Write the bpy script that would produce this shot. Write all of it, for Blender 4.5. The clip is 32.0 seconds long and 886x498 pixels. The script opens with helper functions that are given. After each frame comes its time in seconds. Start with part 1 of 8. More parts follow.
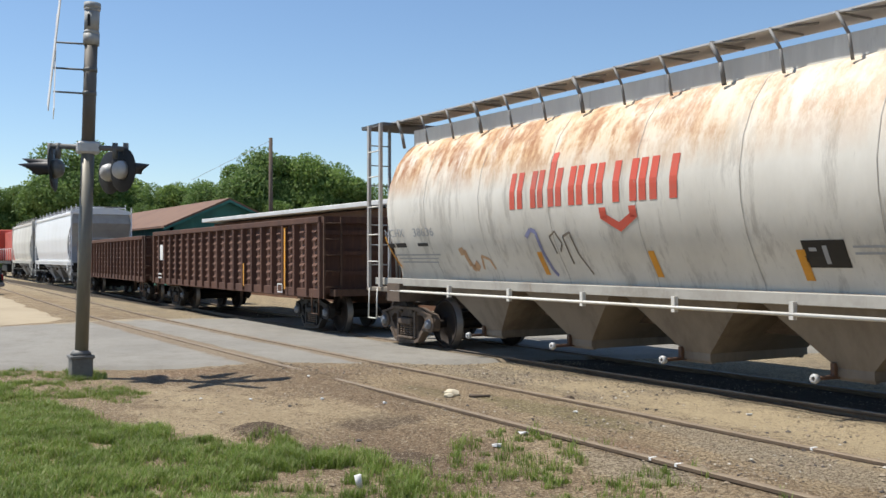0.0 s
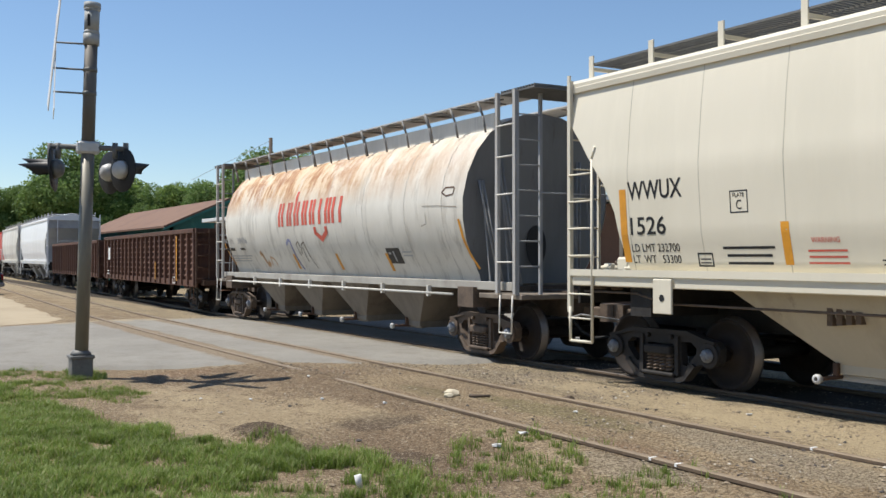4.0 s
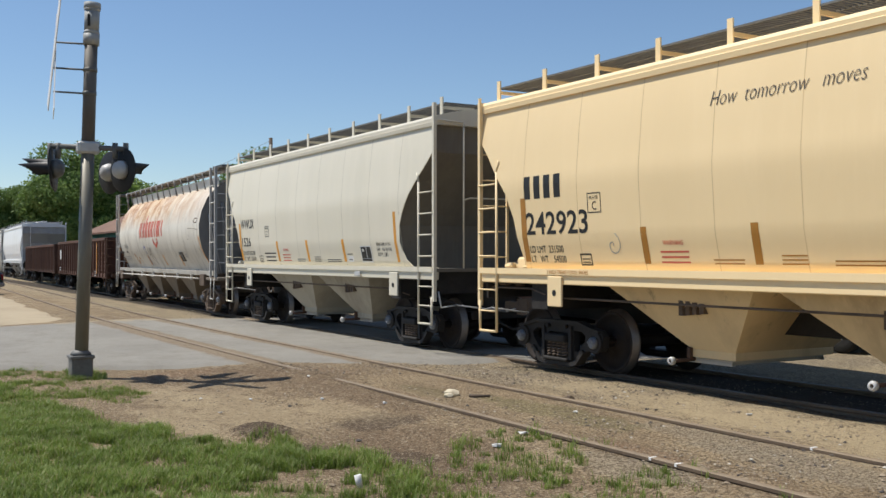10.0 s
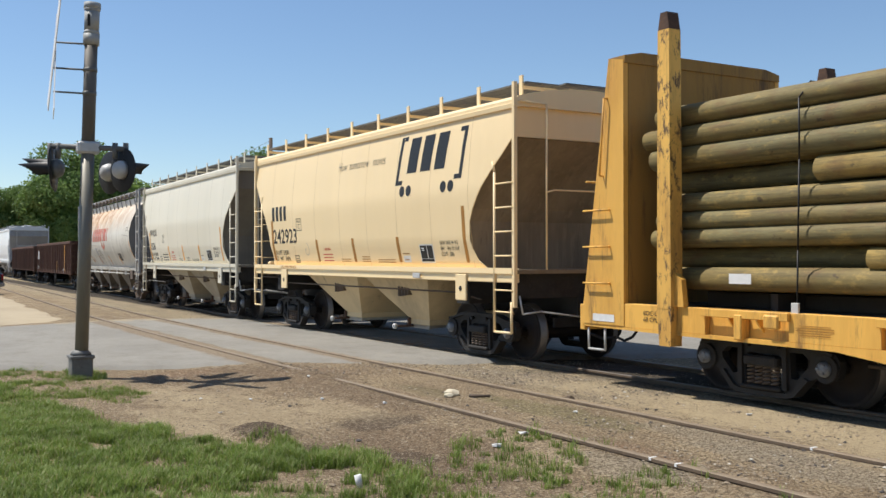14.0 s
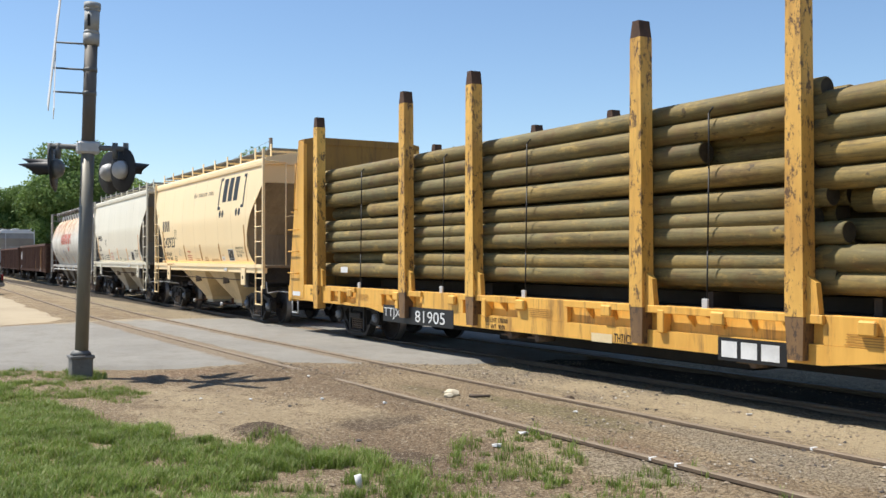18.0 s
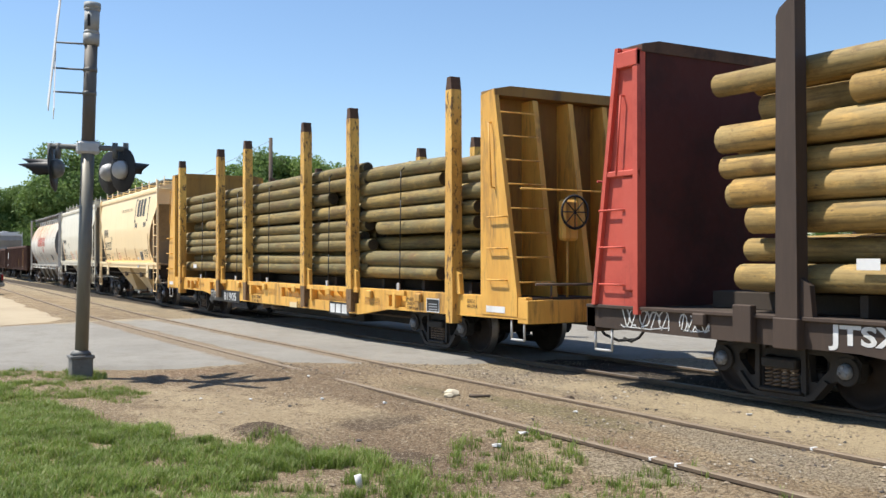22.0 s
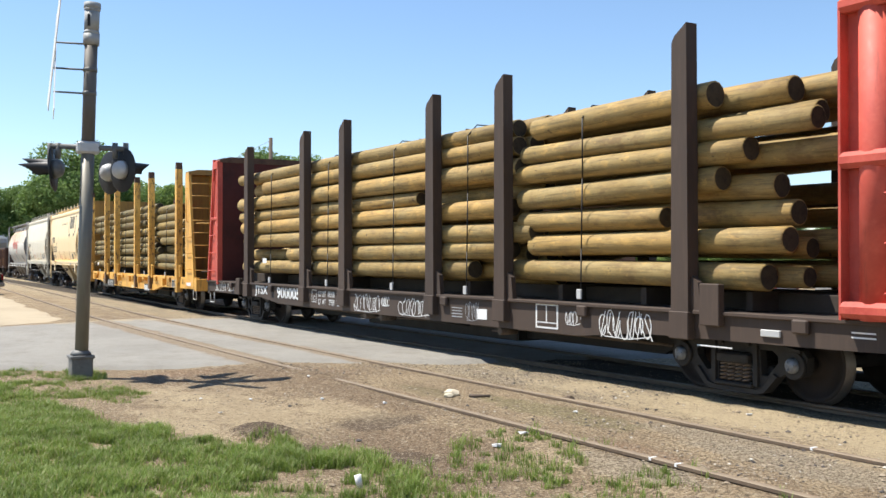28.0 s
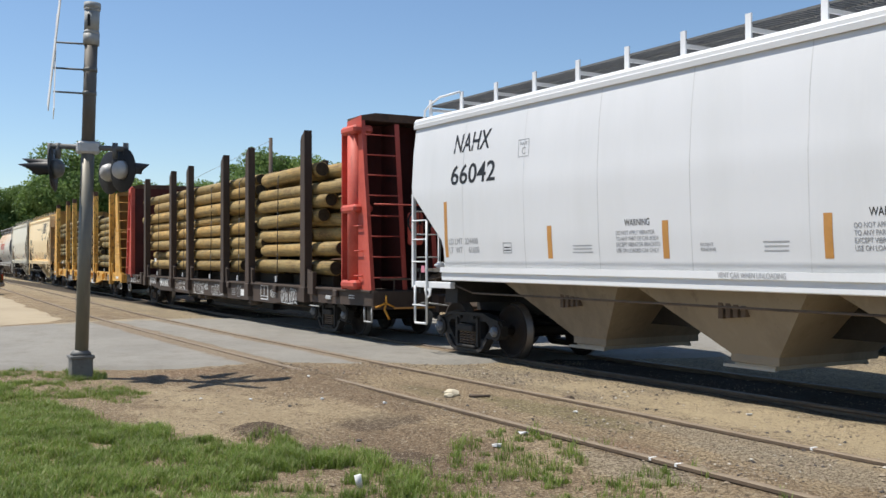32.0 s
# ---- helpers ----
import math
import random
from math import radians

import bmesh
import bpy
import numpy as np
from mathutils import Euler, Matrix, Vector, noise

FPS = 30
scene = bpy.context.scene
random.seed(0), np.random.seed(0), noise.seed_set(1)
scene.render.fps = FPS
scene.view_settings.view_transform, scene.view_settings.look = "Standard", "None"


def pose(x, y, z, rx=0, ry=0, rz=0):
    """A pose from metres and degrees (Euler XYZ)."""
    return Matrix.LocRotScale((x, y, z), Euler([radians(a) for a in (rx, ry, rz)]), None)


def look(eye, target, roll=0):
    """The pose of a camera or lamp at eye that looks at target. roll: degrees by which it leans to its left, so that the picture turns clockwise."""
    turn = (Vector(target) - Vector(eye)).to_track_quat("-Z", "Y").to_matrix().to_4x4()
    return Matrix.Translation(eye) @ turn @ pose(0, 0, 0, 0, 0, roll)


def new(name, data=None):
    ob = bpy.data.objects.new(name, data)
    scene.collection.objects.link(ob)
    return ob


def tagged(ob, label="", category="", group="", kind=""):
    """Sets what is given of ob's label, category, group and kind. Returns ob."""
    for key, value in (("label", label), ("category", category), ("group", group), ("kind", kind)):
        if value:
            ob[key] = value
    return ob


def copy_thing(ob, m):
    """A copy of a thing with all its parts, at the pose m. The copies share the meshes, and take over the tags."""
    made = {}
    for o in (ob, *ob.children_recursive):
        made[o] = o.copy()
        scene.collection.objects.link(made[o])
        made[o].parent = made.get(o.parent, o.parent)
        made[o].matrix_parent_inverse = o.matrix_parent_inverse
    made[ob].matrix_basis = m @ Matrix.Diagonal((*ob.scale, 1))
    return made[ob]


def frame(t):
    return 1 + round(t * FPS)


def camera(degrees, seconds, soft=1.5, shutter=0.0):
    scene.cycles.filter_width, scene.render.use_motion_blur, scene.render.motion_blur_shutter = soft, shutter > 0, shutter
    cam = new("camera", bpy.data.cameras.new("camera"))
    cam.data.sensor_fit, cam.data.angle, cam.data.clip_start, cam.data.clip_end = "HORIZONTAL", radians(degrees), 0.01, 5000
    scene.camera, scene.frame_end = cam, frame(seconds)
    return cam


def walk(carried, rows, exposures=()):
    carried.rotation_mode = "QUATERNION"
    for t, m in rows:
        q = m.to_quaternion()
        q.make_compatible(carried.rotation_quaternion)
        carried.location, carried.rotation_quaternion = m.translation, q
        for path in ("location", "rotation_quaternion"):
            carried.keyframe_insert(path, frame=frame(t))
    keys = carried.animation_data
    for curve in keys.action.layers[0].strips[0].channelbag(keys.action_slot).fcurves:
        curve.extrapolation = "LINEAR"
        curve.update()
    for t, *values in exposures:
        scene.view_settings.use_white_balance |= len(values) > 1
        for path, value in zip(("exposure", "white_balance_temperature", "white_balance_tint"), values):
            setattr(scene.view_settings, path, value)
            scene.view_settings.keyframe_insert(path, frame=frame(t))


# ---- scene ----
# camera: fixed on a tripod beside the siding
cam = camera(47.87, 32.0)
EYE = Vector((0.0, -10.3785, 1.6917))
AIM = Vector((-0.85993, 0.51033, 0.00875))
VIEW = look(EYE, EYE + AIM * 10, -0.04)
# the camera's own exposure drifts as pale and dark cars fill the view
walk(cam, [(0, VIEW), (32, VIEW)], exposures=[(0, 0.32), (3, 0.30), (6, 0.13), (9, 0.18), (10, 0.06), (11, 0.03), (12, 0.01), (13, 0.08), (14, 0.24), (17, 0.44), (19, 0.49),
                                              (21, 0.50), (23, 0.68), (25, 0.74), (28, 0.76), (30, 0.74), (31, 0.49), (32, 0.25)])

# daylight: a high sun behind the camera's left shoulder
SUN_AZ, SUN_EL = radians(46), radians(61)
world = bpy.data.worlds.new("world")
scene.world = world
world.use_nodes = True
wn = world.node_tree
sky = wn.nodes.new("ShaderNodeTexSky")
sky.sky_type, sky.sun_disc = "NISHITA", False
sky.sun_elevation = SUN_EL
sky.sun_rotation = radians(224)
sky.air_density, sky.dust_density, sky.ozone_density = 1.0, 0.05, 4.5
wn.links.new(sky.outputs[0], wn.nodes["Background"].inputs[0])
wn.nodes["Background"].inputs[1].default_value = 0.107
sun = new("sun", bpy.data.lights.new("sun", "SUN"))
sun.data.energy, sun.data.angle, sun.data.color = 5.0, radians(0.6), (1.0, 0.95, 0.87)
sun.matrix_world = look((-40 * math.cos(SUN_AZ), -40 * math.sin(SUN_AZ), 40 * math.tan(SUN_EL)), (0, 0, 0))


# ---- materials ----
def tree_of(name):
    m = bpy.data.materials.new(name)
    m.use_nodes = True
    return m, m.node_tree, m.node_tree.nodes["Principled BSDF"]


def mix_rgb(nt, fac, a, b, mode="MIX"):
    n = nt.nodes.new("ShaderNodeMix")
    n.data_type, n.blend_type = "RGBA", mode
    for sock, v in ((n.inputs[0], fac), (n.inputs[6], a), (n.inputs[7], b)):
        if isinstance(v, bpy.types.NodeSocket):
            nt.links.new(v, sock)
        elif isinstance(v, (int, float)):
            sock.default_value = v
        else:
            sock.default_value = (*v, 1)
    return n.outputs[2]


def noise_node(nt, scale, detail=4, rough=0.6, stretch=None, space="Object", shift=False):
    co = nt.nodes.new("ShaderNodeTexCoord").outputs[space]
    if shift:
        far = nt.nodes.new("ShaderNodeVectorMath")
        far.operation = "MULTIPLY_ADD"
        nt.links.new(nt.nodes.new("ShaderNodeObjectInfo").outputs["Random"], far.inputs[0])
        far.inputs[1].default_value = (97, 41, 67)
        nt.links.new(co, far.inputs[2])
        co = far.outputs[0]
    if stretch:
        mp = nt.nodes.new("ShaderNodeMapping")
        mp.inputs["Scale"].default_value = stretch
        nt.links.new(co, mp.inputs[0])
        co = mp.outputs[0]
    n = nt.nodes.new("ShaderNodeTexNoise")
    n.inputs["Scale"].default_value, n.inputs["Detail"].default_value, n.inputs["Roughness"].default_value = scale, detail, rough
    nt.links.new(co, n.inputs["Vector"])
    return n.outputs[0]


def ramp(nt, fac, lo, hi, a=0.0, b=1.0):
    n = nt.nodes.new("ShaderNodeMapRange")
    n.inputs[1].default_value, n.inputs[2].default_value = lo, hi
    n.inputs[3].default_value, n.inputs[4].default_value = a, b
    nt.links.new(fac, n.inputs[0])
    return n.outputs[0]


def bump(nt, bsdf, height, strength=0.3, dist=0.01):
    n = nt.nodes.new("ShaderNodeBump")
    n.inputs["Strength"].default_value, n.inputs["Distance"].default_value = strength, dist
    nt.links.new(height, n.inputs["Height"])
    nt.links.new(n.outputs[0], bsdf.inputs["Normal"])


def surface(name, base, dark=None, light=None, rough=0.6, metal=0.0, big=1.2, small=18.0, streak=False, relief=0.15,
            rdist=0.004, amount=(0.45, 0.7), spread=0.12, grime=None):
    """A worn surface: large stains in the dark colour, fine grain in the light one, streaks running down, random tint by object."""
    m, nt, b = tree_of(name)
    dark = dark or tuple(c * 0.7 for c in base)
    light = light or tuple(min(1, c * 1.15) for c in base)
    n1 = noise_node(nt, big, 5, 0.65, (1, 1, 0.25) if streak else None)
    n2 = noise_node(nt, small, 4, 0.7, (1, 1, 0.12) if streak else None)
    c = mix_rgb(nt, ramp(nt, n1, *amount), base, dark)
    c = mix_rgb(nt, ramp(nt, n2, 0.5, 0.8, 0, 0.6), c, light)
    if grime:
        n3 = noise_node(nt, 3.0, 8, 0.75, (1.5, 1.5, 0.2))
        c = mix_rgb(nt, ramp(nt, n3, grime[3], grime[3] + 0.14, 0, 0.75), c, grime[:3])
    info = nt.nodes.new("ShaderNodeObjectInfo")
    c = mix_rgb(nt, ramp(nt, info.outputs["Random"], 0, 1, 0, spread), c, (0.02, 0.02, 0.02))
    nt.links.new(c, b.inputs["Base Color"])
    nt.links.new(ramp(nt, n2, 0.2, 0.8, rough - 0.1, min(1, rough + 0.12)), b.inputs["Roughness"])
    b.inputs["Metallic"].default_value = metal
    b.inputs["Specular IOR Level"].default_value = 0.4
    bump(nt, b, n2, relief, rdist)
    return m


M = {}
M["tan_paint"] = surface("tan_paint", (0.95, 0.735, 0.42), (0.91, 0.70, 0.395), (0.97, 0.76, 0.45), rough=0.42, big=0.5, small=6, streak=True, relief=0.03, grime=(0.55, 0.42, 0.25, 0.68))
# body paints darkened for the shade at the car ends, with brake dust
M["tan_shade_dirt"] = surface("tan_shade_dirt", (0.32, 0.25, 0.165), (0.19, 0.145, 0.095), (0.40, 0.315, 0.21), rough=0.75, big=0.8, small=9, streak=True, relief=0.1, amount=(0.35, 0.6), grime=(0.09, 0.07, 0.05, 0.6))
M["beige_shade_dirt"] = surface("beige_shade_dirt", (0.19, 0.175, 0.145), (0.14, 0.125, 0.105), (0.22, 0.205, 0.17), rough=0.75, big=0.8, small=9, streak=True, relief=0.1, amount=(0.35, 0.6), grime=(0.09, 0.08, 0.065, 0.62))
M["beige_paint"] = surface("beige_paint", (0.715, 0.665, 0.539), (0.66, 0.616, 0.495), (0.748, 0.699, 0.572), rough=0.42, big=0.5, small=6, streak=True, relief=0.03, grime=(0.48, 0.44, 0.36, 0.68))
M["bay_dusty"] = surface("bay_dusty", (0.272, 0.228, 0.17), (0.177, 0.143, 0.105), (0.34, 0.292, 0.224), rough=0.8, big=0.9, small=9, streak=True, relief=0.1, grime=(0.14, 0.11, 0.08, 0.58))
# body paints darkened and browned a little for the seams' shadow lines
M["tan_paint_seam"] = surface("tan_seam", (0.694, 0.515, 0.28), rough=0.6, relief=0.02)
M["beige_paint_seam"] = surface("beige_seam", (0.504, 0.468, 0.378), rough=0.6, relief=0.02)
M["white_paint_seam"] = surface("white_seam", (0.638, 0.643, 0.643), rough=0.6, relief=0.02)
M["hopper_white_seam"] = surface("hopper_seam", (0.50, 0.48, 0.43), rough=0.6, relief=0.02)
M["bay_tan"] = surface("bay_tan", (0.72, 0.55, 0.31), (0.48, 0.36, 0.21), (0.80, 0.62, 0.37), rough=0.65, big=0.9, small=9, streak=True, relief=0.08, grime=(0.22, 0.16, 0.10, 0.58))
# beige darkened for the shade and dust under the car
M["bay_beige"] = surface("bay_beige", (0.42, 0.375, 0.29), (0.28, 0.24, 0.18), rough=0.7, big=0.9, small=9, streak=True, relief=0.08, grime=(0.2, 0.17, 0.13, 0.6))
M["sill_grey"] = surface("sill_grey", (0.42, 0.40, 0.355), (0.25, 0.225, 0.19), rough=0.7, big=0.8, small=9, relief=0.1, grime=(0.2, 0.13, 0.08, 0.6))
M["white_paint"] = surface("white_paint", (0.77, 0.78, 0.79), (0.72, 0.73, 0.73), (0.79, 0.80, 0.81), rough=0.4, big=0.6, small=6, streak=True, relief=0.03, grime=(0.5, 0.49, 0.46, 0.68))
M["hopper_white"] = surface("hopper_white", (0.70, 0.68, 0.62), (0.55, 0.52, 0.46), rough=0.5, big=0.5, small=7, streak=True, relief=0.06, grime=(0.42, 0.39, 0.36, 0.58))
M["grey_paint"] = surface("grey_paint", (0.36, 0.37, 0.38), (0.25, 0.25, 0.26), rough=0.55, big=0.7, small=9, relief=0.06)
M["yellow_paint"] = surface("yellow_paint", (0.80, 0.445, 0.09), (0.60, 0.30, 0.055), rough=0.55, big=1.2, small=14, streak=True, relief=0.1, grime=(0.17, 0.09, 0.04, 0.515))
# yellow with bulkhead shade and grime in the colour; also for brown caps
M["yellow_shade_grime"] = surface("yellow_shade_grime", (0.34, 0.19, 0.045), (0.20, 0.11, 0.035), rough=0.7, big=1.2, small=12, streak=True, relief=0.12, grime=(0.07, 0.045, 0.03, 0.54))


def chipped_paint(name, base, dull, bare):
    """Paint knocked off a working edge: ragged chips down to rust, with bleeding round them."""
    m, nt, b = tree_of(name)
    n1, n2, n3 = noise_node(nt, 9, 9, 0.8, (1, 1, 0.45)), noise_node(nt, 1.1, 5, 0.6, (1, 1, 0.4)), noise_node(nt, 5, 6, 0.7, (1, 1, 0.15))
    c = mix_rgb(nt, ramp(nt, n2, 0.4, 0.65), base, dull)
    c = mix_rgb(nt, ramp(nt, n3, 0.5, 0.66, 0, 0.6), c, tuple(0.5 * (p + q) for p, q in zip(dull, bare)))
    c = mix_rgb(nt, ramp(nt, n1, 0.535, 0.575, 0, 0.9), c, bare)
    nt.links.new(c, b.inputs["Base Color"])
    b.inputs["Roughness"].default_value = 0.65
    bump(nt, b, n1, 0.3, 0.006)
    return m


M["yellow_chipped"] = chipped_paint("yellow_chipped", (0.78, 0.46, 0.10), (0.55, 0.29, 0.06), (0.075, 0.042, 0.026))
M["stake_foot_worn"] = chipped_paint("stake_foot_worn", (0.22, 0.125, 0.05), (0.12, 0.068, 0.032), (0.05, 0.032, 0.022))
M["red_paint"] = surface("red_paint", (0.58, 0.098, 0.064), (0.40, 0.055, 0.037), (0.62, 0.14, 0.095), rough=0.6, big=0.9, small=10, relief=0.1, grime=(0.10, 0.035, 0.028, 0.59))
# copy of the bulkhead red with the shade put into its colour
M["red_shade"] = surface("red_in_shade", (0.08, 0.019, 0.015), (0.04, 0.012, 0.010), rough=0.9, big=1, small=10, relief=0.1)
M["brown_paint"] = surface("brown_paint", (0.0648, 0.0431, 0.0312), (0.0432, 0.0298, 0.0222), (0.104, 0.0706, 0.052), rough=0.75, big=0.8, small=12, streak=True, relief=0.12)
M["rust_side"] = surface("rust_side", (0.105, 0.0488, 0.032), (0.0603, 0.0286, 0.0213), (0.177, 0.0926, 0.0533), rough=0.85, big=0.9, small=11, streak=True, relief=0.3)
M["rust"] = surface("rust", (0.10, 0.055, 0.035), (0.05, 0.03, 0.022), (0.20, 0.11, 0.06), rough=0.85, big=3, small=25, relief=0.4)
M["truck_iron"] = surface("truck_iron", (0.0255, 0.0229, 0.0213), (0.0136, 0.0119, 0.011), (0.0638, 0.0527, 0.0425), rough=0.75, big=3, small=20, relief=0.4)
M["truck_rust"] = surface("truck_rust", (0.13, 0.095, 0.07), (0.06, 0.045, 0.035), (0.2, 0.15, 0.11), rough=0.85, big=3, small=20, relief=0.4)
M["wheel_iron"] = surface("wheel_iron", (0.0252, 0.018, 0.015), (0.0132, 0.0102, 0.009), (0.051, 0.033, 0.024), rough=0.8, metal=0.0, big=3, small=18, relief=0.2)
M["wheel_tread"] = surface("wheel_tread", (0.20, 0.18, 0.165), rough=0.42, metal=0.7, big=3, small=30, relief=0.05)
M["steel"] = surface("steel", (0.42, 0.42, 0.42), (0.3, 0.29, 0.28), rough=0.4, metal=0.7, big=4, small=30, relief=0.1)
M["cap_steel"] = surface("cap_steel", (0.22, 0.24, 0.27), (0.12, 0.12, 0.13), (0.34, 0.36, 0.38), rough=0.5, metal=0.4, big=9, small=40, relief=0.2)
M["galvanised"] = surface("galvanised", (0.52, 0.52, 0.51), (0.42, 0.42, 0.41), rough=0.5, metal=0.1, big=5, small=40, relief=0.1)
M["walkway_grey"] = surface("walkway_grey", (0.149, 0.149, 0.143), (0.11, 0.11, 0.105), rough=0.6, metal=0.1, big=4, small=30, relief=0.1)
M["mast_paint"] = surface("mast_paint", (0.211, 0.198, 0.16), (0.15, 0.138, 0.112), (0.273, 0.258, 0.212), rough=0.5, metal=0.2, big=2, small=15, streak=True, relief=0.1)
M["black_paint"] = surface("black_paint", (0.012, 0.012, 0.013), rough=0.55, big=4, small=20, relief=0.1)
M["black_vinyl"] = surface("black_vinyl", (0.015, 0.015, 0.016), rough=0.5, relief=0.02)
M["white_mark"] = surface("white_mark", (0.78, 0.78, 0.76), rough=0.5, small=10, relief=0.02)
M["red_mark"] = surface("red_mark", (0.62, 0.10, 0.06), (0.5, 0.14, 0.1), rough=0.55, relief=0.02)
M["cream_patch"] = surface("cream_patch", (0.74, 0.60, 0.36), (0.62, 0.47, 0.25), rough=0.6, relief=0.02)
M["orange_mark"] = surface("orange_mark", (0.72, 0.32, 0.03), rough=0.5, relief=0.02)
M["brown_mark"] = surface("brown_mark", (0.42, 0.19, 0.03), rough=0.5, relief=0.02)
M["orange_faded"] = surface("orange_faded", (0.58, 0.36, 0.2), rough=0.6, relief=0.02)
M["orange_dull"] = surface("orange_dull", (0.55, 0.27, 0.07), rough=0.5, relief=0.02)
M["pink_mark"] = surface("pink_mark", (0.75, 0.25, 0.33), rough=0.5, relief=0.02)
M["blue_mark"] = surface("blue_mark", (0.25, 0.26, 0.42), rough=0.6, relief=0.02)
M["rail_side"] = surface("rail_side", (0.15, 0.105, 0.068), (0.09, 0.063, 0.043), (0.215, 0.155, 0.105), rough=0.8, big=2, small=20, relief=0.3)
M["rail_top"] = surface("rail_top", (0.25, 0.19, 0.125), (0.18, 0.135, 0.09), rough=0.65, metal=0.0, big=3, small=20, relief=0.1)
M["rail_bright"] = surface("rail_bright", (0.17, 0.14, 0.115), rough=0.5, metal=0.25, big=3, small=20, relief=0.05)
M["glass"] = surface("glass_dark", (0.02, 0.025, 0.03), rough=0.15, relief=0.0)
M["rubber"] = surface("rubber", (0.02, 0.02, 0.02), rough=0.85, relief=0.2)


# ---- mesh helpers ----
def box(bm, x0, x1, y0, y1, z0, z1, bevel=0.0):
    vs = [bm.verts.new((x, y, z)) for x in (x0, x1) for y in (y0, y1) for z in (z0, z1)]
    fs = [bm.faces.new([vs[i] for i in q]) for q in ((0, 1, 3, 2), (4, 6, 7, 5), (0, 4, 5, 1), (2, 3, 7, 6), (0, 2, 6, 4), (1, 5, 7, 3))]
    if bevel:
        es = {e for f in fs for e in f.edges}
        bmesh.ops.bevel(bm, geom=list(es), offset=bevel, segments=1, affect="EDGES", clamp_overlap=True)


def rod(bm, a, b, r, seg=8, r2=None, caps=True):
    a, b = Vector(a), Vector(b)
    r2 = r if r2 is None else r2
    d = (b - a).normalized()
    u = d.orthogonal().normalized()
    v = d.cross(u)
    rings = []
    for p, q in ((a, r), (b, r2)):
        rings.append([bm.verts.new(p + q * (math.cos(2 * math.pi * i / seg) * u + math.sin(2 * math.pi * i / seg) * v)) for i in range(seg)])
    for i in range(seg):
        f = bm.faces.new((rings[0][i], rings[0][(i + 1) % seg], rings[1][(i + 1) % seg], rings[1][i]))
        f.smooth = True
    if caps:
        bm.faces.new(rings[0][::-1])
        bm.faces.new(rings[1])


def pipe(bm, pts, r, seg=6):
    for a, b in zip(pts, pts[1:]):
        rod(bm, a, b, r, seg)


def tube(bm, pts, r, seg=6):
    """One unbroken round bar through a row of points."""
    rings = []
    for i, p in enumerate(pts):
        d = (Vector(pts[min(i + 1, len(pts) - 1)]) - Vector(pts[max(i - 1, 0)])).normalized()
        u = d.cross(Vector((0.01, 0.02, 1))).normalized()
        v = d.cross(u)
        rings.append([Vector(p) + r * (math.cos(2 * math.pi * k / seg) * u + math.sin(2 * math.pi * k / seg) * v) for k in range(seg)])
    loft(bm, rings, True, True)


def prism(bm, poly, axis, lo, hi):
    """A flat outline pushed through from lo to hi along an axis; the outline holds the two other coordinates in order."""
    def place(p, w):
        q = list(p)
        q.insert(axis, w)
        return bm.verts.new(q)
    a = [place(p, lo) for p in poly]
    b = [place(p, hi) for p in poly]
    n = len(poly)
    bm.faces.new(a[::-1])
    bm.faces.new(b)
    for i in range(n):
        bm.faces.new((a[i], a[(i + 1) % n], b[(i + 1) % n], b[i]))


def loft(bm, rings, closed=True, smooth=False, caps=True):
    vs = [[bm.verts.new(p) for p in r] for r in rings]
    n = len(rings[0])
    for r0, r1 in zip(vs, vs[1:]):
        for i in range(n if closed else n - 1):
            f = bm.faces.new((r0[i], r0[(i + 1) % n], r1[(i + 1) % n], r1[i]))
            f.smooth = smooth
    if caps and closed:
        bm.faces.new(vs[0][::-1])
        bm.faces.new(vs[-1])
    return vs


def turned(bm, profile, origin, axis=1, seg=28, smooth=True, closed=False):
    """A profile of (radius, along) turned round an axis through origin."""
    rings = []
    for r, w in profile:
        ring = []
        for i in range(seg):
            a = 2 * math.pi * i / seg
            q = [r * math.cos(a), r * math.sin(a)]
            q.insert(axis, w)
            ring.append(Vector(q) + Vector(origin))
        rings.append(ring)
    if closed:
        rings.append(rings[0])
    loft(bm, rings, True, smooth, not closed)


def mesh_of(name, bm, mats, smooth_angle=None):
    bmesh.ops.recalc_face_normals(bm, faces=bm.faces[:])
    me = bpy.data.meshes.new(name)
    bm.to_mesh(me)
    bm.free()
    for m in (mats if isinstance(mats, (list, tuple)) else [mats]):
        me.materials.append(m)
    return me


def part(name, bm, material, parent=None, label="", m=None):
    ob = new(name, bm if isinstance(bm, bpy.types.Mesh) else mesh_of(name, bm, material))
    if parent:
        ob.parent = parent
    if m is not None:
        ob.matrix_basis = m
    if label:
        tagged(ob, label)
    return ob


def empty(name, m=None):
    ob = new(name)
    ob.empty_display_size = 0.3
    if m is not None:
        ob.matrix_basis = m
    return ob


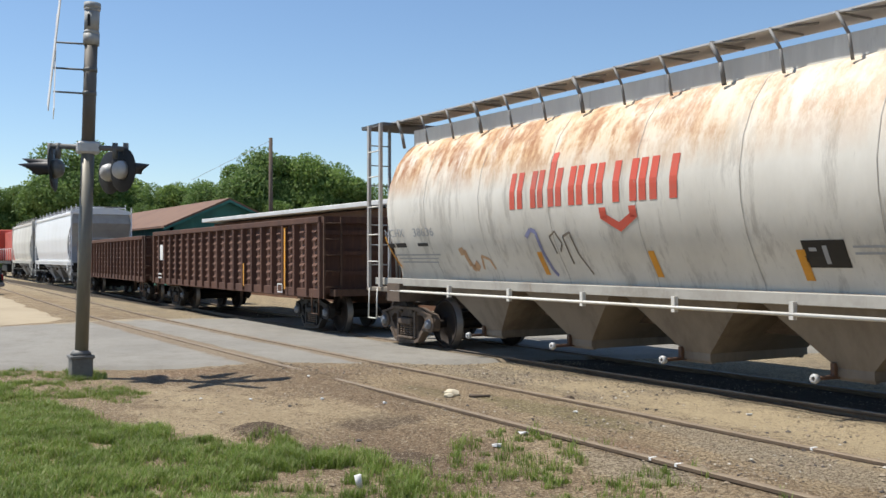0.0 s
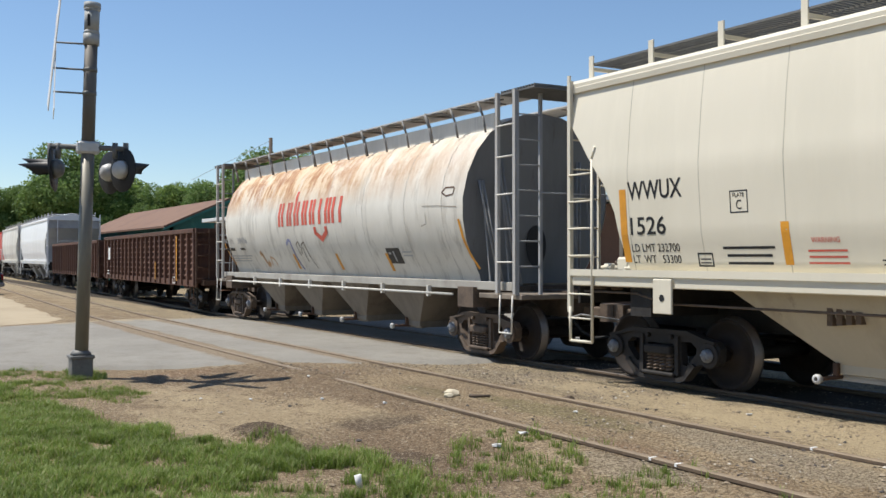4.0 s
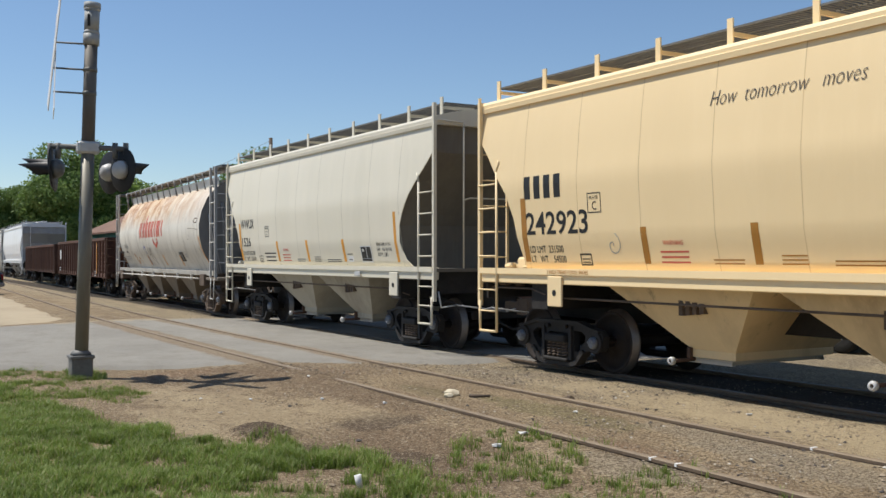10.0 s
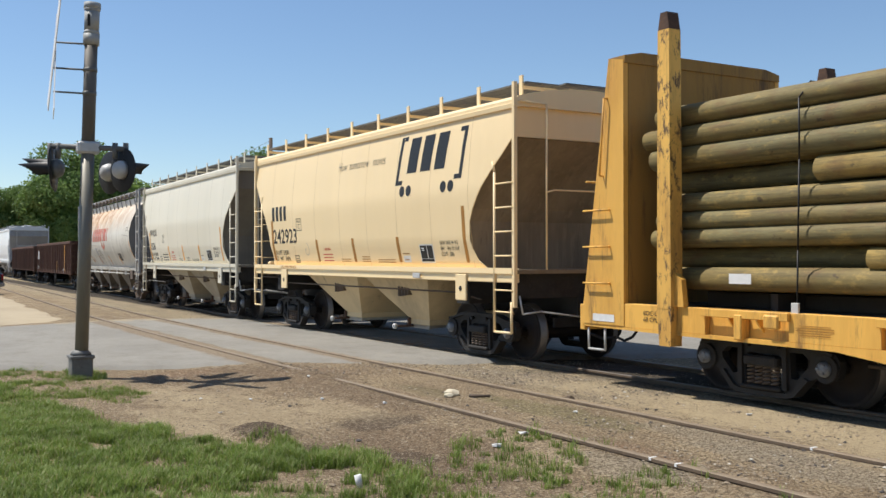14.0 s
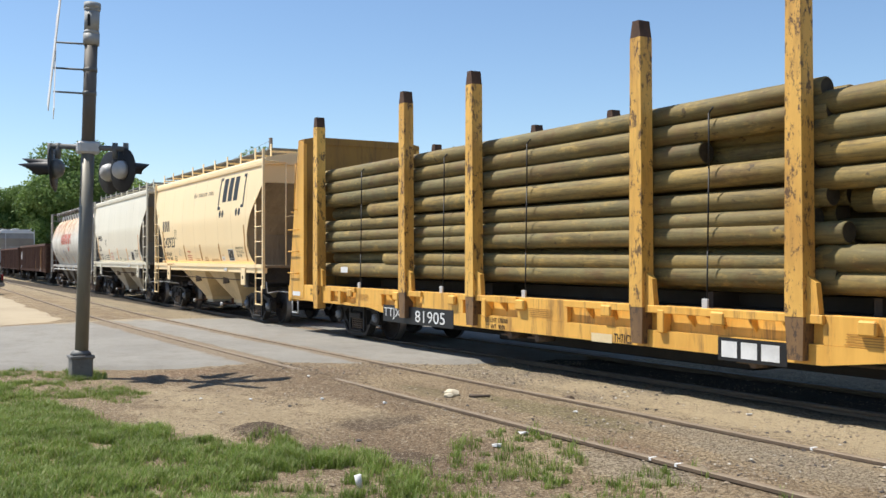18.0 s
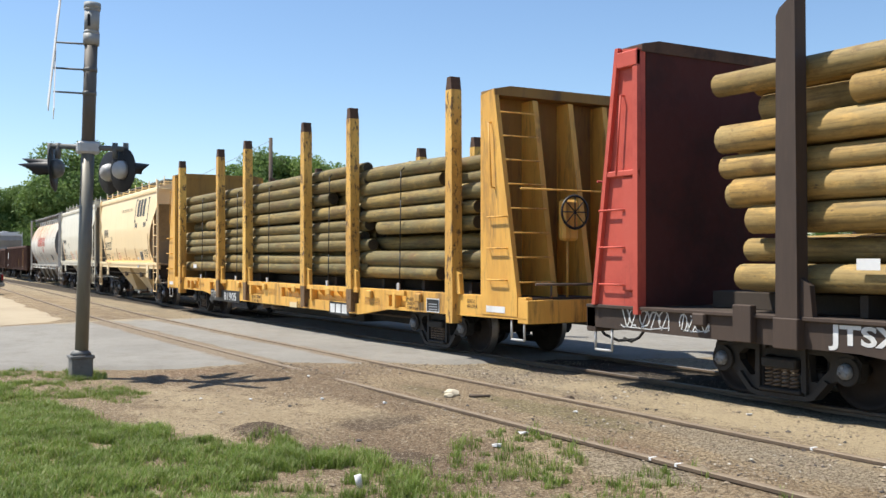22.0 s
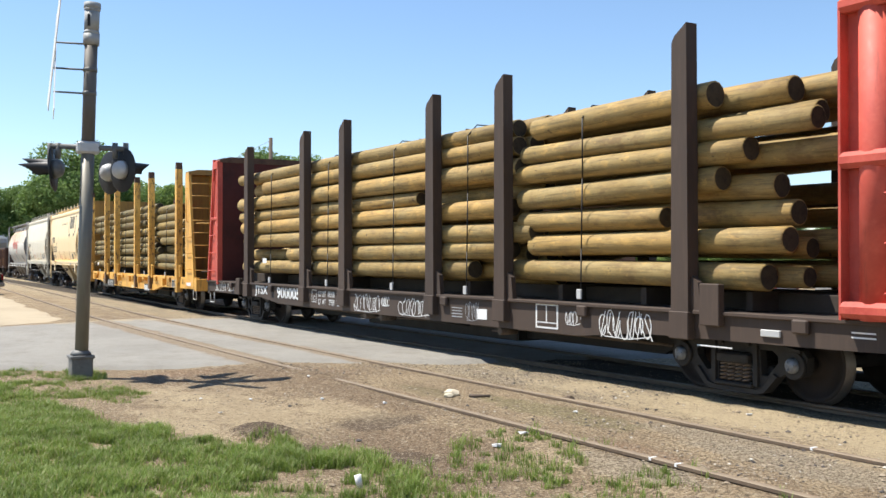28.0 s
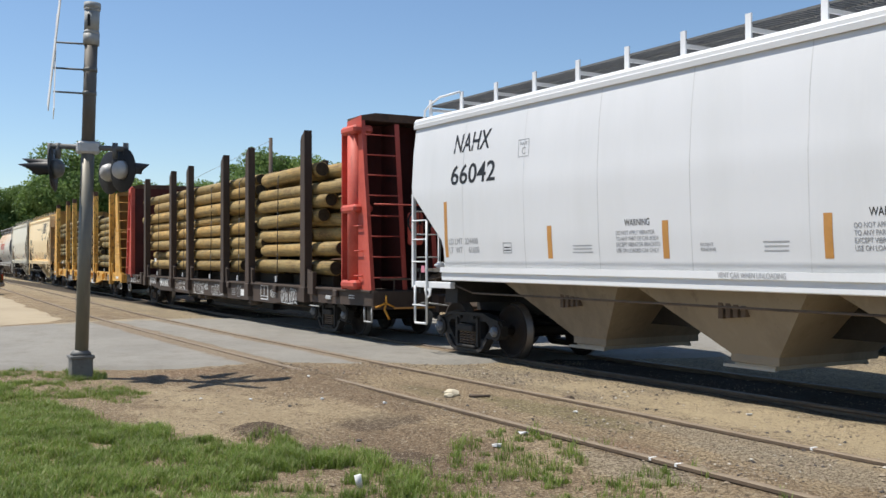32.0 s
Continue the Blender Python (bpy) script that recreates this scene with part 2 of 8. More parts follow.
def lettering(name, body, height, material, parent, x, z, width=None, shear=0.0, y_of=None, label="", proud=0.003, thin=0.0):
    """Painted words lying on a side sheet; (x, z) is their lower left corner, y_of the side's half width at a height."""
    cu = bpy.data.curves.new(name, "FONT")
    cu.body, cu.size, cu.shear, cu.extrude = body, 1.0, shear, 0.0006
    cu.resolution_u, cu.offset = 3, -thin
    ob = bpy.data.objects.new(name, cu)
    scene.collection.objects.link(ob)
    bpy.context.view_layer.update()
    me = bpy.data.meshes.new_from_object(ob.evaluated_get(bpy.context.evaluated_depsgraph_get()))
    bpy.data.objects.remove(ob)
    bpy.data.curves.remove(cu)
    co = np.empty(len(me.vertices) * 3)
    me.vertices.foreach_get("co", co)
    co = co.reshape(-1, 3)
    lo, hi = co.min(0), co.max(0)
    k = height / max(1e-6, hi[1] - lo[1])
    kx = k if width is None else width / (hi[0] - lo[0])
    zz = (co[:, 1] - lo[1]) * k + z
    side = np.array([y_of(q) for q in zz])
    yy = -side - proud - np.where(co[:, 2] > 0, 0.0006, -0.0006)
    me.vertices.foreach_set("co", np.stack([(co[:, 0] - lo[0]) * kx + x, yy, zz], 1).ravel())
    me.materials.clear()
    me.materials.append(material)
    me.update()
    return part(name, me, None, parent, label)


def band(poly, lo, hi):
    """The part of a convex outline of (x, z) between two heights."""
    for keep, lim in ((1, lo), (-1, hi)):
        out = []
        for (ax, az), (bx, bz) in zip(poly, poly[1:] + poly[:1]):
            da, db = (az - lim) * keep, (bz - lim) * keep
            if da >= 0:
                out.append((ax, az))
            if (da > 0 > db) or (da < 0 < db):
                u = da / (da - db)
                out.append((ax + u * (bx - ax), lim))
        poly = out
        if len(poly) < 3:
            return []
    return poly


def decal(name, shapes, material, parent, y_of, label="", proud=0.0025):
    """Painted flat shapes that follow a curved side sheet: convex outlines of (x, z)."""
    bm = bmesh.new()
    for shape in shapes:
        z0, z1 = min(q[1] for q in shape), max(q[1] for q in shape)
        n = max(1, math.ceil((z1 - z0) / 0.07))
        for i in range(n):
            poly = band(list(shape), z0 + (z1 - z0) * i / n - 1e-7, z0 + (z1 - z0) * (i + 1) / n + 1e-7)
            if len(poly) > 2:
                bm.faces.new([bm.verts.new((x, -y_of(z) - proud, z)) for x, z in poly])
    return part(name, bm, material, parent, label)


def quad(x, z, w, h, lean=0.0):
    return [(x, z), (x + w, z), (x + w + lean, z + h), (x + lean, z + h)]


def ribbon(pts, w):
    """A brush stroke: one four-cornered piece for each span of a polyline."""
    out = []
    for (ax, az), (bx, bz) in zip(pts, pts[1:]):
        d = math.hypot(bx - ax, bz - az) or 1e-6
        nx, nz = -(bz - az) / d * w / 2, (bx - ax) / d * w / 2
        out.append([(ax - nx, az - nz), (bx - nx, bz - nz), (bx + nx, bz + nz), (ax + nx, az + nz)])
    return out


def scrawl(x, z, w, h, n, seed, stroke=0.018):
    """A hurried spray tag: a row of looping glyphs, overlapping, with a flourish beneath."""
    r = random.Random(seed)
    n = max(4, n // 2)
    cell = w / n
    out = []
    for i in range(n):
        cx, cz = x + cell * (i + 0.5), z + h * r.uniform(0.42, 0.55)
        a0, turn, grow = r.uniform(0, 6.28), r.choice((-1, 1)) * r.uniform(3.4, 5.6), r.uniform(0.32, 0.5)
        pts = [(cx + cell * 0.62 * math.cos(a0 + turn * k / 7) * (1 - 0.05 * k), cz + h * grow * math.sin(a0 + turn * k / 7)) for k in range(8)]
        pts.append((cx + cell * r.uniform(-0.3, 0.7), z + h * r.choice((0.02, 0.95))))
        out += ribbon(pts, stroke * 0.8)
        if r.random() < 0.5:
            out += ribbon([(cx - cell * 0.3, z + h * r.uniform(0, 0.2)), (cx + cell * r.uniform(0, 0.4), z + h * r.uniform(0.8, 1.0))], stroke * 0.8)
    return out + ribbon([(x + w * 0.1, z + h * 0.05), (x + w * 0.6, z + h * 0.02), (x + w, z + h * 0.16)], stroke * 0.6)


def ring(cx, cz, r, n=20):
    return [(cx + r * math.cos(2 * math.pi * i / n), cz + r * math.sin(2 * math.pi * i / n)) for i in range(n)]
# ---- the line of the track ----
BEND = 0.042


def track_y(x):
    """How far the line has swung over at x: straight past the crossing, then an easy bend."""
    if x > -18:
        return 0.0
    if x > -34:
        return BEND * (x + 18) ** 2 / 32
    return BEND * 8 + BEND * (-34 - x)


def ground_z(x, y):
    d = noise.noise((x * 0.35, y * 0.35, 0)) * 0.03 + noise.noise((x * 1.7, y * 1.7, 3)) * 0.012
    lift = 0.088 * math.exp(-((y - track_y(x) + 3.9) / 1.55) ** 4) + 0.05 * math.exp(-((y - track_y(x) + 4.66) / 0.5) ** 2 - ((x + 13.2) / 1.3) ** 2) + 0.02 * math.exp(-((y - track_y(x)) / 1.3) ** 2)
    mound = 0.13 * math.exp(-(((x + 9.45) / 0.45) ** 2 + ((y + 6.85) / 0.3) ** 2))
    if -16.5 < x < 1 and -9.5 < y < 1.5:
        d += noise.noise((x * 3.6, y * 3.6, 11)) * 0.010 + noise.noise((x * 8, y * 8, 17)) * 0.006
    return -0.085 + mound + lift + d * (1 if -60 < x < 15 and abs(y) < 25 else 0) * (0.45 if abs(y - track_y(x) + 3.9) < 1.2 else 1)


def blend_ground():
    """Dry dirt: brown earth on the near side, pale sand and grey gravel towards the main track, worn patches and fine grit."""
    m, nt, b = tree_of("dirt")
    co = nt.nodes.new("ShaderNodeTexCoord").outputs["Object"]
    sep = nt.nodes.new("ShaderNodeSeparateXYZ")
    nt.links.new(co, sep.inputs[0])
    broad, ragged, mid = noise_node(nt, 0.8, 6, 0.65), noise_node(nt, 2.3, 9, 0.78), noise_node(nt, 5.5, 8, 0.8)
    grit, fine, film = noise_node(nt, 38, 3, 0.7), noise_node(nt, 15, 6, 0.8), noise_node(nt, 1.1, 7, 0.7, (0.7, 1.3, 1))

    def math_node(op, p, q):
        k = nt.nodes.new("ShaderNodeMath")
        k.operation = op
        for sock, v in zip(k.inputs, (p, q)):
            if isinstance(v, bpy.types.NodeSocket):
                nt.links.new(v, sock)
            else:
                sock.default_value = v
        return k.outputs[0]

    def patch(x, y, rx, ry, rough=1.6, soft=0.18, most=0.9):
        """A ragged round patch on the plan."""
        v = nt.nodes.new("ShaderNodeVectorMath")
        v.operation = "MULTIPLY_ADD"
        nt.links.new(co, v.inputs[0])
        v.inputs[1].default_value = (1 / rx, 1 / ry, 0)
        v.inputs[2].default_value = (-x / rx, -y / ry, 0)
        d = nt.nodes.new("ShaderNodeVectorMath")
        d.operation = "LENGTH"
        nt.links.new(v.outputs[0], d.inputs[0])
        e = math_node("ADD", d.outputs["Value"], math_node("MULTIPLY", math_node("SUBTRACT", ragged, 0.5), rough * 2))
        return ramp(nt, e, 1 + soft, 1 - soft, 0, most)

    drift = math_node("ADD", sep.outputs[1], math_node("MULTIPLY", broad, 1.6))
    zone = ramp(nt, drift, -2.5, -1.6)
    near = mix_rgb(nt, ramp(nt, film, 0.40, 0.60), (0.385, 0.293, 0.178), (0.255, 0.183, 0.111))
    far = mix_rgb(nt, ramp(nt, film, 0.42, 0.60), (0.414, 0.333, 0.207), (0.289, 0.236, 0.159))
    c = mix_rgb(nt, zone, near, far)
    SAND, EARTH, LOAM, GREY, MOSS, RUST = (0.47, 0.375, 0.235), (0.193, 0.13, 0.079), (0.0963, 0.0693, 0.0482), (0.33, 0.28, 0.20), (0.164, 0.159, 0.0626), (0.289, 0.183, 0.111)
    # brown and reddish earth along the road's edge and by the siding
    for p in ((-14.6, -5.6, 0.8, 1.3), (-13.2, -4.9, 1.2, 0.7), (-11.0, -4.9, 1.5, 0.35), (-8.3, -5.7, 1.2, 0.6), (-7.3, -6.3, 1.0, 0.7)):
        c = mix_rgb(nt, patch(*p, most=0.8), c, EARTH)
    for p in ((-15.2, -6.3, 0.35, 0.8), (-13.6, -4.2, 0.6, 0.3), (-6.7, -4.4, 0.6, 0.15)):
        c = mix_rgb(nt, patch(*p, most=0.6), c, RUST)
    for p in ((-9.47, -6.85, 0.45, 0.26), (-9.55, -5.55, 0.5, 0.38), (-8.55, -6.75, 0.4, 0.25), (-7.8, -6.15, 0.35, 0.25)):
        c = mix_rgb(nt, patch(*p, most=0.75), c, LOAM)
    for p in ((-12.5, -2.1, 1.3, 0.55), (-10.6, -2.0, 1.2, 0.3), (-6.6, -3.4, 1.2, 0.3), (-5.4, -3.7, 1.2, 0.35), (-6.2, -4.9, 0.7, 0.25)):
        c = mix_rgb(nt, patch(*p, most=0.65), c, GREY)
    c = mix_rgb(nt, patch(-8.75, -3.75, 1.3, 0.34, most=0.55), c, MOSS)
    c = mix_rgb(nt, patch(-10.9, -4.1, 0.7, 0.22, most=0.35), c, MOSS)
    # crumbs and grit at three sizes
    c = mix_rgb(nt, ramp(nt, mid, 0.56, 0.66, 0, 0.5), c, (0.144, 0.101, 0.0626))
    c = mix_rgb(nt, ramp(nt, mid, 0.33, 0.42, 0.5, 0), c, (0.472, 0.395, 0.265))
    c = mix_rgb(nt, ramp(nt, fine, 0.53, 0.60, 0, 0.75), c, (0.115, 0.0819, 0.053))
    c = mix_rgb(nt, ramp(nt, fine, 0.38, 0.45, 0.75, 0), c, (0.482, 0.414, 0.299))
    c = mix_rgb(nt, ramp(nt, grit, 0.51, 0.58, 0, 0.85), c, (0.0963, 0.0722, 0.0482))
    c = mix_rgb(nt, ramp(nt, grit, 0.36, 0.43, 0.6, 0), c, (0.50, 0.42, 0.30))
    # trodden pale sand lies over the crumbs
    thin = ramp(nt, fine, 0.42, 0.62, 1, 0.35)
    for x, y, rx, ry, most in ((-11.2, -6.5, 1.9, 0.55, 0.6), (-10.7, -7.35, 1.2, 0.35, 0.6), (-10.6, -5.5, 0.9, 0.3, 0.5), (-8.3, -1.9, 3.6, 0.6, 0.85), (-5.8, -2.0, 3.0, 0.85, 0.9), (-12.7, -6.85, 1.2, 0.4, 0.6), (-9.3, -3.0, 1.6, 0.22, 0.6), (-4.6, -3.0, 1.5, 0.4, 0.6)):
        c = mix_rgb(nt, math_node("MULTIPLY", patch(x, y, rx, ry, 1.6, 0.2, most), thin), c, SAND)
    # train's shade painted as a ragged dark strip along the main track
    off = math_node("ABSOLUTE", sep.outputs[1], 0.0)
    bed_shade = ramp(nt, math_node("ADD", off, math_node("MULTIPLY", ragged, 0.5)), 1.25, 1.0, 0, 0.9)
    c = mix_rgb(nt, bed_shade, c, mix_rgb(nt, ramp(nt, fine, 0.4, 0.6), (0.062, 0.052, 0.044), (0.032, 0.027, 0.024)))
    nt.links.new(c, b.inputs["Base Color"])
    b.inputs["Roughness"].default_value = 0.95
    b.inputs["Specular IOR Level"].default_value = 0.15
    h = mix_rgb(nt, 0.5, mid, fine)
    h = mix_rgb(nt, 0.35, h, grit)
    bump(nt, b, h, 1.0, 0.10)
    return m


def stained_road():
    m, nt, b = tree_of("asphalt")
    n1, n2, n3 = noise_node(nt, 0.5, 6, 0.6), noise_node(nt, 2.0, 8, 0.75), noise_node(nt, 60, 3, 0.8)
    c = mix_rgb(nt, ramp(nt, n1, 0.4, 0.65), (0.264, 0.248, 0.213), (0.22, 0.207, 0.179))
    c = mix_rgb(nt, ramp(nt, n2, 0.50, 0.66, 0, 0.7), c, (0.194, 0.172, 0.142))
    c = mix_rgb(nt, ramp(nt, noise_node(nt, 13, 6, 0.8), 0.52, 0.7, 0, 0.6), c, (0.326, 0.298, 0.247))
    c = mix_rgb(nt, ramp(nt, n3, 0.55, 0.8, 0, 0.5), c, (0.132, 0.125, 0.113))
    # dirt carried along the rails, and sand blown in from the apron
    sep = nt.nodes.new("ShaderNodeSeparateXYZ")
    nt.links.new(nt.nodes.new("ShaderNodeTexCoord").outputs["Object"], sep.inputs[0])
    ragged = noise_node(nt, 1.6, 6, 0.75, (0.5, 1, 1))

    def near_line(axis, at, reach, spread):
        d = nt.nodes.new("ShaderNodeMath")
        d.operation = "SUBTRACT"
        nt.links.new(sep.outputs[axis], d.inputs[0])
        d.inputs[1].default_value = at
        k = nt.nodes.new("ShaderNodeMath")
        k.operation = "ABSOLUTE"
        nt.links.new(d.outputs[0], k.inputs[0])
        e = nt.nodes.new("ShaderNodeMath")
        e.operation = "MULTIPLY_ADD"
        nt.links.new(ragged, e.inputs[0])
        e.inputs[1].default_value = spread
        nt.links.new(k.outputs[0], e.inputs[2])
        return ramp(nt, e.outputs[0], reach + spread * 0.5 + 0.05, reach + spread * 0.5 - 0.05, 0, 0.85)

    grit = mix_rgb(nt, ramp(nt, n3, 0.4, 0.65), (0.264, 0.194, 0.113), (0.0968, 0.069, 0.0421))
    for at, reach in ((-4.66, 0.30), (-3.16, 0.20), (-0.8, 0.2), (0.8, 0.2)):
        c = mix_rgb(nt, near_line(1, at, reach, 0.5), c, grit)
    c = mix_rgb(nt, near_line(0, -30.0, 2.6, 5.0), c, (0.334, 0.276, 0.178))
    nt.links.new(c, b.inputs["Base Color"])
    b.inputs["Roughness"].default_value = 0.9
    bump(nt, b, n3, 0.8, 0.02)
    return m


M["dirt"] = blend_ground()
M["asphalt"] = stained_road()
M["sand"] = surface("pale_sand", (0.418, 0.342, 0.228), (0.323, 0.261, 0.171), (0.475, 0.408, 0.294), rough=0.95, big=0.6, small=12, relief=0.5, rdist=0.02)


def sheet(name, xs, ys, zf, material):
    verts = [(x, y, zf(x, y)) for y in ys for x in xs]
    nx = len(xs)
    faces = [(j * nx + i, j * nx + i + 1, (j + 1) * nx + i + 1, (j + 1) * nx + i) for j in range(len(ys) - 1) for i in range(nx - 1)]
    me = bpy.data.meshes.new(name)
    me.from_pydata(verts, [], faces)
    me.materials.append(material)
    for f in me.polygons:
        f.use_smooth = True
    return new(name, me)


def steps(*spans):
    out = []
    for a, b, d in spans:
        n = max(1, round((b - a) / d))
        out += [a + (b - a) * i / n for i in range(n)]
    return out + [spans[-1][1]]


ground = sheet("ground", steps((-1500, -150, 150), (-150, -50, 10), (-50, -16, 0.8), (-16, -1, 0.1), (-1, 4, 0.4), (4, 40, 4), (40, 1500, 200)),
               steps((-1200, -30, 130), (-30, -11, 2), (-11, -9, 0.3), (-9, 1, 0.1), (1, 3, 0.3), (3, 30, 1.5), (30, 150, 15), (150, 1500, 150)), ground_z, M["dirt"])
tagged(ground, "dry tan dirt and sand beside the tracks", "ground", kind="structure")


def road_near(y):
    """The near edge of the crossing's asphalt, a ragged line."""
    base = np.interp(y, [-40, -11, -8.3, -6.4, -4.4, -3.5, -0.5, 3.9, 9, 40], [-42, -19.2, -17.0, -15.9, -15.0, -14.3, -13.8, -12.6, -11.0, -2])
    return float(base) + 0.16 * noise.noise((y * 0.9, 4, 0)) + 0.06 * noise.noise((y * 5, 9, 0))


def road_far(y):
    base = np.interp(y, [-40, -11, -7.2, -5, -2.7, 5, 9, 40], [-58, -29, -27.2, -28, -28, -26, -25, -17])
    return float(base) + 0.25 * noise.noise((y * 0.7, 14, 0))


def flat_strip(name, lo, hi, ys, z, thick, material, label, cat, n=14, rise=False):
    verts, faces = [], []
    for y in ys:
        a, b = lo(y), hi(y)
        for i in range(n + 1):
            u = i / n
            x = a + (b - a) * u
            edge = min(u, 1 - u) * n
            verts.append((x, y, (z if edge > 0.5 else z - thick) + (0.04 * math.exp(-((y - track_y(x) + 3.9) / 1.6) ** 2) if rise else 0) + 0.006 * noise.noise((x * 0.8, y * 0.8, 5))))
    for j in range(len(ys) - 1):
        for i in range(n):
            k = j * (n + 1) + i
            faces.append((k, k + 1, k + n + 2, k + n + 1))
    me = bpy.data.meshes.new(name)
    me.from_pydata(verts, [], faces)
    me.materials.append(material)
    for f in me.polygons:
        f.use_smooth = True
    return tagged(new(name, me), label, cat, kind="structure")


flat_strip("road", road_far, road_near, steps((-40, -11, 2), (-11, 8, 0.15), (8, 40, 2)), -0.022, 0.09, M["asphalt"],
           "worn grey asphalt road crossing the rails", "road", 60, True)
flat_strip("pavement", lambda y: -62 - y, lambda y: -29.0 - 0.5 * noise.noise((y, 2, 0)) - (y + 5) * 0.5, steps((-30, -3.6, 0.6)), -0.05, 0.06, M["sand"],
           "pale sandy apron beside the road", "pavement", 20)


def rail(offset, top, name, label, bright):
    """One rail: foot, web and head swept along the line."""
    prof = [(-0.07, -0.17), (0.07, -0.17), (0.07, -0.155), (0.012, -0.135), (0.012, -0.045), (0.037, -0.032), (0.037, -0.006), (0.028, 0.0), (-0.028, 0.0), (-0.037, -0.006), (-0.037, -0.032), (-0.012, -0.045), (-0.012, -0.135), (-0.07, -0.155)]
    xs = steps((-160, -60, 10), (-60, 30, 1.5))
    bm = bmesh.new()
    rings = [[(x, track_y(x) + offset + py + 0.004 * noise.noise((x * 0.4, offset, 0)), top + pz + 0.006 * noise.noise((x * 0.3, offset, 7))) for py, pz in prof] for x in xs]
    vs = loft(bm, rings)
    bm.faces.ensure_lookup_table()
    for f in bm.faces:
        f.material_index = 0
    for r0, r1 in zip(vs, vs[1:]):
        for i in (6, 7, 8):
            for f in r0[i].link_faces:
                if r0[i + 1] in f.verts and r1[i] in f.verts:
                    f.material_index = 1
    ob = new(name, mesh_of(name, bm, [M["rail_side"], M["rail_bright"] if bright else M["rail_top"]]))
    return tagged(ob, label, "rail", "rails", "structure")


for off, top, br in ((-0.75, 0.0, True), (0.75, 0.0, True)):
    rail(off, top, "main_rail", "steel rail of the main track with worn bright head", br)
for off in (-3.14, -4.64):
    rail(off, 0.035, "siding_rail", "rusty brown rail of the unused siding", False)


# ---- loose stones and grass ----
def inside(poly, x, y):
    """Signed distance-like test: True where (x, y) lies in the outline (arrays)."""
    x, y = np.asarray(x), np.asarray(y)
    hit = np.zeros(x.shape, bool)
    for (ax, ay), (bx, by) in zip(poly, poly[1:] + poly[:1]):
        cross = (ay > y) != (by > y)
        hit ^= cross & (x < (bx - ax) * (y - ay) / (by - ay + 1e-12) + ax)
    return hit


CORE = [(-15.5, -9.1), (-14.34, -8.62), (-12.58, -8.22), (-10.74, -8.08), (-10.27, -7.75), (-9.22, -7.55), (-8.89, -7.33), (-7.79, -7.55), (-6.5, -8.0), (-7.5, -9.5), (-10, -10.2), (-15, -10.2)]
LAWN = [(-17.6, -9.5), (-17.4, -8.3), (-16.7, -7.35), (-15.05, -7.15), (-13.3, -7.25), (-12.7, -7.75), (-13.1, -8.1), (-11.2, -8.15), (-10.3, -7.6), (-9.3, -7.65), (-8.8, -7.35), (-7.9, -7.6), (-6.9, -7.7), (-5.5, -9.0), (-9, -11.5), (-17, -11.5)]
PATCH = [(-9.05, -7.35), (-9.22, -7.02), (-9.07, -6.59), (-8.67, -6.27), (-8.12, -6.38), (-7.55, -6.36), (-6.7, -6.45), (-6.0, -6.6), (-6.5, -7.88), (-7.79, -7.65)]
WEEDS = [(-8.0, -5.6), (-8.35, -5.1), (-8.2, -4.8), (-7.25, -4.78), (-6.7, -4.95), (-6.1, -5.45), (-6.6, -6.1), (-7.2, -6.0)]
rng = np.random.default_rng(7)


def height_at(x, y):
    return np.array([ground_z(a, b) for a, b in zip(x, y)])


def field(x, y, scale, seed):
    return np.array([noise.noise((a * scale, b * scale, seed)) for a, b in zip(x, y)])


def grow(x, y, dens, lo, hi, width, name, label, mat):
    """A mesh of bent blades rooted at the places given."""
    k = len(x)
    z = height_at(x, y)
    a = rng.uniform(0, 2 * np.pi, k)
    h = rng.uniform(lo, hi, k) * (1 + 1.3 * np.clip(dens, -0.5, 0.7))
    lean = rng.uniform(0.2, 1.0, k) * h
    w = width * rng.uniform(0.6, 1.4, k)
    ca, sa = np.cos(a), np.sin(a)
    b0 = np.stack([x - sa * w, y + ca * w, z - 0.01], 1)
    b1 = np.stack([x + sa * w, y - ca * w, z - 0.01], 1)
    m0 = np.stack([x - sa * w * 0.7 + ca * lean * 0.35, y + ca * w * 0.7 + sa * lean * 0.35, z + h * 0.6], 1)
    m1 = np.stack([x + sa * w * 0.7 + ca * lean * 0.35, y - ca * w * 0.7 + sa * lean * 0.35, z + h * 0.6], 1)
    tip = np.stack([x + ca * lean, y + sa * lean, z + h], 1)
    v = np.stack([b0, b1, m1, m0, tip], 1).reshape(-1, 3)
    i = np.arange(k)[:, None] * 5
    quads = (i + np.array([0, 1, 2, 3])).tolist()
    tris = (i + np.array([3, 2, 4])).tolist()
    me = bpy.data.meshes.new(name)
    me.from_pydata(v.tolist(), [], quads + tris)
    me.materials.append(mat)
    return tagged(new(name, me), label, "grass", kind="stuff")


def tufts(n, poly, box_, count, spread, lo, hi, width, name, label, mat):
    """Loose clumps of blades with bare dirt between them."""
    cx, cy = rng.uniform(box_[0], box_[1], n), rng.uniform(box_[2], box_[3], n)
    ok = inside(poly, cx, cy)
    cx, cy = cx[ok], cy[ok]
    many = rng.integers(count[0], count[1], len(cx))
    size = np.repeat(rng.uniform(0.5, 1.3, len(cx)), many)
    x = np.repeat(cx, many) + rng.normal(0, spread, many.sum()) * size
    y = np.repeat(cy, many) + rng.normal(0, spread * 0.7, many.sum()) * size
    return grow(x, y, size - 0.9, lo, hi, width, name, label, mat)


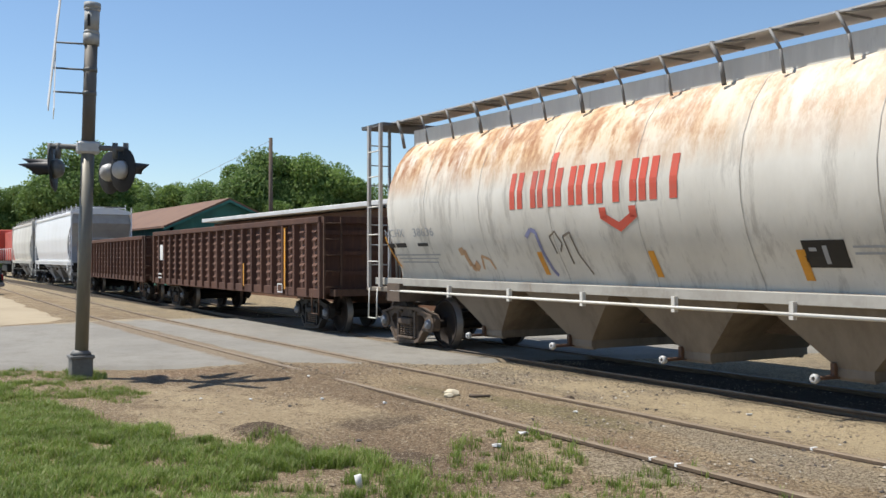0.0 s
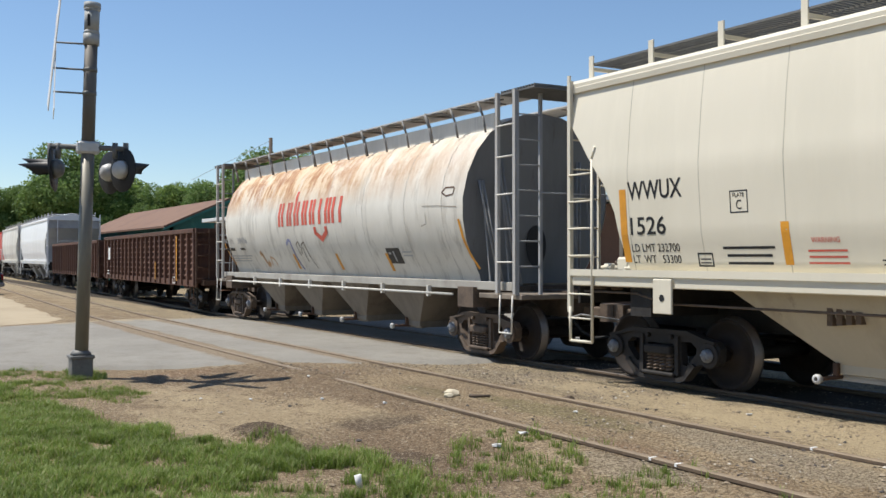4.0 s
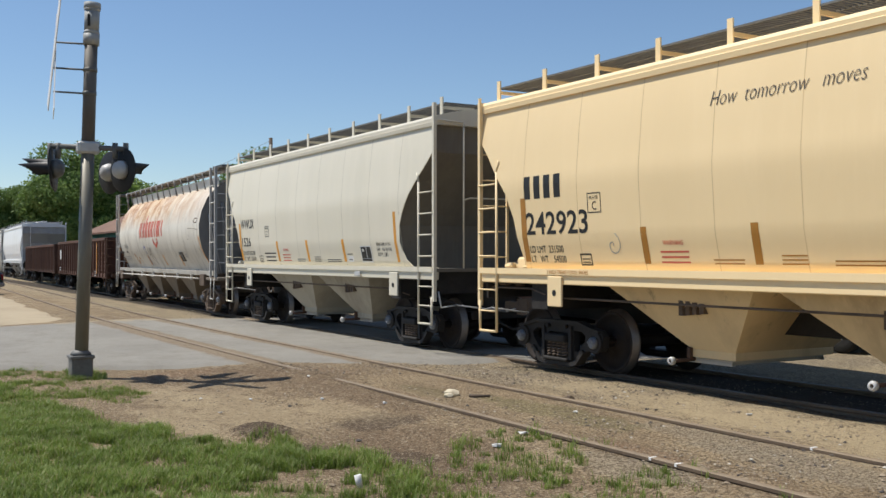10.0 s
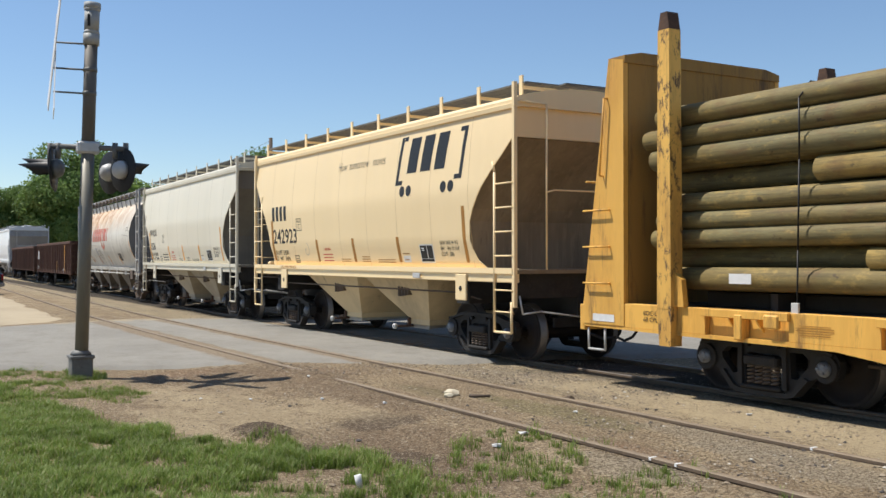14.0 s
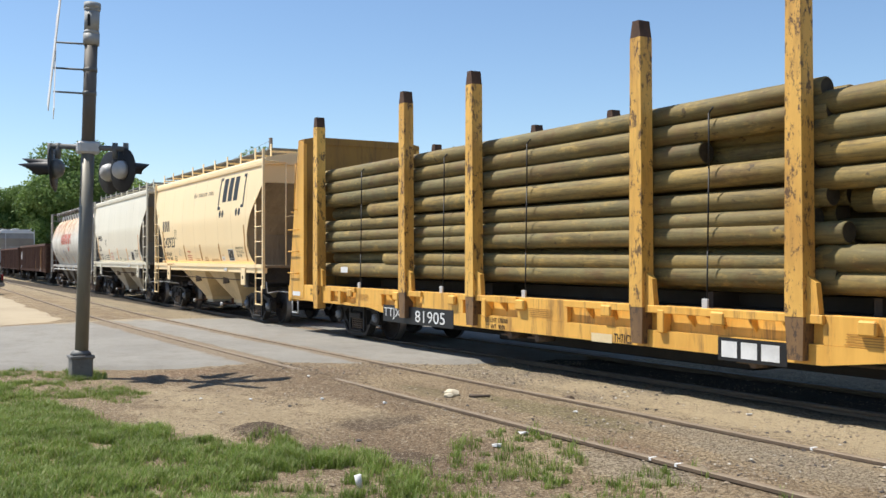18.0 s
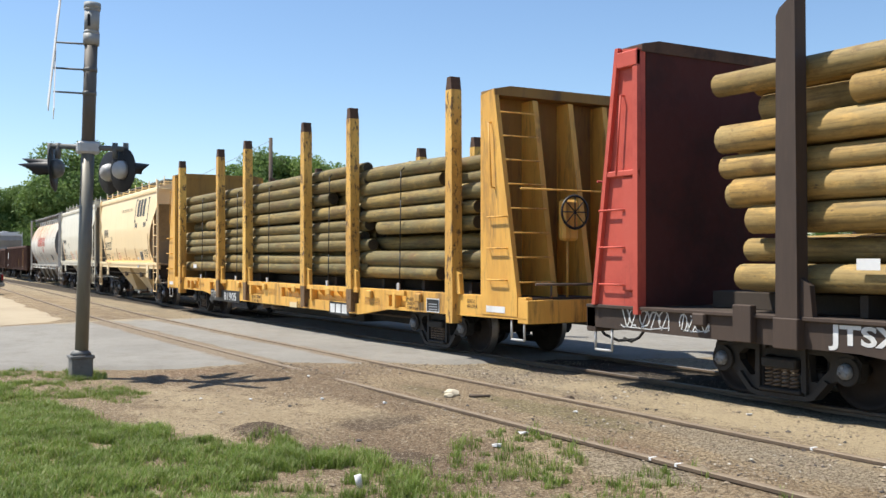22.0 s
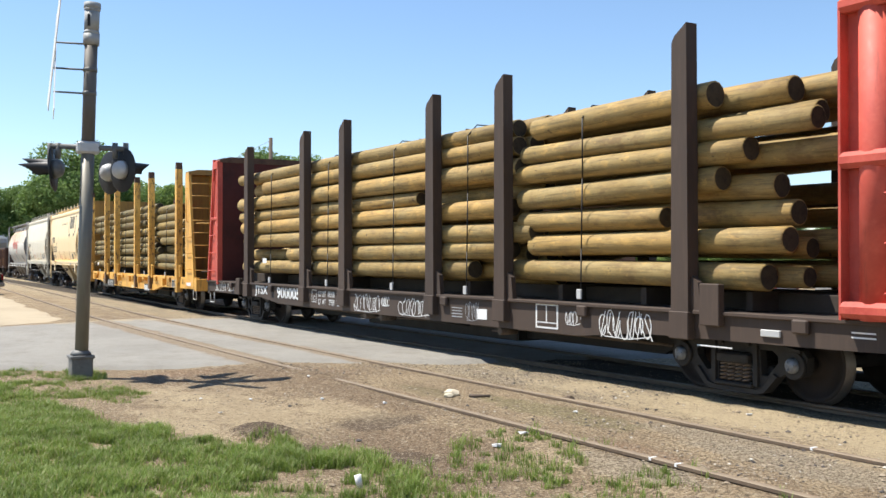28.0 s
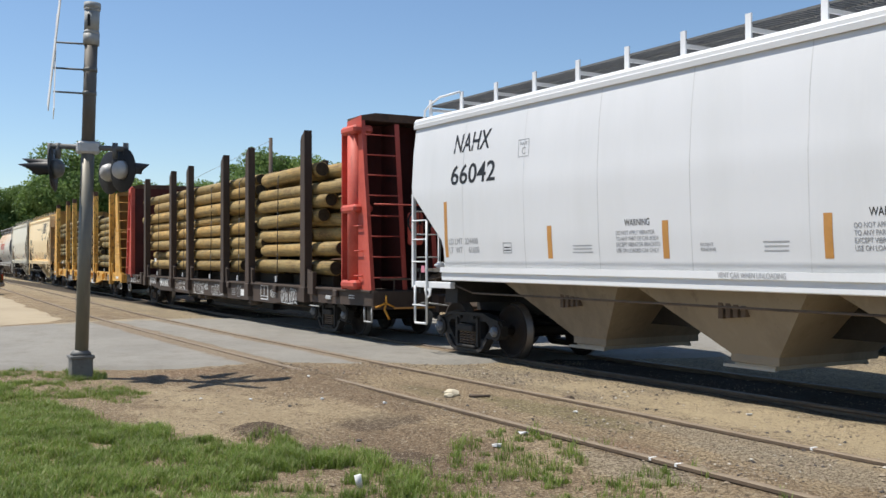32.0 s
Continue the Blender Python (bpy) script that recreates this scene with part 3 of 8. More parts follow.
def blades(n, poly, box_, lo, hi, width, keep, name, label, mat):
    """Single blades of grass, bent over, in tufts where the noise is high."""
    x = rng.uniform(box_[0], box_[1], n)
    y = rng.uniform(box_[2], box_[3], n)
    jag = lambda seed: 0.30 * field(x, y, 1.4, seed) + 0.16 * field(x, y, 4.5, seed + 1) + 0.08 * field(x, y, 11, seed + 2)
    ok = inside(poly, x + rng.normal(0, 0.09, n) + 1.3 * jag(2), y + rng.normal(0, 0.05, n) + jag(12))
    dens = field(x, y, 1.3, 5) * 0.45 + field(x, y, 4.0, 8) * 0.5 + field(x, y, 11.0, 18) * 0.35
    ok &= dens > keep + rng.normal(0, 0.14, n)
    x, y, dens = x[ok], y[ok], dens[ok]
    return grow(x, y, dens, lo, hi, width, name, label, mat)


def grass_material(name, a, b, dry):
    m, nt, bs = tree_of(name)
    geo = nt.nodes.new("ShaderNodeNewGeometry")
    rnd = geo.outputs["Random Per Island"]
    col = mix_rgb(nt, rnd, a, b)
    col = mix_rgb(nt, ramp(nt, rnd, 0.86, 0.9), col, dry)
    col = mix_rgb(nt, ramp(nt, noise_node(nt, 0.9, 4, 0.6), 0.45, 0.7, 0, 0.6), col, tuple(v * 0.6 for v in a))
    nt.links.new(col, bs.inputs["Base Color"])
    bs.inputs["Roughness"].default_value = 0.55
    bs.inputs["Specular IOR Level"].default_value = 0.3
    tr = nt.nodes.new("ShaderNodeBsdfTranslucent")
    nt.links.new(col, tr.inputs["Color"])
    mx = nt.nodes.new("ShaderNodeMixShader")
    mx.inputs[0].default_value = 0.35
    nt.links.new(bs.outputs[0], mx.inputs[1])
    nt.links.new(tr.outputs[0], mx.inputs[2])
    nt.links.new(mx.outputs[0], nt.nodes["Material Output"].inputs[0])
    return m


M["grass"] = grass_material("grass", (0.129, 0.211, 0.0344), (0.301, 0.37, 0.086), (0.378, 0.327, 0.172))
blades(260000, LAWN, (-18, -6.5, -9.6, -7.0), 0.015, 0.055, 0.003, 0.26, "lawn_grass", "short sparse green grass with bare spots", M["grass"])
blades(330000, CORE, (-15.6, -6.4, -10.0, -7.2), 0.03, 0.085, 0.0034, -0.10, "lawn_grass", "dense bright green lawn grass", M["grass"])
blades(120000, PATCH, (-9.3, -5.9, -7.9, -6.1), 0.02, 0.085, 0.0034, 0.20, "weed_patch", "green weeds growing in the dirt", M["grass"])
tufts(150, WEEDS, (-8.3, -5.9, -6.4, -4.5), (8, 60), 0.045, 0.025, 0.085, 0.0034, "weed_patch", "loose tufts of green weeds beside the siding", M["grass"])
tufts(120, [(-7.2, -6.6), (-6.9, -5.6), (-6.0, -4.9), (-5.0, -5.0), (-5.6, -6.6)], (-7.3, -5.0, -6.7, -4.8), (6, 45), 0.04, 0.025, 0.08, 0.0034, "weed_patch", "thin tufts of green weeds in grey dirt", M["grass"])
tufts(60, [(-13.6, -7.9), (-14.4, -7.3), (-13.0, -7.0), (-12.4, -7.5)], (-14.5, -12.3, -8.0, -6.9), (15, 90), 0.06, 0.015, 0.05, 0.003, "weed_patch", "low green weeds near the signal", M["grass"])
tufts(26, [(-8.2, -4.5), (-7.9, -4.9), (-4.6, -4.95), (-4.6, -4.6)], (-8.2, -4.6, -4.95, -4.5), (6, 40), 0.03, 0.03, 0.09, 0.0034, "weed_patch", "grass tufts leaning on the rusty rail", M["grass"])
blades(6000, [(-15.9, -7.7), (-15.0, -7.7), (-15.0, -7.1), (-15.9, -7.1)], (-16, -15, -7.8, -7.0), 0.02, 0.09, 0.003, 0.0, "weed_tuft", "taller weeds round the signal's base", M["grass"])


def pebble_material():
    m, nt, bs = tree_of("pebbles")
    r = nt.nodes.new("ShaderNodeNewGeometry").outputs["Random Per Island"]
    c = mix_rgb(nt, r, (0.14, 0.105, 0.072), (0.36, 0.29, 0.20))
    c = mix_rgb(nt, ramp(nt, r, 0.975, 0.98), c, (0.52, 0.48, 0.41))
    c = mix_rgb(nt, ramp(nt, r, 0.16, 0.12), c, (0.07, 0.06, 0.055))
    nt.links.new(c, bs.inputs["Base Color"])
    bs.inputs["Roughness"].default_value = 0.9
    return m


M["pebbles"] = pebble_material()


def pebbles(n, box_, lo, hi, keep, name, label, ok_of=None):
    x = rng.uniform(box_[0], box_[1], n)
    y = rng.uniform(box_[2], box_[3], n)
    ok = field(x, y, 0.8, 21) * 0.7 + field(x, y, 2.5, 25) * 0.5 > keep + rng.normal(0, 0.15, n)
    if ok_of is not None:
        ok &= ok_of(x, y)
    x, y = x[ok], y[ok]
    k = len(x)
    r = lo * (hi / lo) ** (rng.uniform(0, 1, k) ** 2.2)
    base = np.array([(1, 0, 0), (0, 1, 0), (-1, 0, 0), (0, -1, 0), (0.2, 0.1, 0.5), (-0.1, 0.1, -0.5)])
    v = base[None] * r[:, None, None] * rng.uniform(0.6, 1.3, (k, 6, 1))
    a = rng.uniform(0, 2 * np.pi, k)
    ca, sa = np.cos(a)[:, None], np.sin(a)[:, None]
    vx = v[..., 0] * ca - v[..., 1] * sa + x[:, None]
    vy = v[..., 0] * sa + v[..., 1] * ca + y[:, None]
    vz = v[..., 2] + (height_at(x, y) + r * 0.25)[:, None]
    idx = np.array([(0, 1, 4), (1, 2, 4), (2, 3, 4), (3, 0, 4), (1, 0, 5), (2, 1, 5), (3, 2, 5), (0, 3, 5)])
    f = (np.arange(k)[:, None, None] * 6 + idx[None]).reshape(-1, 3)
    me = bpy.data.meshes.new(name)
    me.from_pydata(np.stack([vx, vy, vz], 2).reshape(-1, 3).tolist(), [], f.tolist())
    me.materials.append(M["pebbles"])
    return tagged(new(name, me), label, "gravel", kind="stuff")


off_road = lambda x, y: x > np.array([road_near(b) for b in y]) - 0.15
pebbles(34000, (-14.5, 1, -4.9, 2.2), 0.003, 0.017, -0.05, "gravel", "loose tan and grey gravel between the rails", off_road)
pebbles(22000, (-16, -5, -8.2, -4.5), 0.003, 0.013, 0.02, "gravel", "scattered pebbles in the brown dirt", off_road)
pebbles(5000, (-34, -27.6, -5.4, 3), 0.006, 0.026, -0.2, "gravel", "stony edge beyond the road")
pebbles(4200, (-8.5, -3.5, -4.7, -2.9), 0.005, 0.026, 0.10, "gravel", "coarse broken stone beside the siding's rails")
pebbles(3600, (-13.4, -9.5, -2.9, -1.0), 0.005, 0.028, 0.0, "gravel", "grey broken stone spilled by the main track", off_road)
pebbles(900, (-14.0, -5.0, -8.0, -1.0), 0.012, 0.04, 0.1, "earth_clumps", "dry lumps of earth on the dirt", off_road)
pebbles(3000, (-27, -15, -5.3, -2.6), 0.004, 0.018, 0.0, "gravel", "grit strewn over the road beside the rails")
pebbles(6000, (-15.6, -13.0, -5, 0.2), 0.004, 0.024, -0.4, "gravel", "crumbled asphalt along the road's edge")
pebbles(2600, (-10.0, -8.8, -7.2, -6.5), 0.004, 0.016, -0.6, "earth_clods", "dark loose clods of earth on a low mound",
        lambda x, y: ((x + 9.45) / 0.5) ** 2 + ((y + 6.85) / 0.3) ** 2 < rng.uniform(0.3, 1.3, len(x)))
bpy.data.objects["earth_clods"].data.materials[0] = surface("dark_clods", (0.13, 0.09, 0.06), (0.07, 0.05, 0.037), rough=0.95, big=5, small=30, relief=0.5)
# ---- the train ----
COEF = (79.49969, 0.94521, 11.97125, 0.14476, -8.01887, 3.07217)


def travel(t):
    """Metres that the train has gone to the left after t seconds."""
    return sum(c * (t / 32) ** (i + 1) for i, c in enumerate(COEF))


TRAIN, WHEELS = [], []


def car_pose(mid, half, t):
    xf, xr = mid - half - travel(t), mid + half - travel(t)
    yf, yr = track_y(xf), track_y(xr)
    return pose((xf + xr) / 2, (yf + yr) / 2, 0, 0, 0, math.degrees(math.atan2(yr - yf, xr - xf)))


WR = 0.457


def wheel_meshes():
    bm = bmesh.new()
    for s in (-1, 1):
        prof = [(0.10, 0.66), (0.13, 0.655), (0.14, 0.69), (0.36, 0.70), (0.395, 0.675), (0.487, 0.675), (0.485, 0.70), (WR, 0.712), (WR - 0.006, 0.80), (0.40, 0.805), (0.385, 0.745), (0.15, 0.735), (0.12, 0.79), (0.10, 0.79)]
        turned(bm, [(r, s * w) for r, w in prof], (0, 0, 0), 1, 36)
        rod(bm, (0, s * 0.79, 0), (0, s * 1.10, 0), 0.075, 12)
    rod(bm, (0, -0.66, 0), (0, 0.66, 0), 0.085, 12)
    for f in bm.faces:
        r = max(math.hypot(v.co.x, v.co.z) for v in f.verts)
        q = min(math.hypot(v.co.x, v.co.z) for v in f.verts)
        f.material_index = 1 if q > 0.44 else 0
    wheel = mesh_of("wheelset", bm, [M["wheel_iron"], M["wheel_tread"]])
    bm = bmesh.new()
    turned(bm, [(0.001, -1.205), (0.06, -1.20), (0.085, -1.18), (0.095, -1.13), (0.095, -1.09), (0.001, -1.085)], (0, 0, 0), 1, 18)
    for k in range(3):
        a = 2 * math.pi * k / 3
        rod(bm, (0.05 * math.cos(a), -1.18, 0.05 * math.sin(a)), (0.05 * math.cos(a), -1.215, 0.05 * math.sin(a)), 0.018, 6)
    cap = mesh_of("axle_cap", bm, M["cap_steel"])
    return wheel, cap


WHEEL, CAP = wheel_meshes()


def plate(bm, outer, holes, y0, y1):
    """A flat casting with openings, pushed through from y0 to y1; outlines of (x, z)."""
    loops = []
    for poly in [outer] + holes:
        vs = [bm.verts.new((x, y0, z)) for x, z in poly]
        loops += [bm.edges.new((vs[i], vs[(i + 1) % len(vs)])) for i in range(len(vs))]
    made = bmesh.ops.triangle_fill(bm, edges=loops, use_beauty=True)
    faces = [g for g in made["geom"] if isinstance(g, bmesh.types.BMFace)]
    up = bmesh.ops.extrude_face_region(bm, geom=faces)
    for v in up["geom"]:
        if isinstance(v, bmesh.types.BMVert):
            v.co.y = y1


def frame_mesh(material):
    """A cast side frame: pedestals over the axles, broad top chord, two windows and a spring nest."""
    bm = bmesh.new()
    half = [(0.36, 0.07), (0.47, 0.10), (0.66, 0.30), (0.76, 0.345), (1.0, 0.33), (1.045, 0.38), (1.06, 0.55), (0.99, 0.635), (0.80, 0.665), (0.52, 0.745)]
    outer = half + [(-x, z) for x, z in half[::-1]]
    win = [(0.37, 0.60), (0.56, 0.60), (0.655, 0.53), (0.645, 0.46), (0.48, 0.29), (0.40, 0.30)]
    nest = [(-0.27, 0.18), (0.27, 0.18), (0.29, 0.50), (0.22, 0.56), (-0.22, 0.56), (-0.29, 0.50)]
    for s in (-1, 1):
        plate(bm, outer, [win, [(-x, z) for x, z in win[::-1]], nest], s * 0.99, s * 1.10)
        lo, hi = sorted((s * 1.10, s * 1.145))
        prism(bm, [(-0.99, 0.60), (-0.80, 0.63), (-0.52, 0.69), (0.52, 0.69), (0.80, 0.63), (0.99, 0.60), (0.99, 0.635), (0.80, 0.665), (0.52, 0.745), (-0.52, 0.745), (-0.80, 0.665), (-0.99, 0.635)], 1, lo, hi)
        prism(bm, [(-0.66, 0.30), (-0.47, 0.10), (-0.36, 0.07), (0.36, 0.07), (0.47, 0.10), (0.66, 0.30), (0.60, 0.33), (0.43, 0.15), (0.34, 0.125), (-0.34, 0.125), (-0.43, 0.15), (-0.60, 0.33)], 1, lo, hi)
        for d in (-1, 1):
            turned(bm, [(0.155, lo), (0.165, (lo + hi) / 2), (0.155, hi), (0.10, hi), (0.10, lo)], (d * 0.889, 0, 0.457), 1, 20)
            prism(bm, [(d * 0.30, 0.16), (d * 0.37, 0.16), (d * 0.36, 0.66), (d * 0.30, 0.66)], 1, lo, hi)
            rod(bm, (d * 0.22, s * 1.10, 0.655), (d * 0.22, s * 1.16, 0.655), 0.03, 8)
        box(bm, -0.25, 0.25, s * 1.08 - 0.11, s * 1.08 + 0.11, 0.415, 0.535, 0.02)
        box(bm, -0.30, 0.30, s * 1.06 - 0.12, s * 1.06 + 0.12, 0.135, 0.185, 0.015)
    box(bm, -0.20, 0.20, -1.0, 1.0, 0.42, 0.62, 0.02)
    for d in (-1, 1):
        box(bm, d * 0.42 - 0.05, d * 0.42 + 0.05, -0.98, 0.98, 0.30, 0.40, 0.02)
        for s in (-1, 1):
            box(bm, min(d * 0.40, d * 0.45), max(d * 0.40, d * 0.45), min(s * 0.70, s * 0.84), max(s * 0.70, s * 0.84), 0.26, 0.62, 0.015)
    return mesh_of("truck_frame", bm, material)


FRAMES = {k: frame_mesh(M[k]) for k in ("truck_iron", "truck_rust")}


def spring_mesh():
    bm = bmesh.new()
    n = 40
    pts = [(0.046 * math.cos(i * 0.8), 0.046 * math.sin(i * 0.8), 0.185 + 0.23 * i / n) for i in range(n + 1)]
    tube(bm, pts, 0.016, 5)
    return mesh_of("spring", bm, M["truck_rust"])


SPRING = spring_mesh()


def truck(parent, x, look_of="truck_iron"):
    t = part("truck", FRAMES[look_of], None, parent, "", Matrix.Translation((x, 0, 0)))
    for dx in (-0.18, -0.06, 0.06, 0.18):
        part("spring", SPRING, None, t, "", Matrix.Translation((dx, -1.10, 0)))
    for d in (-0.889, 0.889):
        w = part("wheelset", WHEEL, None, parent, "dark iron wheels with bright treads", Matrix.Translation((x + d, 0, WR)))
        part("axle_cap", CAP, None, w)
        part("axle_cap", CAP, None, w, "", pose(0, 0, 0, 0, 0, 180))
        WHEELS.append((w, x + d))
    return t


def rungs(bm, x0, x1, y, zs, r=0.011, lead=0.05, out=-1):
    """Grab irons: bars stood off from the side by short legs."""
    for z in zs:
        pipe(bm, [(x0, y, z), (x0, y + out * lead, z), (x1, y + out * lead, z), (x1, y, z)], r, 6)


def coupler(parent, x, d, material):
    bm = bmesh.new()
    box(bm, min(x, x + d * 0.55), max(x, x + d * 0.55), -0.075, 0.075, 0.74, 0.90, 0.02)
    prism(bm, [(x + d * 0.50, -0.14), (x + d * 0.80, -0.12), (x + d * 0.80, 0.02), (x + d * 0.68, 0.06), (x + d * 0.68, 0.16), (x + d * 0.5, 0.14)], 2, 0.68, 0.96)
    part("coupler", bm, material, parent)
    bm = bmesh.new()
    pipe(bm, [(x, -0.28, 0.68), (x + d * 0.2, -0.26, 0.5), (x + d * 0.45, -0.2, 0.42), (x + d * 0.7, -0.12, 0.45)], 0.022, 6)
    part("air_hose", bm, M["rubber"], parent)


def new_car(name, mid, half, label):
    ob = empty(name)
    tagged(ob, label, "rail car", "cars of the train")
    TRAIN.append((ob, mid, half))
    return ob


def shell(bm, rows, seams, y_of, thick=0.012, side=-1):
    """A curved side sheet between a front and a rear edge at each height; rows: (z, front, rear)."""
    grid = []
    for z, a, b in rows:
        lip = min(0.012, (b - a) * 0.2)
        xs = [a] + [min(max(x, a + lip), b - lip) for x in [a + lip] + list(seams) + [b - lip]] + [b]
        grid.append([(x, side * y_of(z), z) for x in xs])
    outer = [[bm.verts.new(p) for p in r] for r in grid]
    inner = [[bm.verts.new((p[0], p[1] - side * thick, p[2])) for p in r] for r in grid]
    for g, flip in ((outer, False), (inner, True)):
        for r0, r1 in zip(g, g[1:]):
            for i in range(len(r0) - 1):
                q = [r0[i], r0[i + 1], r1[i + 1], r1[i]]
                f = bm.faces.new(q[::-1] if flip else q)
                f.smooth = True
    for i in (0, -1):
        for k in range(len(outer) - 1):
            bm.faces.new((outer[k][i], outer[k + 1][i], inner[k + 1][i], inner[k][i]))
    for k in (0, -1):
        for i in range(len(outer[0]) - 1):
            bm.faces.new((outer[k][i], outer[k][i + 1], inner[k][i + 1], inner[k][i]))
    bmesh.ops.remove_doubles(bm, verts=bm.verts[:], dist=1e-5)


def hopper_bay(bm, xa, xb, ba, bb, z0=1.42, z1=0.40, w0=1.42, w1=0.92):
    """One discharge bay: four sheets sloping to a narrow mouth with an upright lip."""
    rings = [[(xa, -w0, z0), (xb, -w0, z0), (xb, w0, z0), (xa, w0, z0)],
             [(ba, -w1, z1 + 0.10), (bb, -w1, z1 + 0.10), (bb, w1, z1 + 0.10), (ba, w1, z1 + 0.10)],
             [(ba, -w1, z1), (bb, -w1, z1), (bb, w1, z1), (ba, w1, z1)]]
    loft(bm, rings)


def outlet(parent, x, w, material, shaft=True):
    """A sliding gate under a bay, with its capstan shaft sticking out to the side."""
    bm = bmesh.new()
    box(bm, x - w * 0.75, x + w * 0.55, -0.86, 0.86, 0.335, 0.395, 0.01)
    for y in (-0.84, 0.84):
        box(bm, x - w * 1.1, x + w * 0.55, y - 0.03, y + 0.03, 0.32, 0.36)
    part("outlet_gate", bm, material, parent)
    if not shaft:
        return
    bm = bmesh.new()
    xs = x - w * 0.75
    rod(bm, (xs, -1.26, 0.36), (xs, -0.8, 0.36), 0.024, 8)
    box(bm, xs - 0.03, xs + 0.03, -0.98, -0.92, 0.36, 0.52, 0.006)
    part("gate_shaft", bm, M["rust"], parent)
    bm = bmesh.new()
    turned(bm, [(0.024, -1.30), (0.05, -1.30), (0.056, -1.28), (0.05, -1.24), (0.024, -1.24)], (xs, 0, 0.36), 1, 14, closed=True)
    part("capstan_ring", bm, M["galvanised"], parent, "pale ring at the end of the gate shaft")


def grate(bm, x0, x1, y0, y1, z, step=0.07):
    """An open walkway grating of cross bars on two bearers."""
    for y in (y0, (y0 + y1) / 2, y1):
        box(bm, x0, x1, y - 0.010, y + 0.010, z - 0.022, z + 0.002)
    n = int((x1 - x0) / step)
    for i in range(n + 1):
        x = x0 + (x1 - x0) * i / n
        box(bm, x - 0.010, x + 0.010, y0, y1, z - 0.02, z + 0.004)


def bay_hopper(name, mid, half, f, r, paint, under, label, end_tone="beige_shade_dirt", top=4.18, seams=8, bays=2, nose=None):
    """A covered hopper with curved sides: f and r are the ends of the body from its middle."""
    car = new_car(name, mid, half, label)
    P = M[paint]
    y_of = lambda z: float(np.interp(z, [1.5, 2.0, 2.8, 3.6, 4.0, 4.2], [1.535, 1.575, 1.60, 1.555, 1.50, 1.465] if nose else [1.445, 1.555, 1.61, 1.545, 1.49, 1.455]))
    zs = [1.52, 1.65, 1.85, 2.0, 2.1, 2.3, 2.5, 2.7, 2.85, 2.95, 3.1, 3.3, 3.56, 3.8, 4.0, top]
    front = lambda z: f + float(np.interp(z, [1.52, 1.8, 2.3, 2.7, 3.1, 3.3, 3.56, 4.2], [1.17, 1.10, 0.98, 0.78, 0.42, 0.26, 0.02, 0.0]))
    if nose:
        front = lambda z: f + float(np.interp(z, *nose))
    rear = lambda z: r - float(np.interp(z, [1.52, 1.6, 1.75, 2.0, 2.3, 2.5, 2.8, 3.1, 3.15, 3.56, 4.2], [0.92, 1.10, 1.24, 1.30, 1.27, 1.16, 0.92, 0.60, 0.52, 0.06, 0.04]))
    xs = [f + (r - f) * (i + 1) / (seams + 1) for i in range(seams)]
    for side in (-1, 1):
        bm = bmesh.new()
        shell(bm, [(z, front(z), rear(z)) for z in zs], xs, y_of, 0.012, side)
        part("side_sheet", bm, P, car)
    # seams: thin welded laps, tinted darker to draw their fine shadow lines
    for x in xs:
        rows = [(z, x - 0.006, x + 0.006) for z in zs if front(z) + 0.05 < x < rear(z) - 0.05]
        if len(rows) > 3:
            bm = bmesh.new()
            shell(bm, rows, [], lambda z: y_of(z) + 0.0007, 0.006, -1)
            part("seam", bm, M[paint + "_seam"], car)
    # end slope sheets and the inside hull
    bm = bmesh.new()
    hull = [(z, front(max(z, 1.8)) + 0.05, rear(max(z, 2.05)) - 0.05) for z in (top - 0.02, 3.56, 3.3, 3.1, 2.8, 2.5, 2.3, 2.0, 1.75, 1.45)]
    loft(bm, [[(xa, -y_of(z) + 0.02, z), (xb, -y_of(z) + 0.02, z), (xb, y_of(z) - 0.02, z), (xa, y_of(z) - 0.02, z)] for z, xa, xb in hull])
    part("hull", bm, M[end_tone], car, "dark end slope sheets, shade and brake dust in their colour")
    for xa, xb in () if paint != "tan_paint" else ((front(4.0) + 0.012, front(4.0) + 0.048), (rear(4.0) - 0.048, rear(4.0) - 0.012)):
        bm = bmesh.new()
        prism(bm, [(-y_of(3.62) + 0.015, 3.58), (y_of(3.62) - 0.015, 3.58), (y_of(4.1) - 0.015, top - 0.03), (-y_of(4.1) + 0.015, top - 0.03)], 0, xa, xb)
        part("end_sheet", bm, P, car)
    # roof
    bm = bmesh.new()
    ye = y_of(top)
    arc = [(ye - 0.02, top - 0.135), (ye + 0.065, top - 0.15), (ye + 0.075, top - 0.08), (ye + 0.06, top - 0.07), (ye + 0.062, top - 0.02), (ye + 0.02, top + 0.03), (1.2, top + 0.10), (0.8, top + 0.17), (0.4, top + 0.21), (0, top + 0.22)]
    ring = [(-y, z) for y, z in arc] + [(y, z) for y, z in arc[-2::-1]]
    loft(bm, [[(x, y, z) for y, z in ring] for x in (f - 0.02, r + 0.02)], True, False)
    part("roof", bm, P, car)
    # hatches
    for hx in range(4):
        bm = bmesh.new()
        x = f + (r - f) * (hx + 0.5) / 4
        box(bm, x - 1.2, x + 1.2, -0.3, 0.3, top + 0.18, top + 0.34, 0.03)
        part("hatch", bm, P, car)
    # running boards
    bm = bmesh.new()
    for s in (-1, 1):
        y0, y1 = sorted((s * 0.55, s * 1.27))
        grate(bm, f + 0.15, r - 0.1, y0, y1, 4.46)
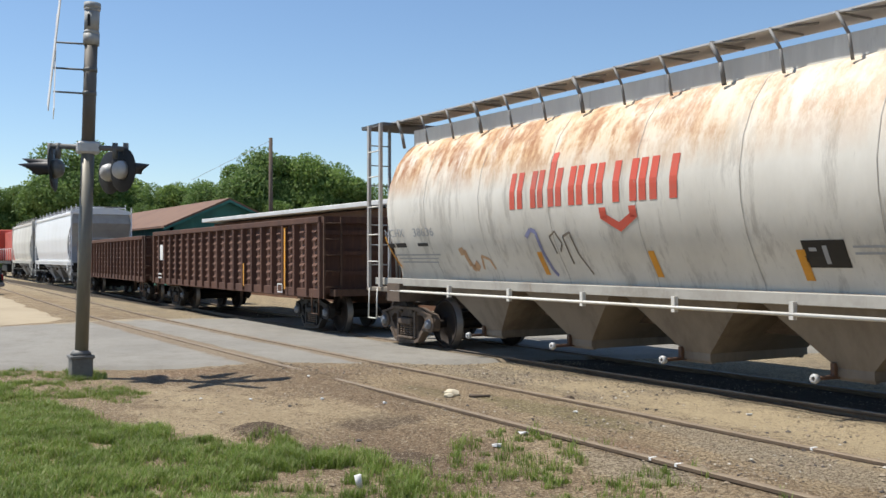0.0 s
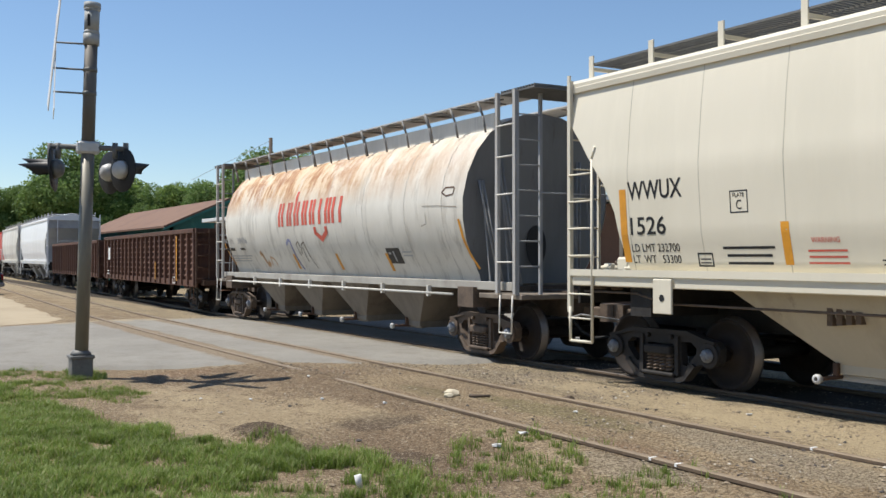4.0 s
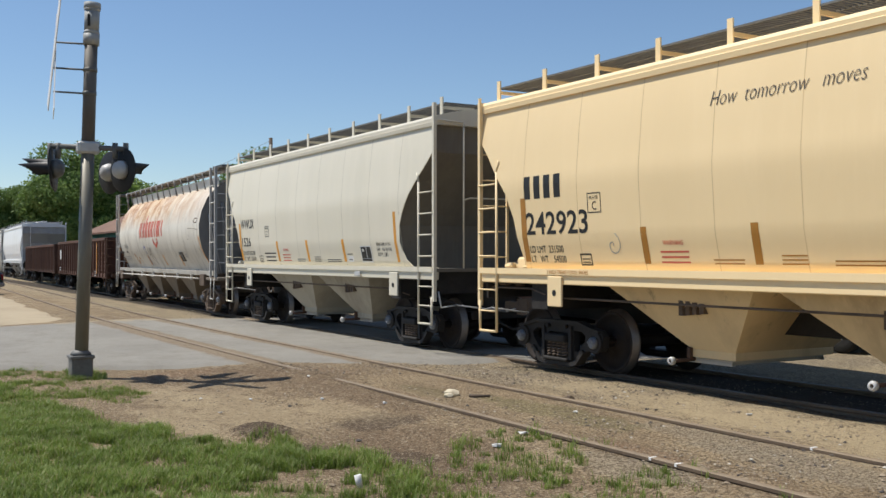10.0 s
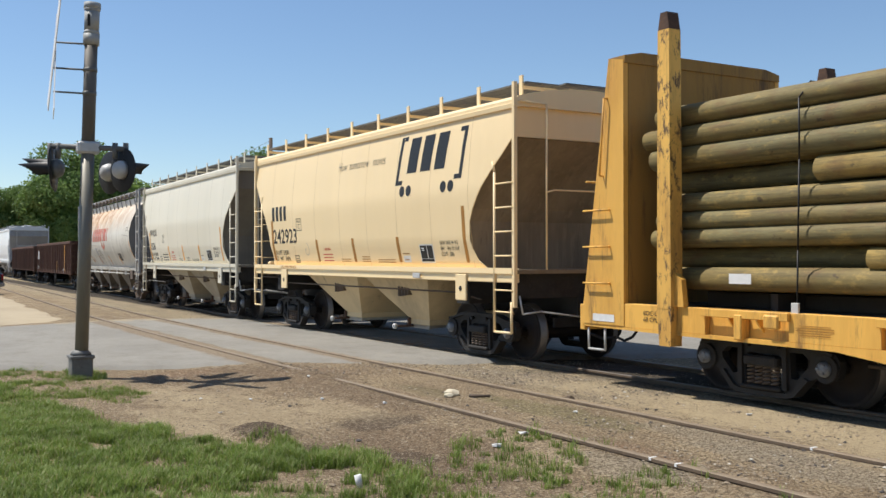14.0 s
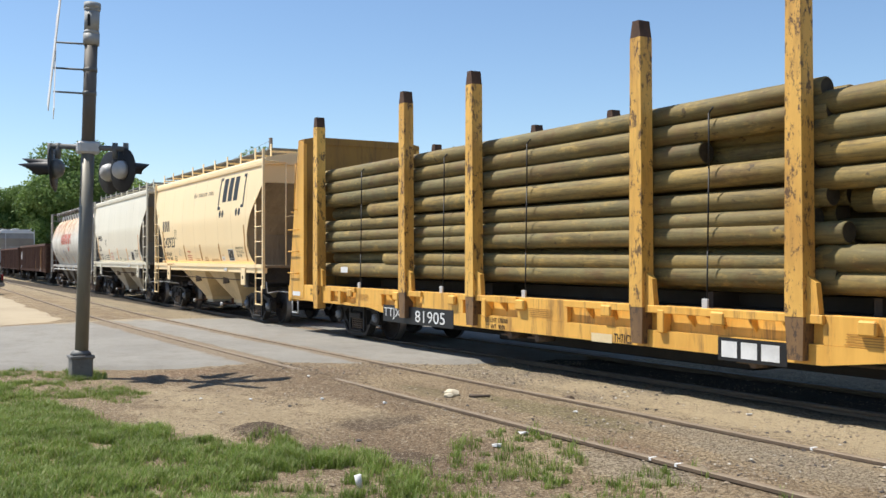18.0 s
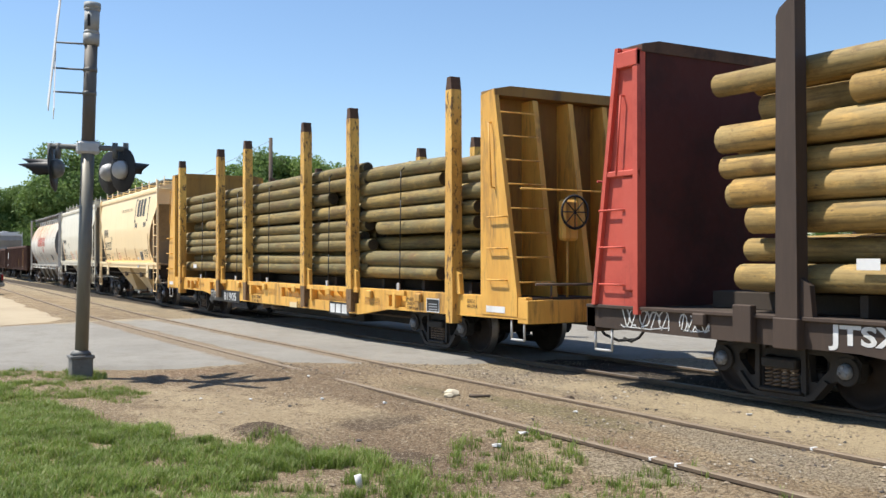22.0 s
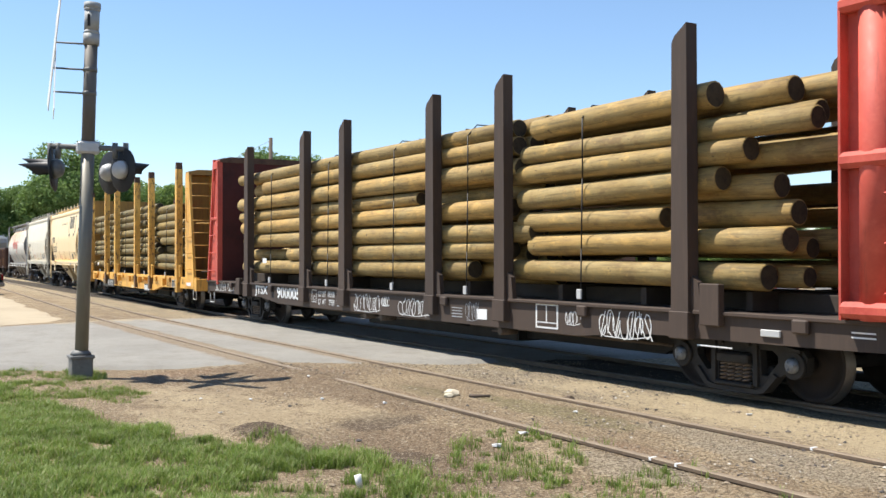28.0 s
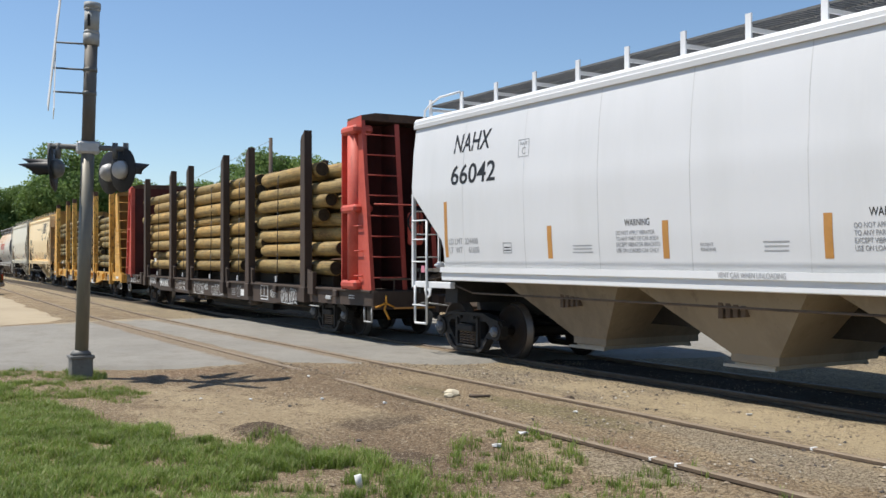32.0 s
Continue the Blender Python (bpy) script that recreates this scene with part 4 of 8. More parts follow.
    for x in (f + 0.2, r - 0.2):
        grate(bm, x - 0.3, x + 0.3, -0.62, 0.62, 4.46)
    part("running_board", bm, M["walkway_grey"], car, "galvanised roof walkway grating")
    n = 16 if nose else 9
    for i in range(n + 1):
        x = f + 0.15 + (r - f - 0.35) * i / n
        for s in (-1, 1):
            bm = bmesh.new()
            box(bm, x - 0.045, x + 0.045, s * 1.28 - 0.012, s * 1.28 + 0.012, top + 0.04, 4.57)
            box(bm, x - 0.02, x + 0.02, min(s * 0.6, s * 1.28), max(s * 0.6, s * 1.28), 4.36, 4.41)
            part("board_bracket", bm, P, car)
    # sills
    for s in (-1, 1):
        bm = bmesh.new()
        y = s * 1.56
        fs = f + (1.0 if nose else 0.05)
        box(bm, fs, r - 0.02, min(y, y - s * 0.12), max(y, y - s * 0.12), 1.30, 1.52, 0.012)
        box(bm, fs, r - 0.02, min(y, y + s * 0.03), max(y, y + s * 0.03), 1.44, 1.53)
        part("side_sill", bm, P, car)
        if nose:
            bm = bmesh.new()
            box(bm, f - 0.05, fs + 0.3, min(y, y - s * 0.1), max(y, y - s * 0.1), 1.16, 1.27, 0.01)
            part("platform_sill", bm, P, car)
            bm = bmesh.new()
            prism(bm, [(f + 0.42, 1.16), (f + 0.47, 1.02), (f + 0.55, 0.98), (f + 0.63, 1.02), (f + 0.68, 1.16)], 1, min(y, y + s * 0.02), max(y, y + s * 0.02))
            part("pull_bracket", bm, P, car)
            bm = bmesh.new()
            rod(bm, (f + 0.55, y + s * 0.021, 1.07), (f + 0.55, y + s * 0.026, 1.07), 0.04, 14)
            part("pad_hole", bm, M["black_paint"], car)
        for x in ((half + 0.15,) if nose else (-half + 0.55, half + 0.15)):
            bm = bmesh.new()
            box(bm, x - 0.17, x + 0.17, min(y + s * 0.035, y), max(y + s * 0.035, y), 0.98, 1.42, 0.01)
            part("jacking_pad", bm, P, car)
            bm = bmesh.new()
            rod(bm, (x, y + s * 0.034, 1.18), (x, y + s * 0.04, 1.18), 0.045, 14)
            part("pad_hole", bm, M["black_paint"], car)
    # bays
    span = 2 * half - 2.5
    w = span / bays
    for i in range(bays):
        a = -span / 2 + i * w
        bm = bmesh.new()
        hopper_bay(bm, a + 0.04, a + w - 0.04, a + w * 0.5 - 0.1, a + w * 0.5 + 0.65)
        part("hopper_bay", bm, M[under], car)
        outlet(car, a + w * 0.5 + 0.27, 0.5, M["sill_grey"], not nose)
        bm = bmesh.new()
        for k in range(4):
            x = a + w * 0.5 + 0.02 + k * 0.12
            box(bm, x, x + 0.07, -1.27, -1.19, 0.95 + 0.012 * k, 1.15 - 0.012 * k)
        part("vibrator_bracket", bm, M["truck_rust"], car)
    # centre sill, bolsters: dark iron tone stands in for the underside's shade
    bm = bmesh.new()
    box(bm, f + 0.1, r - 0.1, -0.25, 0.25, 0.72, 1.12)
    part("centre_sill", bm, M["truck_iron"], car, "dark centre sill, underside shade in its colour")
    for x in (-half, half):
        bm = bmesh.new()
        box(bm, x - 0.2, x + 0.2, -1.45, 1.45, 0.92, 1.32)
        part("bolster", bm, M["truck_iron"], car)
    for x in (f + 0.1, r - 0.16):
        bm = bmesh.new()
        box(bm, x, x + 0.06, -1.5, 1.5, 1.05, 1.5)
        part("end_sill", bm, M["truck_iron"], car)
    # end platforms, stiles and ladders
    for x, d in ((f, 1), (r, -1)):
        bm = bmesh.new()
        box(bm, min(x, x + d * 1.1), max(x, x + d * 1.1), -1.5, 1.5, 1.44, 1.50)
        part("end_platform", bm, M[end_tone], car)
        bm = bmesh.new()
        pipe(bm, [(x - d * 0.06, -1.5, 1.1), (x - d * 0.12, -1.48, 0.82), (x - d * 0.2, -1.2, 0.86), (x - d * 0.25, -0.2, 0.72), (x - d * 0.4, -0.1, 0.78)], 0.014, 6)
        part("uncoupling_lever", bm, M["galvanised"], car)
        for s in (-1, 1):
            bm = bmesh.new()
            y = s * 1.58
            box(bm, x - 0.032, x + 0.032, min(y, y - s * 0.06), max(y, y - s * 0.06), 1.16 if nose and d > 0 else 0.92, 4.42 if d < 0 else (2.85 if nose else 4.2))
            part("corner_stile", bm, P, car)
            bm = bmesh.new()
            xi = x + d * 0.52
            if nose and d > 0:
                pipe(bm, [(xi, y, 2.35), (xi, y, 0.52), (x + d * 0.1, y, 0.52), (x + d * 0.1, y, 1.2)], 0.022, 6)
            else:
                pipe(bm, [(xi + d * 0.06, y, 3.22), (xi, y, 3.05), (xi, y, 0.52), (x + d * 0.04, y, 0.52), (x + d * 0.04, y, 1.0)], 0.022, 6)
            for z in (0.84, 1.18, 1.72, 2.1, 2.48, 2.86) if not (nose and d > 0) else (0.84, 1.62, 2.02, 2.36):
                pipe(bm, [(xi, y, z), (x, y, z)], 0.014, 6)
            part("side_ladder", bm, P, car)
        bm = bmesh.new()
        xe = x - d * 0.06
        for y in (-1.52, -0.98):
            box(bm, xe - 0.02, xe + 0.02, y - 0.02, y + 0.02, 1.2, 2.85 if nose and d > 0 else 4.3)
        for k in range(3 if nose else 7):
            rod(bm, (xe, -1.52, 1.7 + 0.42 * k), (xe, -0.98, 1.7 + 0.42 * k), 0.012, 6)
        if d < 0:
            bm.free()
            bm = bmesh.new()
            pipe(bm, [(xe, -0.98, 1.5), (xe, -0.98, 4.1), (xe, -1.5, 4.12)], 0.016, 6)
        part("end_ladder" if d > 0 else "end_handrail", bm, P, car)
        bm = bmesh.new()
        pipe(bm, [(xe, -0.98, 2.72), (xe - d * 0.1, -0.9, 2.75), (xe - d * 0.1, 1.4, 2.75)], 0.014, 6)
        part("end_grab_rail", bm, P, car)
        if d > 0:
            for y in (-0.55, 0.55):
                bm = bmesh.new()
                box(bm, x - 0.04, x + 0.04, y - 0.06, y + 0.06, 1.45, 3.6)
                part("end_post", bm, M[end_tone], car)
        coupler(car, x, -d, M["truck_rust"])
    bm = bmesh.new()
    turned(bm, [(0.20, -0.012), (0.23, 0.0), (0.20, 0.012), (0.185, 0.0)], (f - 0.16, -0.25, 2.35), 0, 24, closed=True)
    for k in range(6):
        a = math.pi * k / 3
        rod(bm, (f - 0.16, -0.25, 2.35), (f - 0.16, -0.25 + 0.2 * math.cos(a), 2.35 + 0.2 * math.sin(a)), 0.01, 5)
    box(bm, f - 0.13, f - 0.04, -0.38, -0.12, 2.2, 2.6, 0.02)
    part("hand_brake", bm, M["galvanised"], car)
    if nose:
        bm = bmesh.new()
        tube(bm, [(f + 0.04, -1.36, top), (f + 0.04, -1.34, 4.38), (f + 0.16, -1.32, 4.46), (f + 0.5, -1.3, 4.57), (f + 1.2, -1.3, 4.57)], 0.02, 6)
        part("roof_rail", bm, P, car, "white bent rail at the roof's front corner")
    # brake valve and pipes on the front platform
    bm = bmesh.new()
    box(bm, f + 0.75, f + 1.0, -1.35, -1.1, 1.5, 1.7, 0.03)
    rod(bm, (f + 0.55, -1.2, 1.56), (f + 1.2, -1.2, 1.56), 0.05, 10)
    part("brake_valve", bm, P, car)
    bm = bmesh.new()
    for k in range(4):
        pipe(bm, [(f + 0.25, -1.4 + 0.08 * k, 1.30 + 0.04 * k), (f + 0.7, -1.42 + 0.07 * k, 1.34 + 0.05 * k), (f + 0.9, -1.3, 1.5)], 0.014, 6)
    part("brake_pipe", bm, M["truck_rust"], car)
    for k, (dx, y, z, w) in enumerate(((0.35, -1.30, 1.32, 0.10), (0.62, -1.36, 1.56, 0.08), (0.80, -1.18, 1.62, 0.12), (1.02, -1.30, 1.55, 0.07), (0.48, -1.10, 1.30, 0.09))):
        bm = bmesh.new()
        box(bm, f + dx - w, f + dx + w, y - w * 0.6, y + w * 0.6, z - w * 0.7, z + w * 0.7, 0.02)
        rod(bm, (f + dx - w * 1.3, y - w * 0.5, z), (f + dx + w * 1.3, y - w * 0.5, z), w * 0.32, 8)
        part("brake_fitting", bm, P if k % 2 else M["truck_rust"], car)
    bm = bmesh.new()
    pipe(bm, [(f + 0.2, -1.45, 1.22), (f + 1.3, -1.47, 1.22), (f + 1.8, -1.42, 1.10), (r - 1.9, -1.42, 1.10), (r - 1.2, -1.4, 1.0)], 0.016, 6)
    part("brake_pipe", bm, M["truck_rust"], car)
    for x, d in ((f, 1), (r, -1)):
        bm = bmesh.new()
        for y in (-0.45, 0.45):
            rod(bm, (x + d * 0.3, y, 0.66), (x + d * 2.4, y * 0.6, 0.60), 0.02, 6)
        box(bm, x + d * 0.28 - 0.03, x + d * 0.28 + 0.03, -0.6, 0.6, 0.56, 0.72, 0.01)
        part("brake_rigging", bm, M["truck_iron"], car)
    bm = bmesh.new()
    rod(bm, (f + 0.9, 0.45, 1.8), (f + 0.9, 1.2, 1.8), 0.22, 16)
    part("air_reservoir", bm, M[end_tone], car)
    truck(car, -half)
    truck(car, half)
    return car, y_of


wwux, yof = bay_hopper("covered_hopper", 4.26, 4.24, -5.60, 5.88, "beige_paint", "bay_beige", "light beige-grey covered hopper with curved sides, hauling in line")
csx, _ = bay_hopper("covered_hopper", 17.29, 4.20, -5.69, 5.88, "tan_paint", "bay_tan", "cream-tan covered hopper with black lettering in the train", "tan_shade_dirt")
nahx, white_y = bay_hopper("covered_hopper", 80.4, 7.55, -8.70, 8.8, "white_paint", "bay_dusty", "bright white long covered hopper in the train", bays=4, seams=9, nose=([1.52, 1.9, 2.0, 2.85, 2.95], [1.08, 1.08, 1.02, 0.02, 0.0]))
hb, _ = bay_hopper("covered_hopper", -63.9, 6.9, -8.3, 8.3, "white_paint", "grey_paint", "white covered hopper near the head of the train", "grey_paint", bays=3)
ha, _ = bay_hopper("covered_hopper", -81.4, 6.0, -7.2, 7.2, "hopper_white", "grey_paint", "pale grey covered hopper behind the locomotive", "grey_paint", bays=3)
BARREL = [(0.0, 4.2), (0.42, 4.15), (0.8, 4.0), (1.08, 3.8), (1.31, 3.5), (1.47, 3.12), (1.545, 2.7), (1.52, 2.35), (1.43, 2.0), (1.30, 1.72), (1.12, 1.40), (1.09, 1.30), (1.08, 1.24)]


def barrel_y(z):
    return float(np.interp(z, [q[1] for q in BARREL[::-1]], [q[0] for q in BARREL[::-1]]))


def round_hopper():
    """An older hopper with a barrel body, flat dished ends and four bays."""
    mid, half = -10.67, 6.30
    f, r = -7.33, 6.45
    car = new_car("barrel_hopper", mid, half, "white barrel-sided covered hopper streaked with rust, in the train")
    P = M["hopper_rusty"]
    sec = BARREL
    ring = [(y, z) for y, z in sec] + [(-y, z) for y, z in sec[:0:-1]]
    bm = bmesh.new()
    n = len(ring)
    rings = []
    for x, k, lift in ((-6.72, 0.80, 0.30), (-6.62, 0.90, 0.18), (-6.40, 0.965, 0.08), (-6.0, 1, 0), (-4.2, 1, 0), (-2.3, 1, 0), (-0.4, 1, 0), (1.6, 1, 0), (3.6, 1, 0), (5.2, 1, 0), (6.42, 1, 0)):
        rings.append([(x + (0.16 * (z - 2.7) / 1.5 if x > 6 else (-0.22 * (1.9 - z) if x < -6.3 and z < 1.9 else 0)), y * k, 2.7 + (z - 2.7) * (0.5 + 0.5 * k)) for y, z in ring])
    loft(bm, rings, True, True, False)
    part("barrel", bm, P, car)
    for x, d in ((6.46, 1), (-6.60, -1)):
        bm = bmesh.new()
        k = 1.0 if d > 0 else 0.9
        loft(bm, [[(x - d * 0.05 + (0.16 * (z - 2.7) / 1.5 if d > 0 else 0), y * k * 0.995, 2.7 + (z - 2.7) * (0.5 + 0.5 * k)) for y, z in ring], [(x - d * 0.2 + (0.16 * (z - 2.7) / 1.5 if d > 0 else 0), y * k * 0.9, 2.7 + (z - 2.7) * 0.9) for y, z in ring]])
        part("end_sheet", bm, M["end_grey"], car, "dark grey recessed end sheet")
        bm = bmesh.new()
        xm = x - d * 0.045 + (-0.05 if d > 0 else 0)
        prism(bm, [(0.21 * math.cos(k * math.pi / 12), 1.92 + (0.40 if k % 24 > 12 else 0.34) * math.sin(k * math.pi / 12)) for k in range(24)], 0, min(xm, xm + d * 0.012), max(xm, xm + d * 0.012))
        part("end_manhole", bm, M["black_paint"], car)
        for y0, y1, zt in ((-0.85, -0.62, 3.4), (0.85, 0.62, 3.4), (-1.22, -0.98, 3.0), (1.22, 0.98, 3.0)):
            bm = bmesh.new()
            for v in (-0.035, 0.035):
                rod(bm, (x + d * 0.02, y0 + v, zt), (x + d * 0.30, y1 + v, 1.22), 0.022, 6)
            prism(bm, [(x + d * 0.02, zt), (x + d * 0.045, zt), (x + d * 0.325, 1.22), (x + d * 0.30, 1.22)], 1, min(y0, y1) + 0.0, min(y0, y1) + 0.02)
            part("end_brace", bm, M["end_brace_grey"], car)
    # weld seams
    for x in (-4.9, -3.1, -1.2, 0.7, 2.5, 4.3, 5.7):
        bm = bmesh.new()
        rows = [[(x + dx, y * 1.003, 2.7 + (z - 2.7) * 1.003) for y, z in ring] for dx in (-0.005, 0.005)]
        loft(bm, rows, True, False, False)
        part("seam", bm, M["seam_grey"], car)
    for s in (-1, 1):
        bm = bmesh.new()
        box(bm, f + 0.1, 7.6, min(s * 1.30, s * 1.34), max(s * 1.30, s * 1.34), 1.16, 1.30, 0.008)
        part("side_sill", bm, M["sill_grey"], car)
        bm = bmesh.new()
        rod(bm, (f + 0.9, s * 1.40, 1.06), (r - 0.6, s * 1.40, 1.06), 0.022, 8)
        for k in range(7):
            x = f + 1.2 + k * 1.85
            box(bm, x - 0.03, x + 0.03, s * 1.38 - 0.035, s * 1.38 + 0.03, 1.0, 1.2)
        part("pipe_rail", bm, M["hopper_white"], car)
    # bays
    for i in range(4):
        a = -4.75 + i * 2.38
        bm = bmesh.new()
        hopper_bay(bm, a, a + 2.36, a + 0.95, a + 1.42, 1.3, 0.36, 1.30, 0.92)
        part("hopper_bay", bm, M["grey_warm"], car)
        outlet(car, a + 1.2, 0.36, M["grey_warm"])
    bm = bmesh.new()
    box(bm, f, 7.7, -0.25, 0.25, 0.72, 1.14)
    for x in (-half, half):
        box(bm, x - 0.25, x + 0.25, -1.42, 1.42, 0.86, 1.2)
    part("underframe", bm, M["truck_rust"], car)
    # roof walk with bent stanchions
    bm = bmesh.new()
    for s in (-1, 1):
        y0, y1 = sorted((s * 0.50, s * 1.14))
        box(bm, f + 0.2, 7.9, y0, y1, 4.362, 4.385)
    part("running_board", bm, M["galvanised"], car, "pale roof walkway")
    for s in (-1, 1):
        bm = bmesh.new()
        box(bm, -6.3, 6.5, min(s * 0.93, s * 0.96), max(s * 0.93, s * 0.96), 3.84, 4.16, 0.006)
        part("hatch_coaming", bm, M["hopper_white"], car)
    for i in range(15):
        x = f + 0.9 + i * 0.92
        for s in (-1, 1):
            bm = bmesh.new()
            w = 0.035 if i % 3 else 0.055
            pipe(bm, [(x, s * 1.10, 3.82), (x, s * 1.16, 4.10), (x - 0.14, s * 1.18, 4.36), (x - 0.14, s * 0.6, 4.36)], w * 0.6, 5)
            pipe(bm, [(x - 0.14, s * 1.17, 4.355), (x + 0.42, s * 1.02, 4.33)], 0.014, 5)
            part("stanchion", bm, M["stanchion_grey"], car)
    # end cages
    for x, d in ((f, -1), (7.80, 1)):
        # platform in dark walkway grey, its underside's shade put into the colour
        bm = bmesh.new()
        xi = x - d * 0.5
        box(bm, min(xi, x + d * 0.45), max(xi, x + d * 0.45), -1.37, 1.37, 4.30, 4.335, 0.006)
        part("end_walkway", bm, M["walkway_grey"], car)
        for k in range(13):
            bm = bmesh.new()
            xk = xi + d * (0.03 + 0.076 * k)
            box(bm, xk - 0.016, xk + 0.016, -1.37, 1.37, 4.337, 4.37)
            part("walkway_slat", bm, M["walkway_grey"], car)
        for s in (-1, 1):
            for px in (xi, x):
                bm = bmesh.new()
                box(bm, px - 0.035, px + 0.035, s * 1.42 - 0.03, s * 1.42 + 0.03, 1.12, 4.34)
                part("corner_post", bm, M["cage_grey"], car)
            bm = bmesh.new()
            for z in (1.62, 2.15, 2.7, 3.3, 3.8):
                rb = bmesh.new()
                rod(rb, (xi, s * 1.44, z), (x, s * 1.44, z), 0.014, 6)
                part("rung", rb, M["hopper_white"], car)
            pipe(bm, [(xi + d * 0.1, s * 1.44, 1.1), (xi + d * 0.1, s * 1.46, 0.5), (x - d * 0.05, s * 1.46, 0.5), (x - d * 0.05, s * 1.44, 1.1)], 0.014, 6)
            part("step", bm, M["hopper_white"], car)
        bm = bmesh.new()
        for y in (-1.4, -0.95):
            box(bm, x + d * 0.02 - 0.025, x + d * 0.02 + 0.025, y - 0.025, y + 0.025, 1.1, 4.3)
        for k in range(7):
            rod(bm, (x + d * 0.02, -1.4, 1.55 + 0.4 * k), (x + d * 0.02, -0.95, 1.55 + 0.4 * k), 0.013, 6)
        rod(bm, (x + d * 0.05, -0.95, 2.72), (x + d * 0.05, 1.4, 2.72), 0.014, 6)
        part("end_ladder", bm, M["grey_paint"], car)
        bm = bmesh.new()
        box(bm, min(xi - d * 0.6, x + d * 0.15), max(xi - d * 0.6, x + d * 0.15), -1.40, 1.40, 1.03, 1.11, 0.01)
        part("end_platform", bm, M["grey_warm"], car)
        coupler(car, x, d, M["truck_rust"])
    truck(car, -half, "truck_rust")
    truck(car, half, "truck_rust")
    return car


def rusty_barrel():
    """White paint chalked and bleeding rust from the roof seams."""
    m, nt, b = tree_of("rust_bled_white")
    co = nt.nodes.new("ShaderNodeTexCoord").outputs["Object"]
    sep = nt.nodes.new("ShaderNodeSeparateXYZ")
    nt.links.new(co, sep.inputs[0])
    n1 = noise_node(nt, 0.9, 6, 0.65, (1, 1, 0.5))
    n2 = noise_node(nt, 1.5, 8, 0.75, (1.5, 1, 0.5))
    n3 = noise_node(nt, 9, 5, 0.7, (1, 1, 0.15))
    c = mix_rgb(nt, ramp(nt, n1, 0.4, 0.7), (0.68, 0.65, 0.575), (0.56, 0.53, 0.46))
    c = mix_rgb(nt, ramp(nt, n3, 0.5, 0.8, 0, 0.5), c, (0.63, 0.59, 0.51))
    soot = noise_node(nt, 2.5, 7, 0.75, (1.6, 1, 0.22))
    c = mix_rgb(nt, ramp(nt, soot, 0.52, 0.64, 0, 0.65), c, (0.36, 0.33, 0.28))
    up = ramp(nt, sep.outputs[2], 2.75, 3.3)
    low = ramp(nt, sep.outputs[0], 6.0, -1.0, 0.25, 1)
    def times(a, b_):
        k = nt.nodes.new("ShaderNodeMath")
        k.operation = "MULTIPLY"
        nt.links.new(a, k.inputs[0])
        nt.links.new(b_, k.inputs[1])
        return k.outputs[0]
    wash = times(times(up, low), ramp(nt, n1, 0.3, 0.5))
    c = mix_rgb(nt, times(wash, ramp(nt, n2, 0.3, 0.55, 0.3, 1.0)), c, (0.68, 0.47, 0.25))
    n5 = noise_node(nt, 6, 7, 0.8, (1.6, 1, 0.5))
    c = mix_rgb(nt, times(times(up, low), times(ramp(nt, n2, 0.43, 0.54), ramp(nt, n5, 0.34, 0.56, 0.15, 1.0))), c, (0.33, 0.145, 0.055))
    nt.links.new(c, b.inputs["Base Color"])
    b.inputs["Roughness"].default_value = 0.55
    bump(nt, b, n3, 0.08, 0.004)
    return m


# end sheets' grey set darker, their shade put into the colour
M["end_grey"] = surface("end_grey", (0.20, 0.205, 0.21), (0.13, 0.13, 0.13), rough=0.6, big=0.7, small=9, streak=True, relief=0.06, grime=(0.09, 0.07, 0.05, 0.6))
M["stanchion_grey"] = surface("stanchion_grey", (0.22, 0.215, 0.205), (0.14, 0.13, 0.12), rough=0.6, big=3, small=20, relief=0.1)
M["end_brace_grey"] = surface("end_brace_grey", (0.30, 0.30, 0.30), (0.22, 0.22, 0.22), rough=0.6, big=1, small=9, relief=0.06)
M["cage_grey"] = surface("cage_grey", (0.44, 0.43, 0.41), (0.33, 0.30, 0.27), rough=0.55, big=0.8, small=9, streak=True, relief=0.06, grime=(0.24, 0.13, 0.06, 0.6))
M["seam_grey"] = surface("seam_grey", (0.42, 0.39, 0.34), rough=0.7, relief=0.02)
M["hopper_rusty"] = rusty_barrel()
M["grey_warm"] = surface("grey_warm", (0.22, 0.185, 0.145), (0.12, 0.095, 0.072), rough=0.7, big=1.5, small=10, streak=True, relief=0.1)
nchx = round_hopper()


bm = bmesh.new()
prism(bm, [(-1.43, 0), (-1.43, 0.11), (-1.505, 0.02), (-1.505, 0.0)], 0, -0.12, 0.14)
LOUVRE = mesh_of("louvre", bm, M["rust_side"])


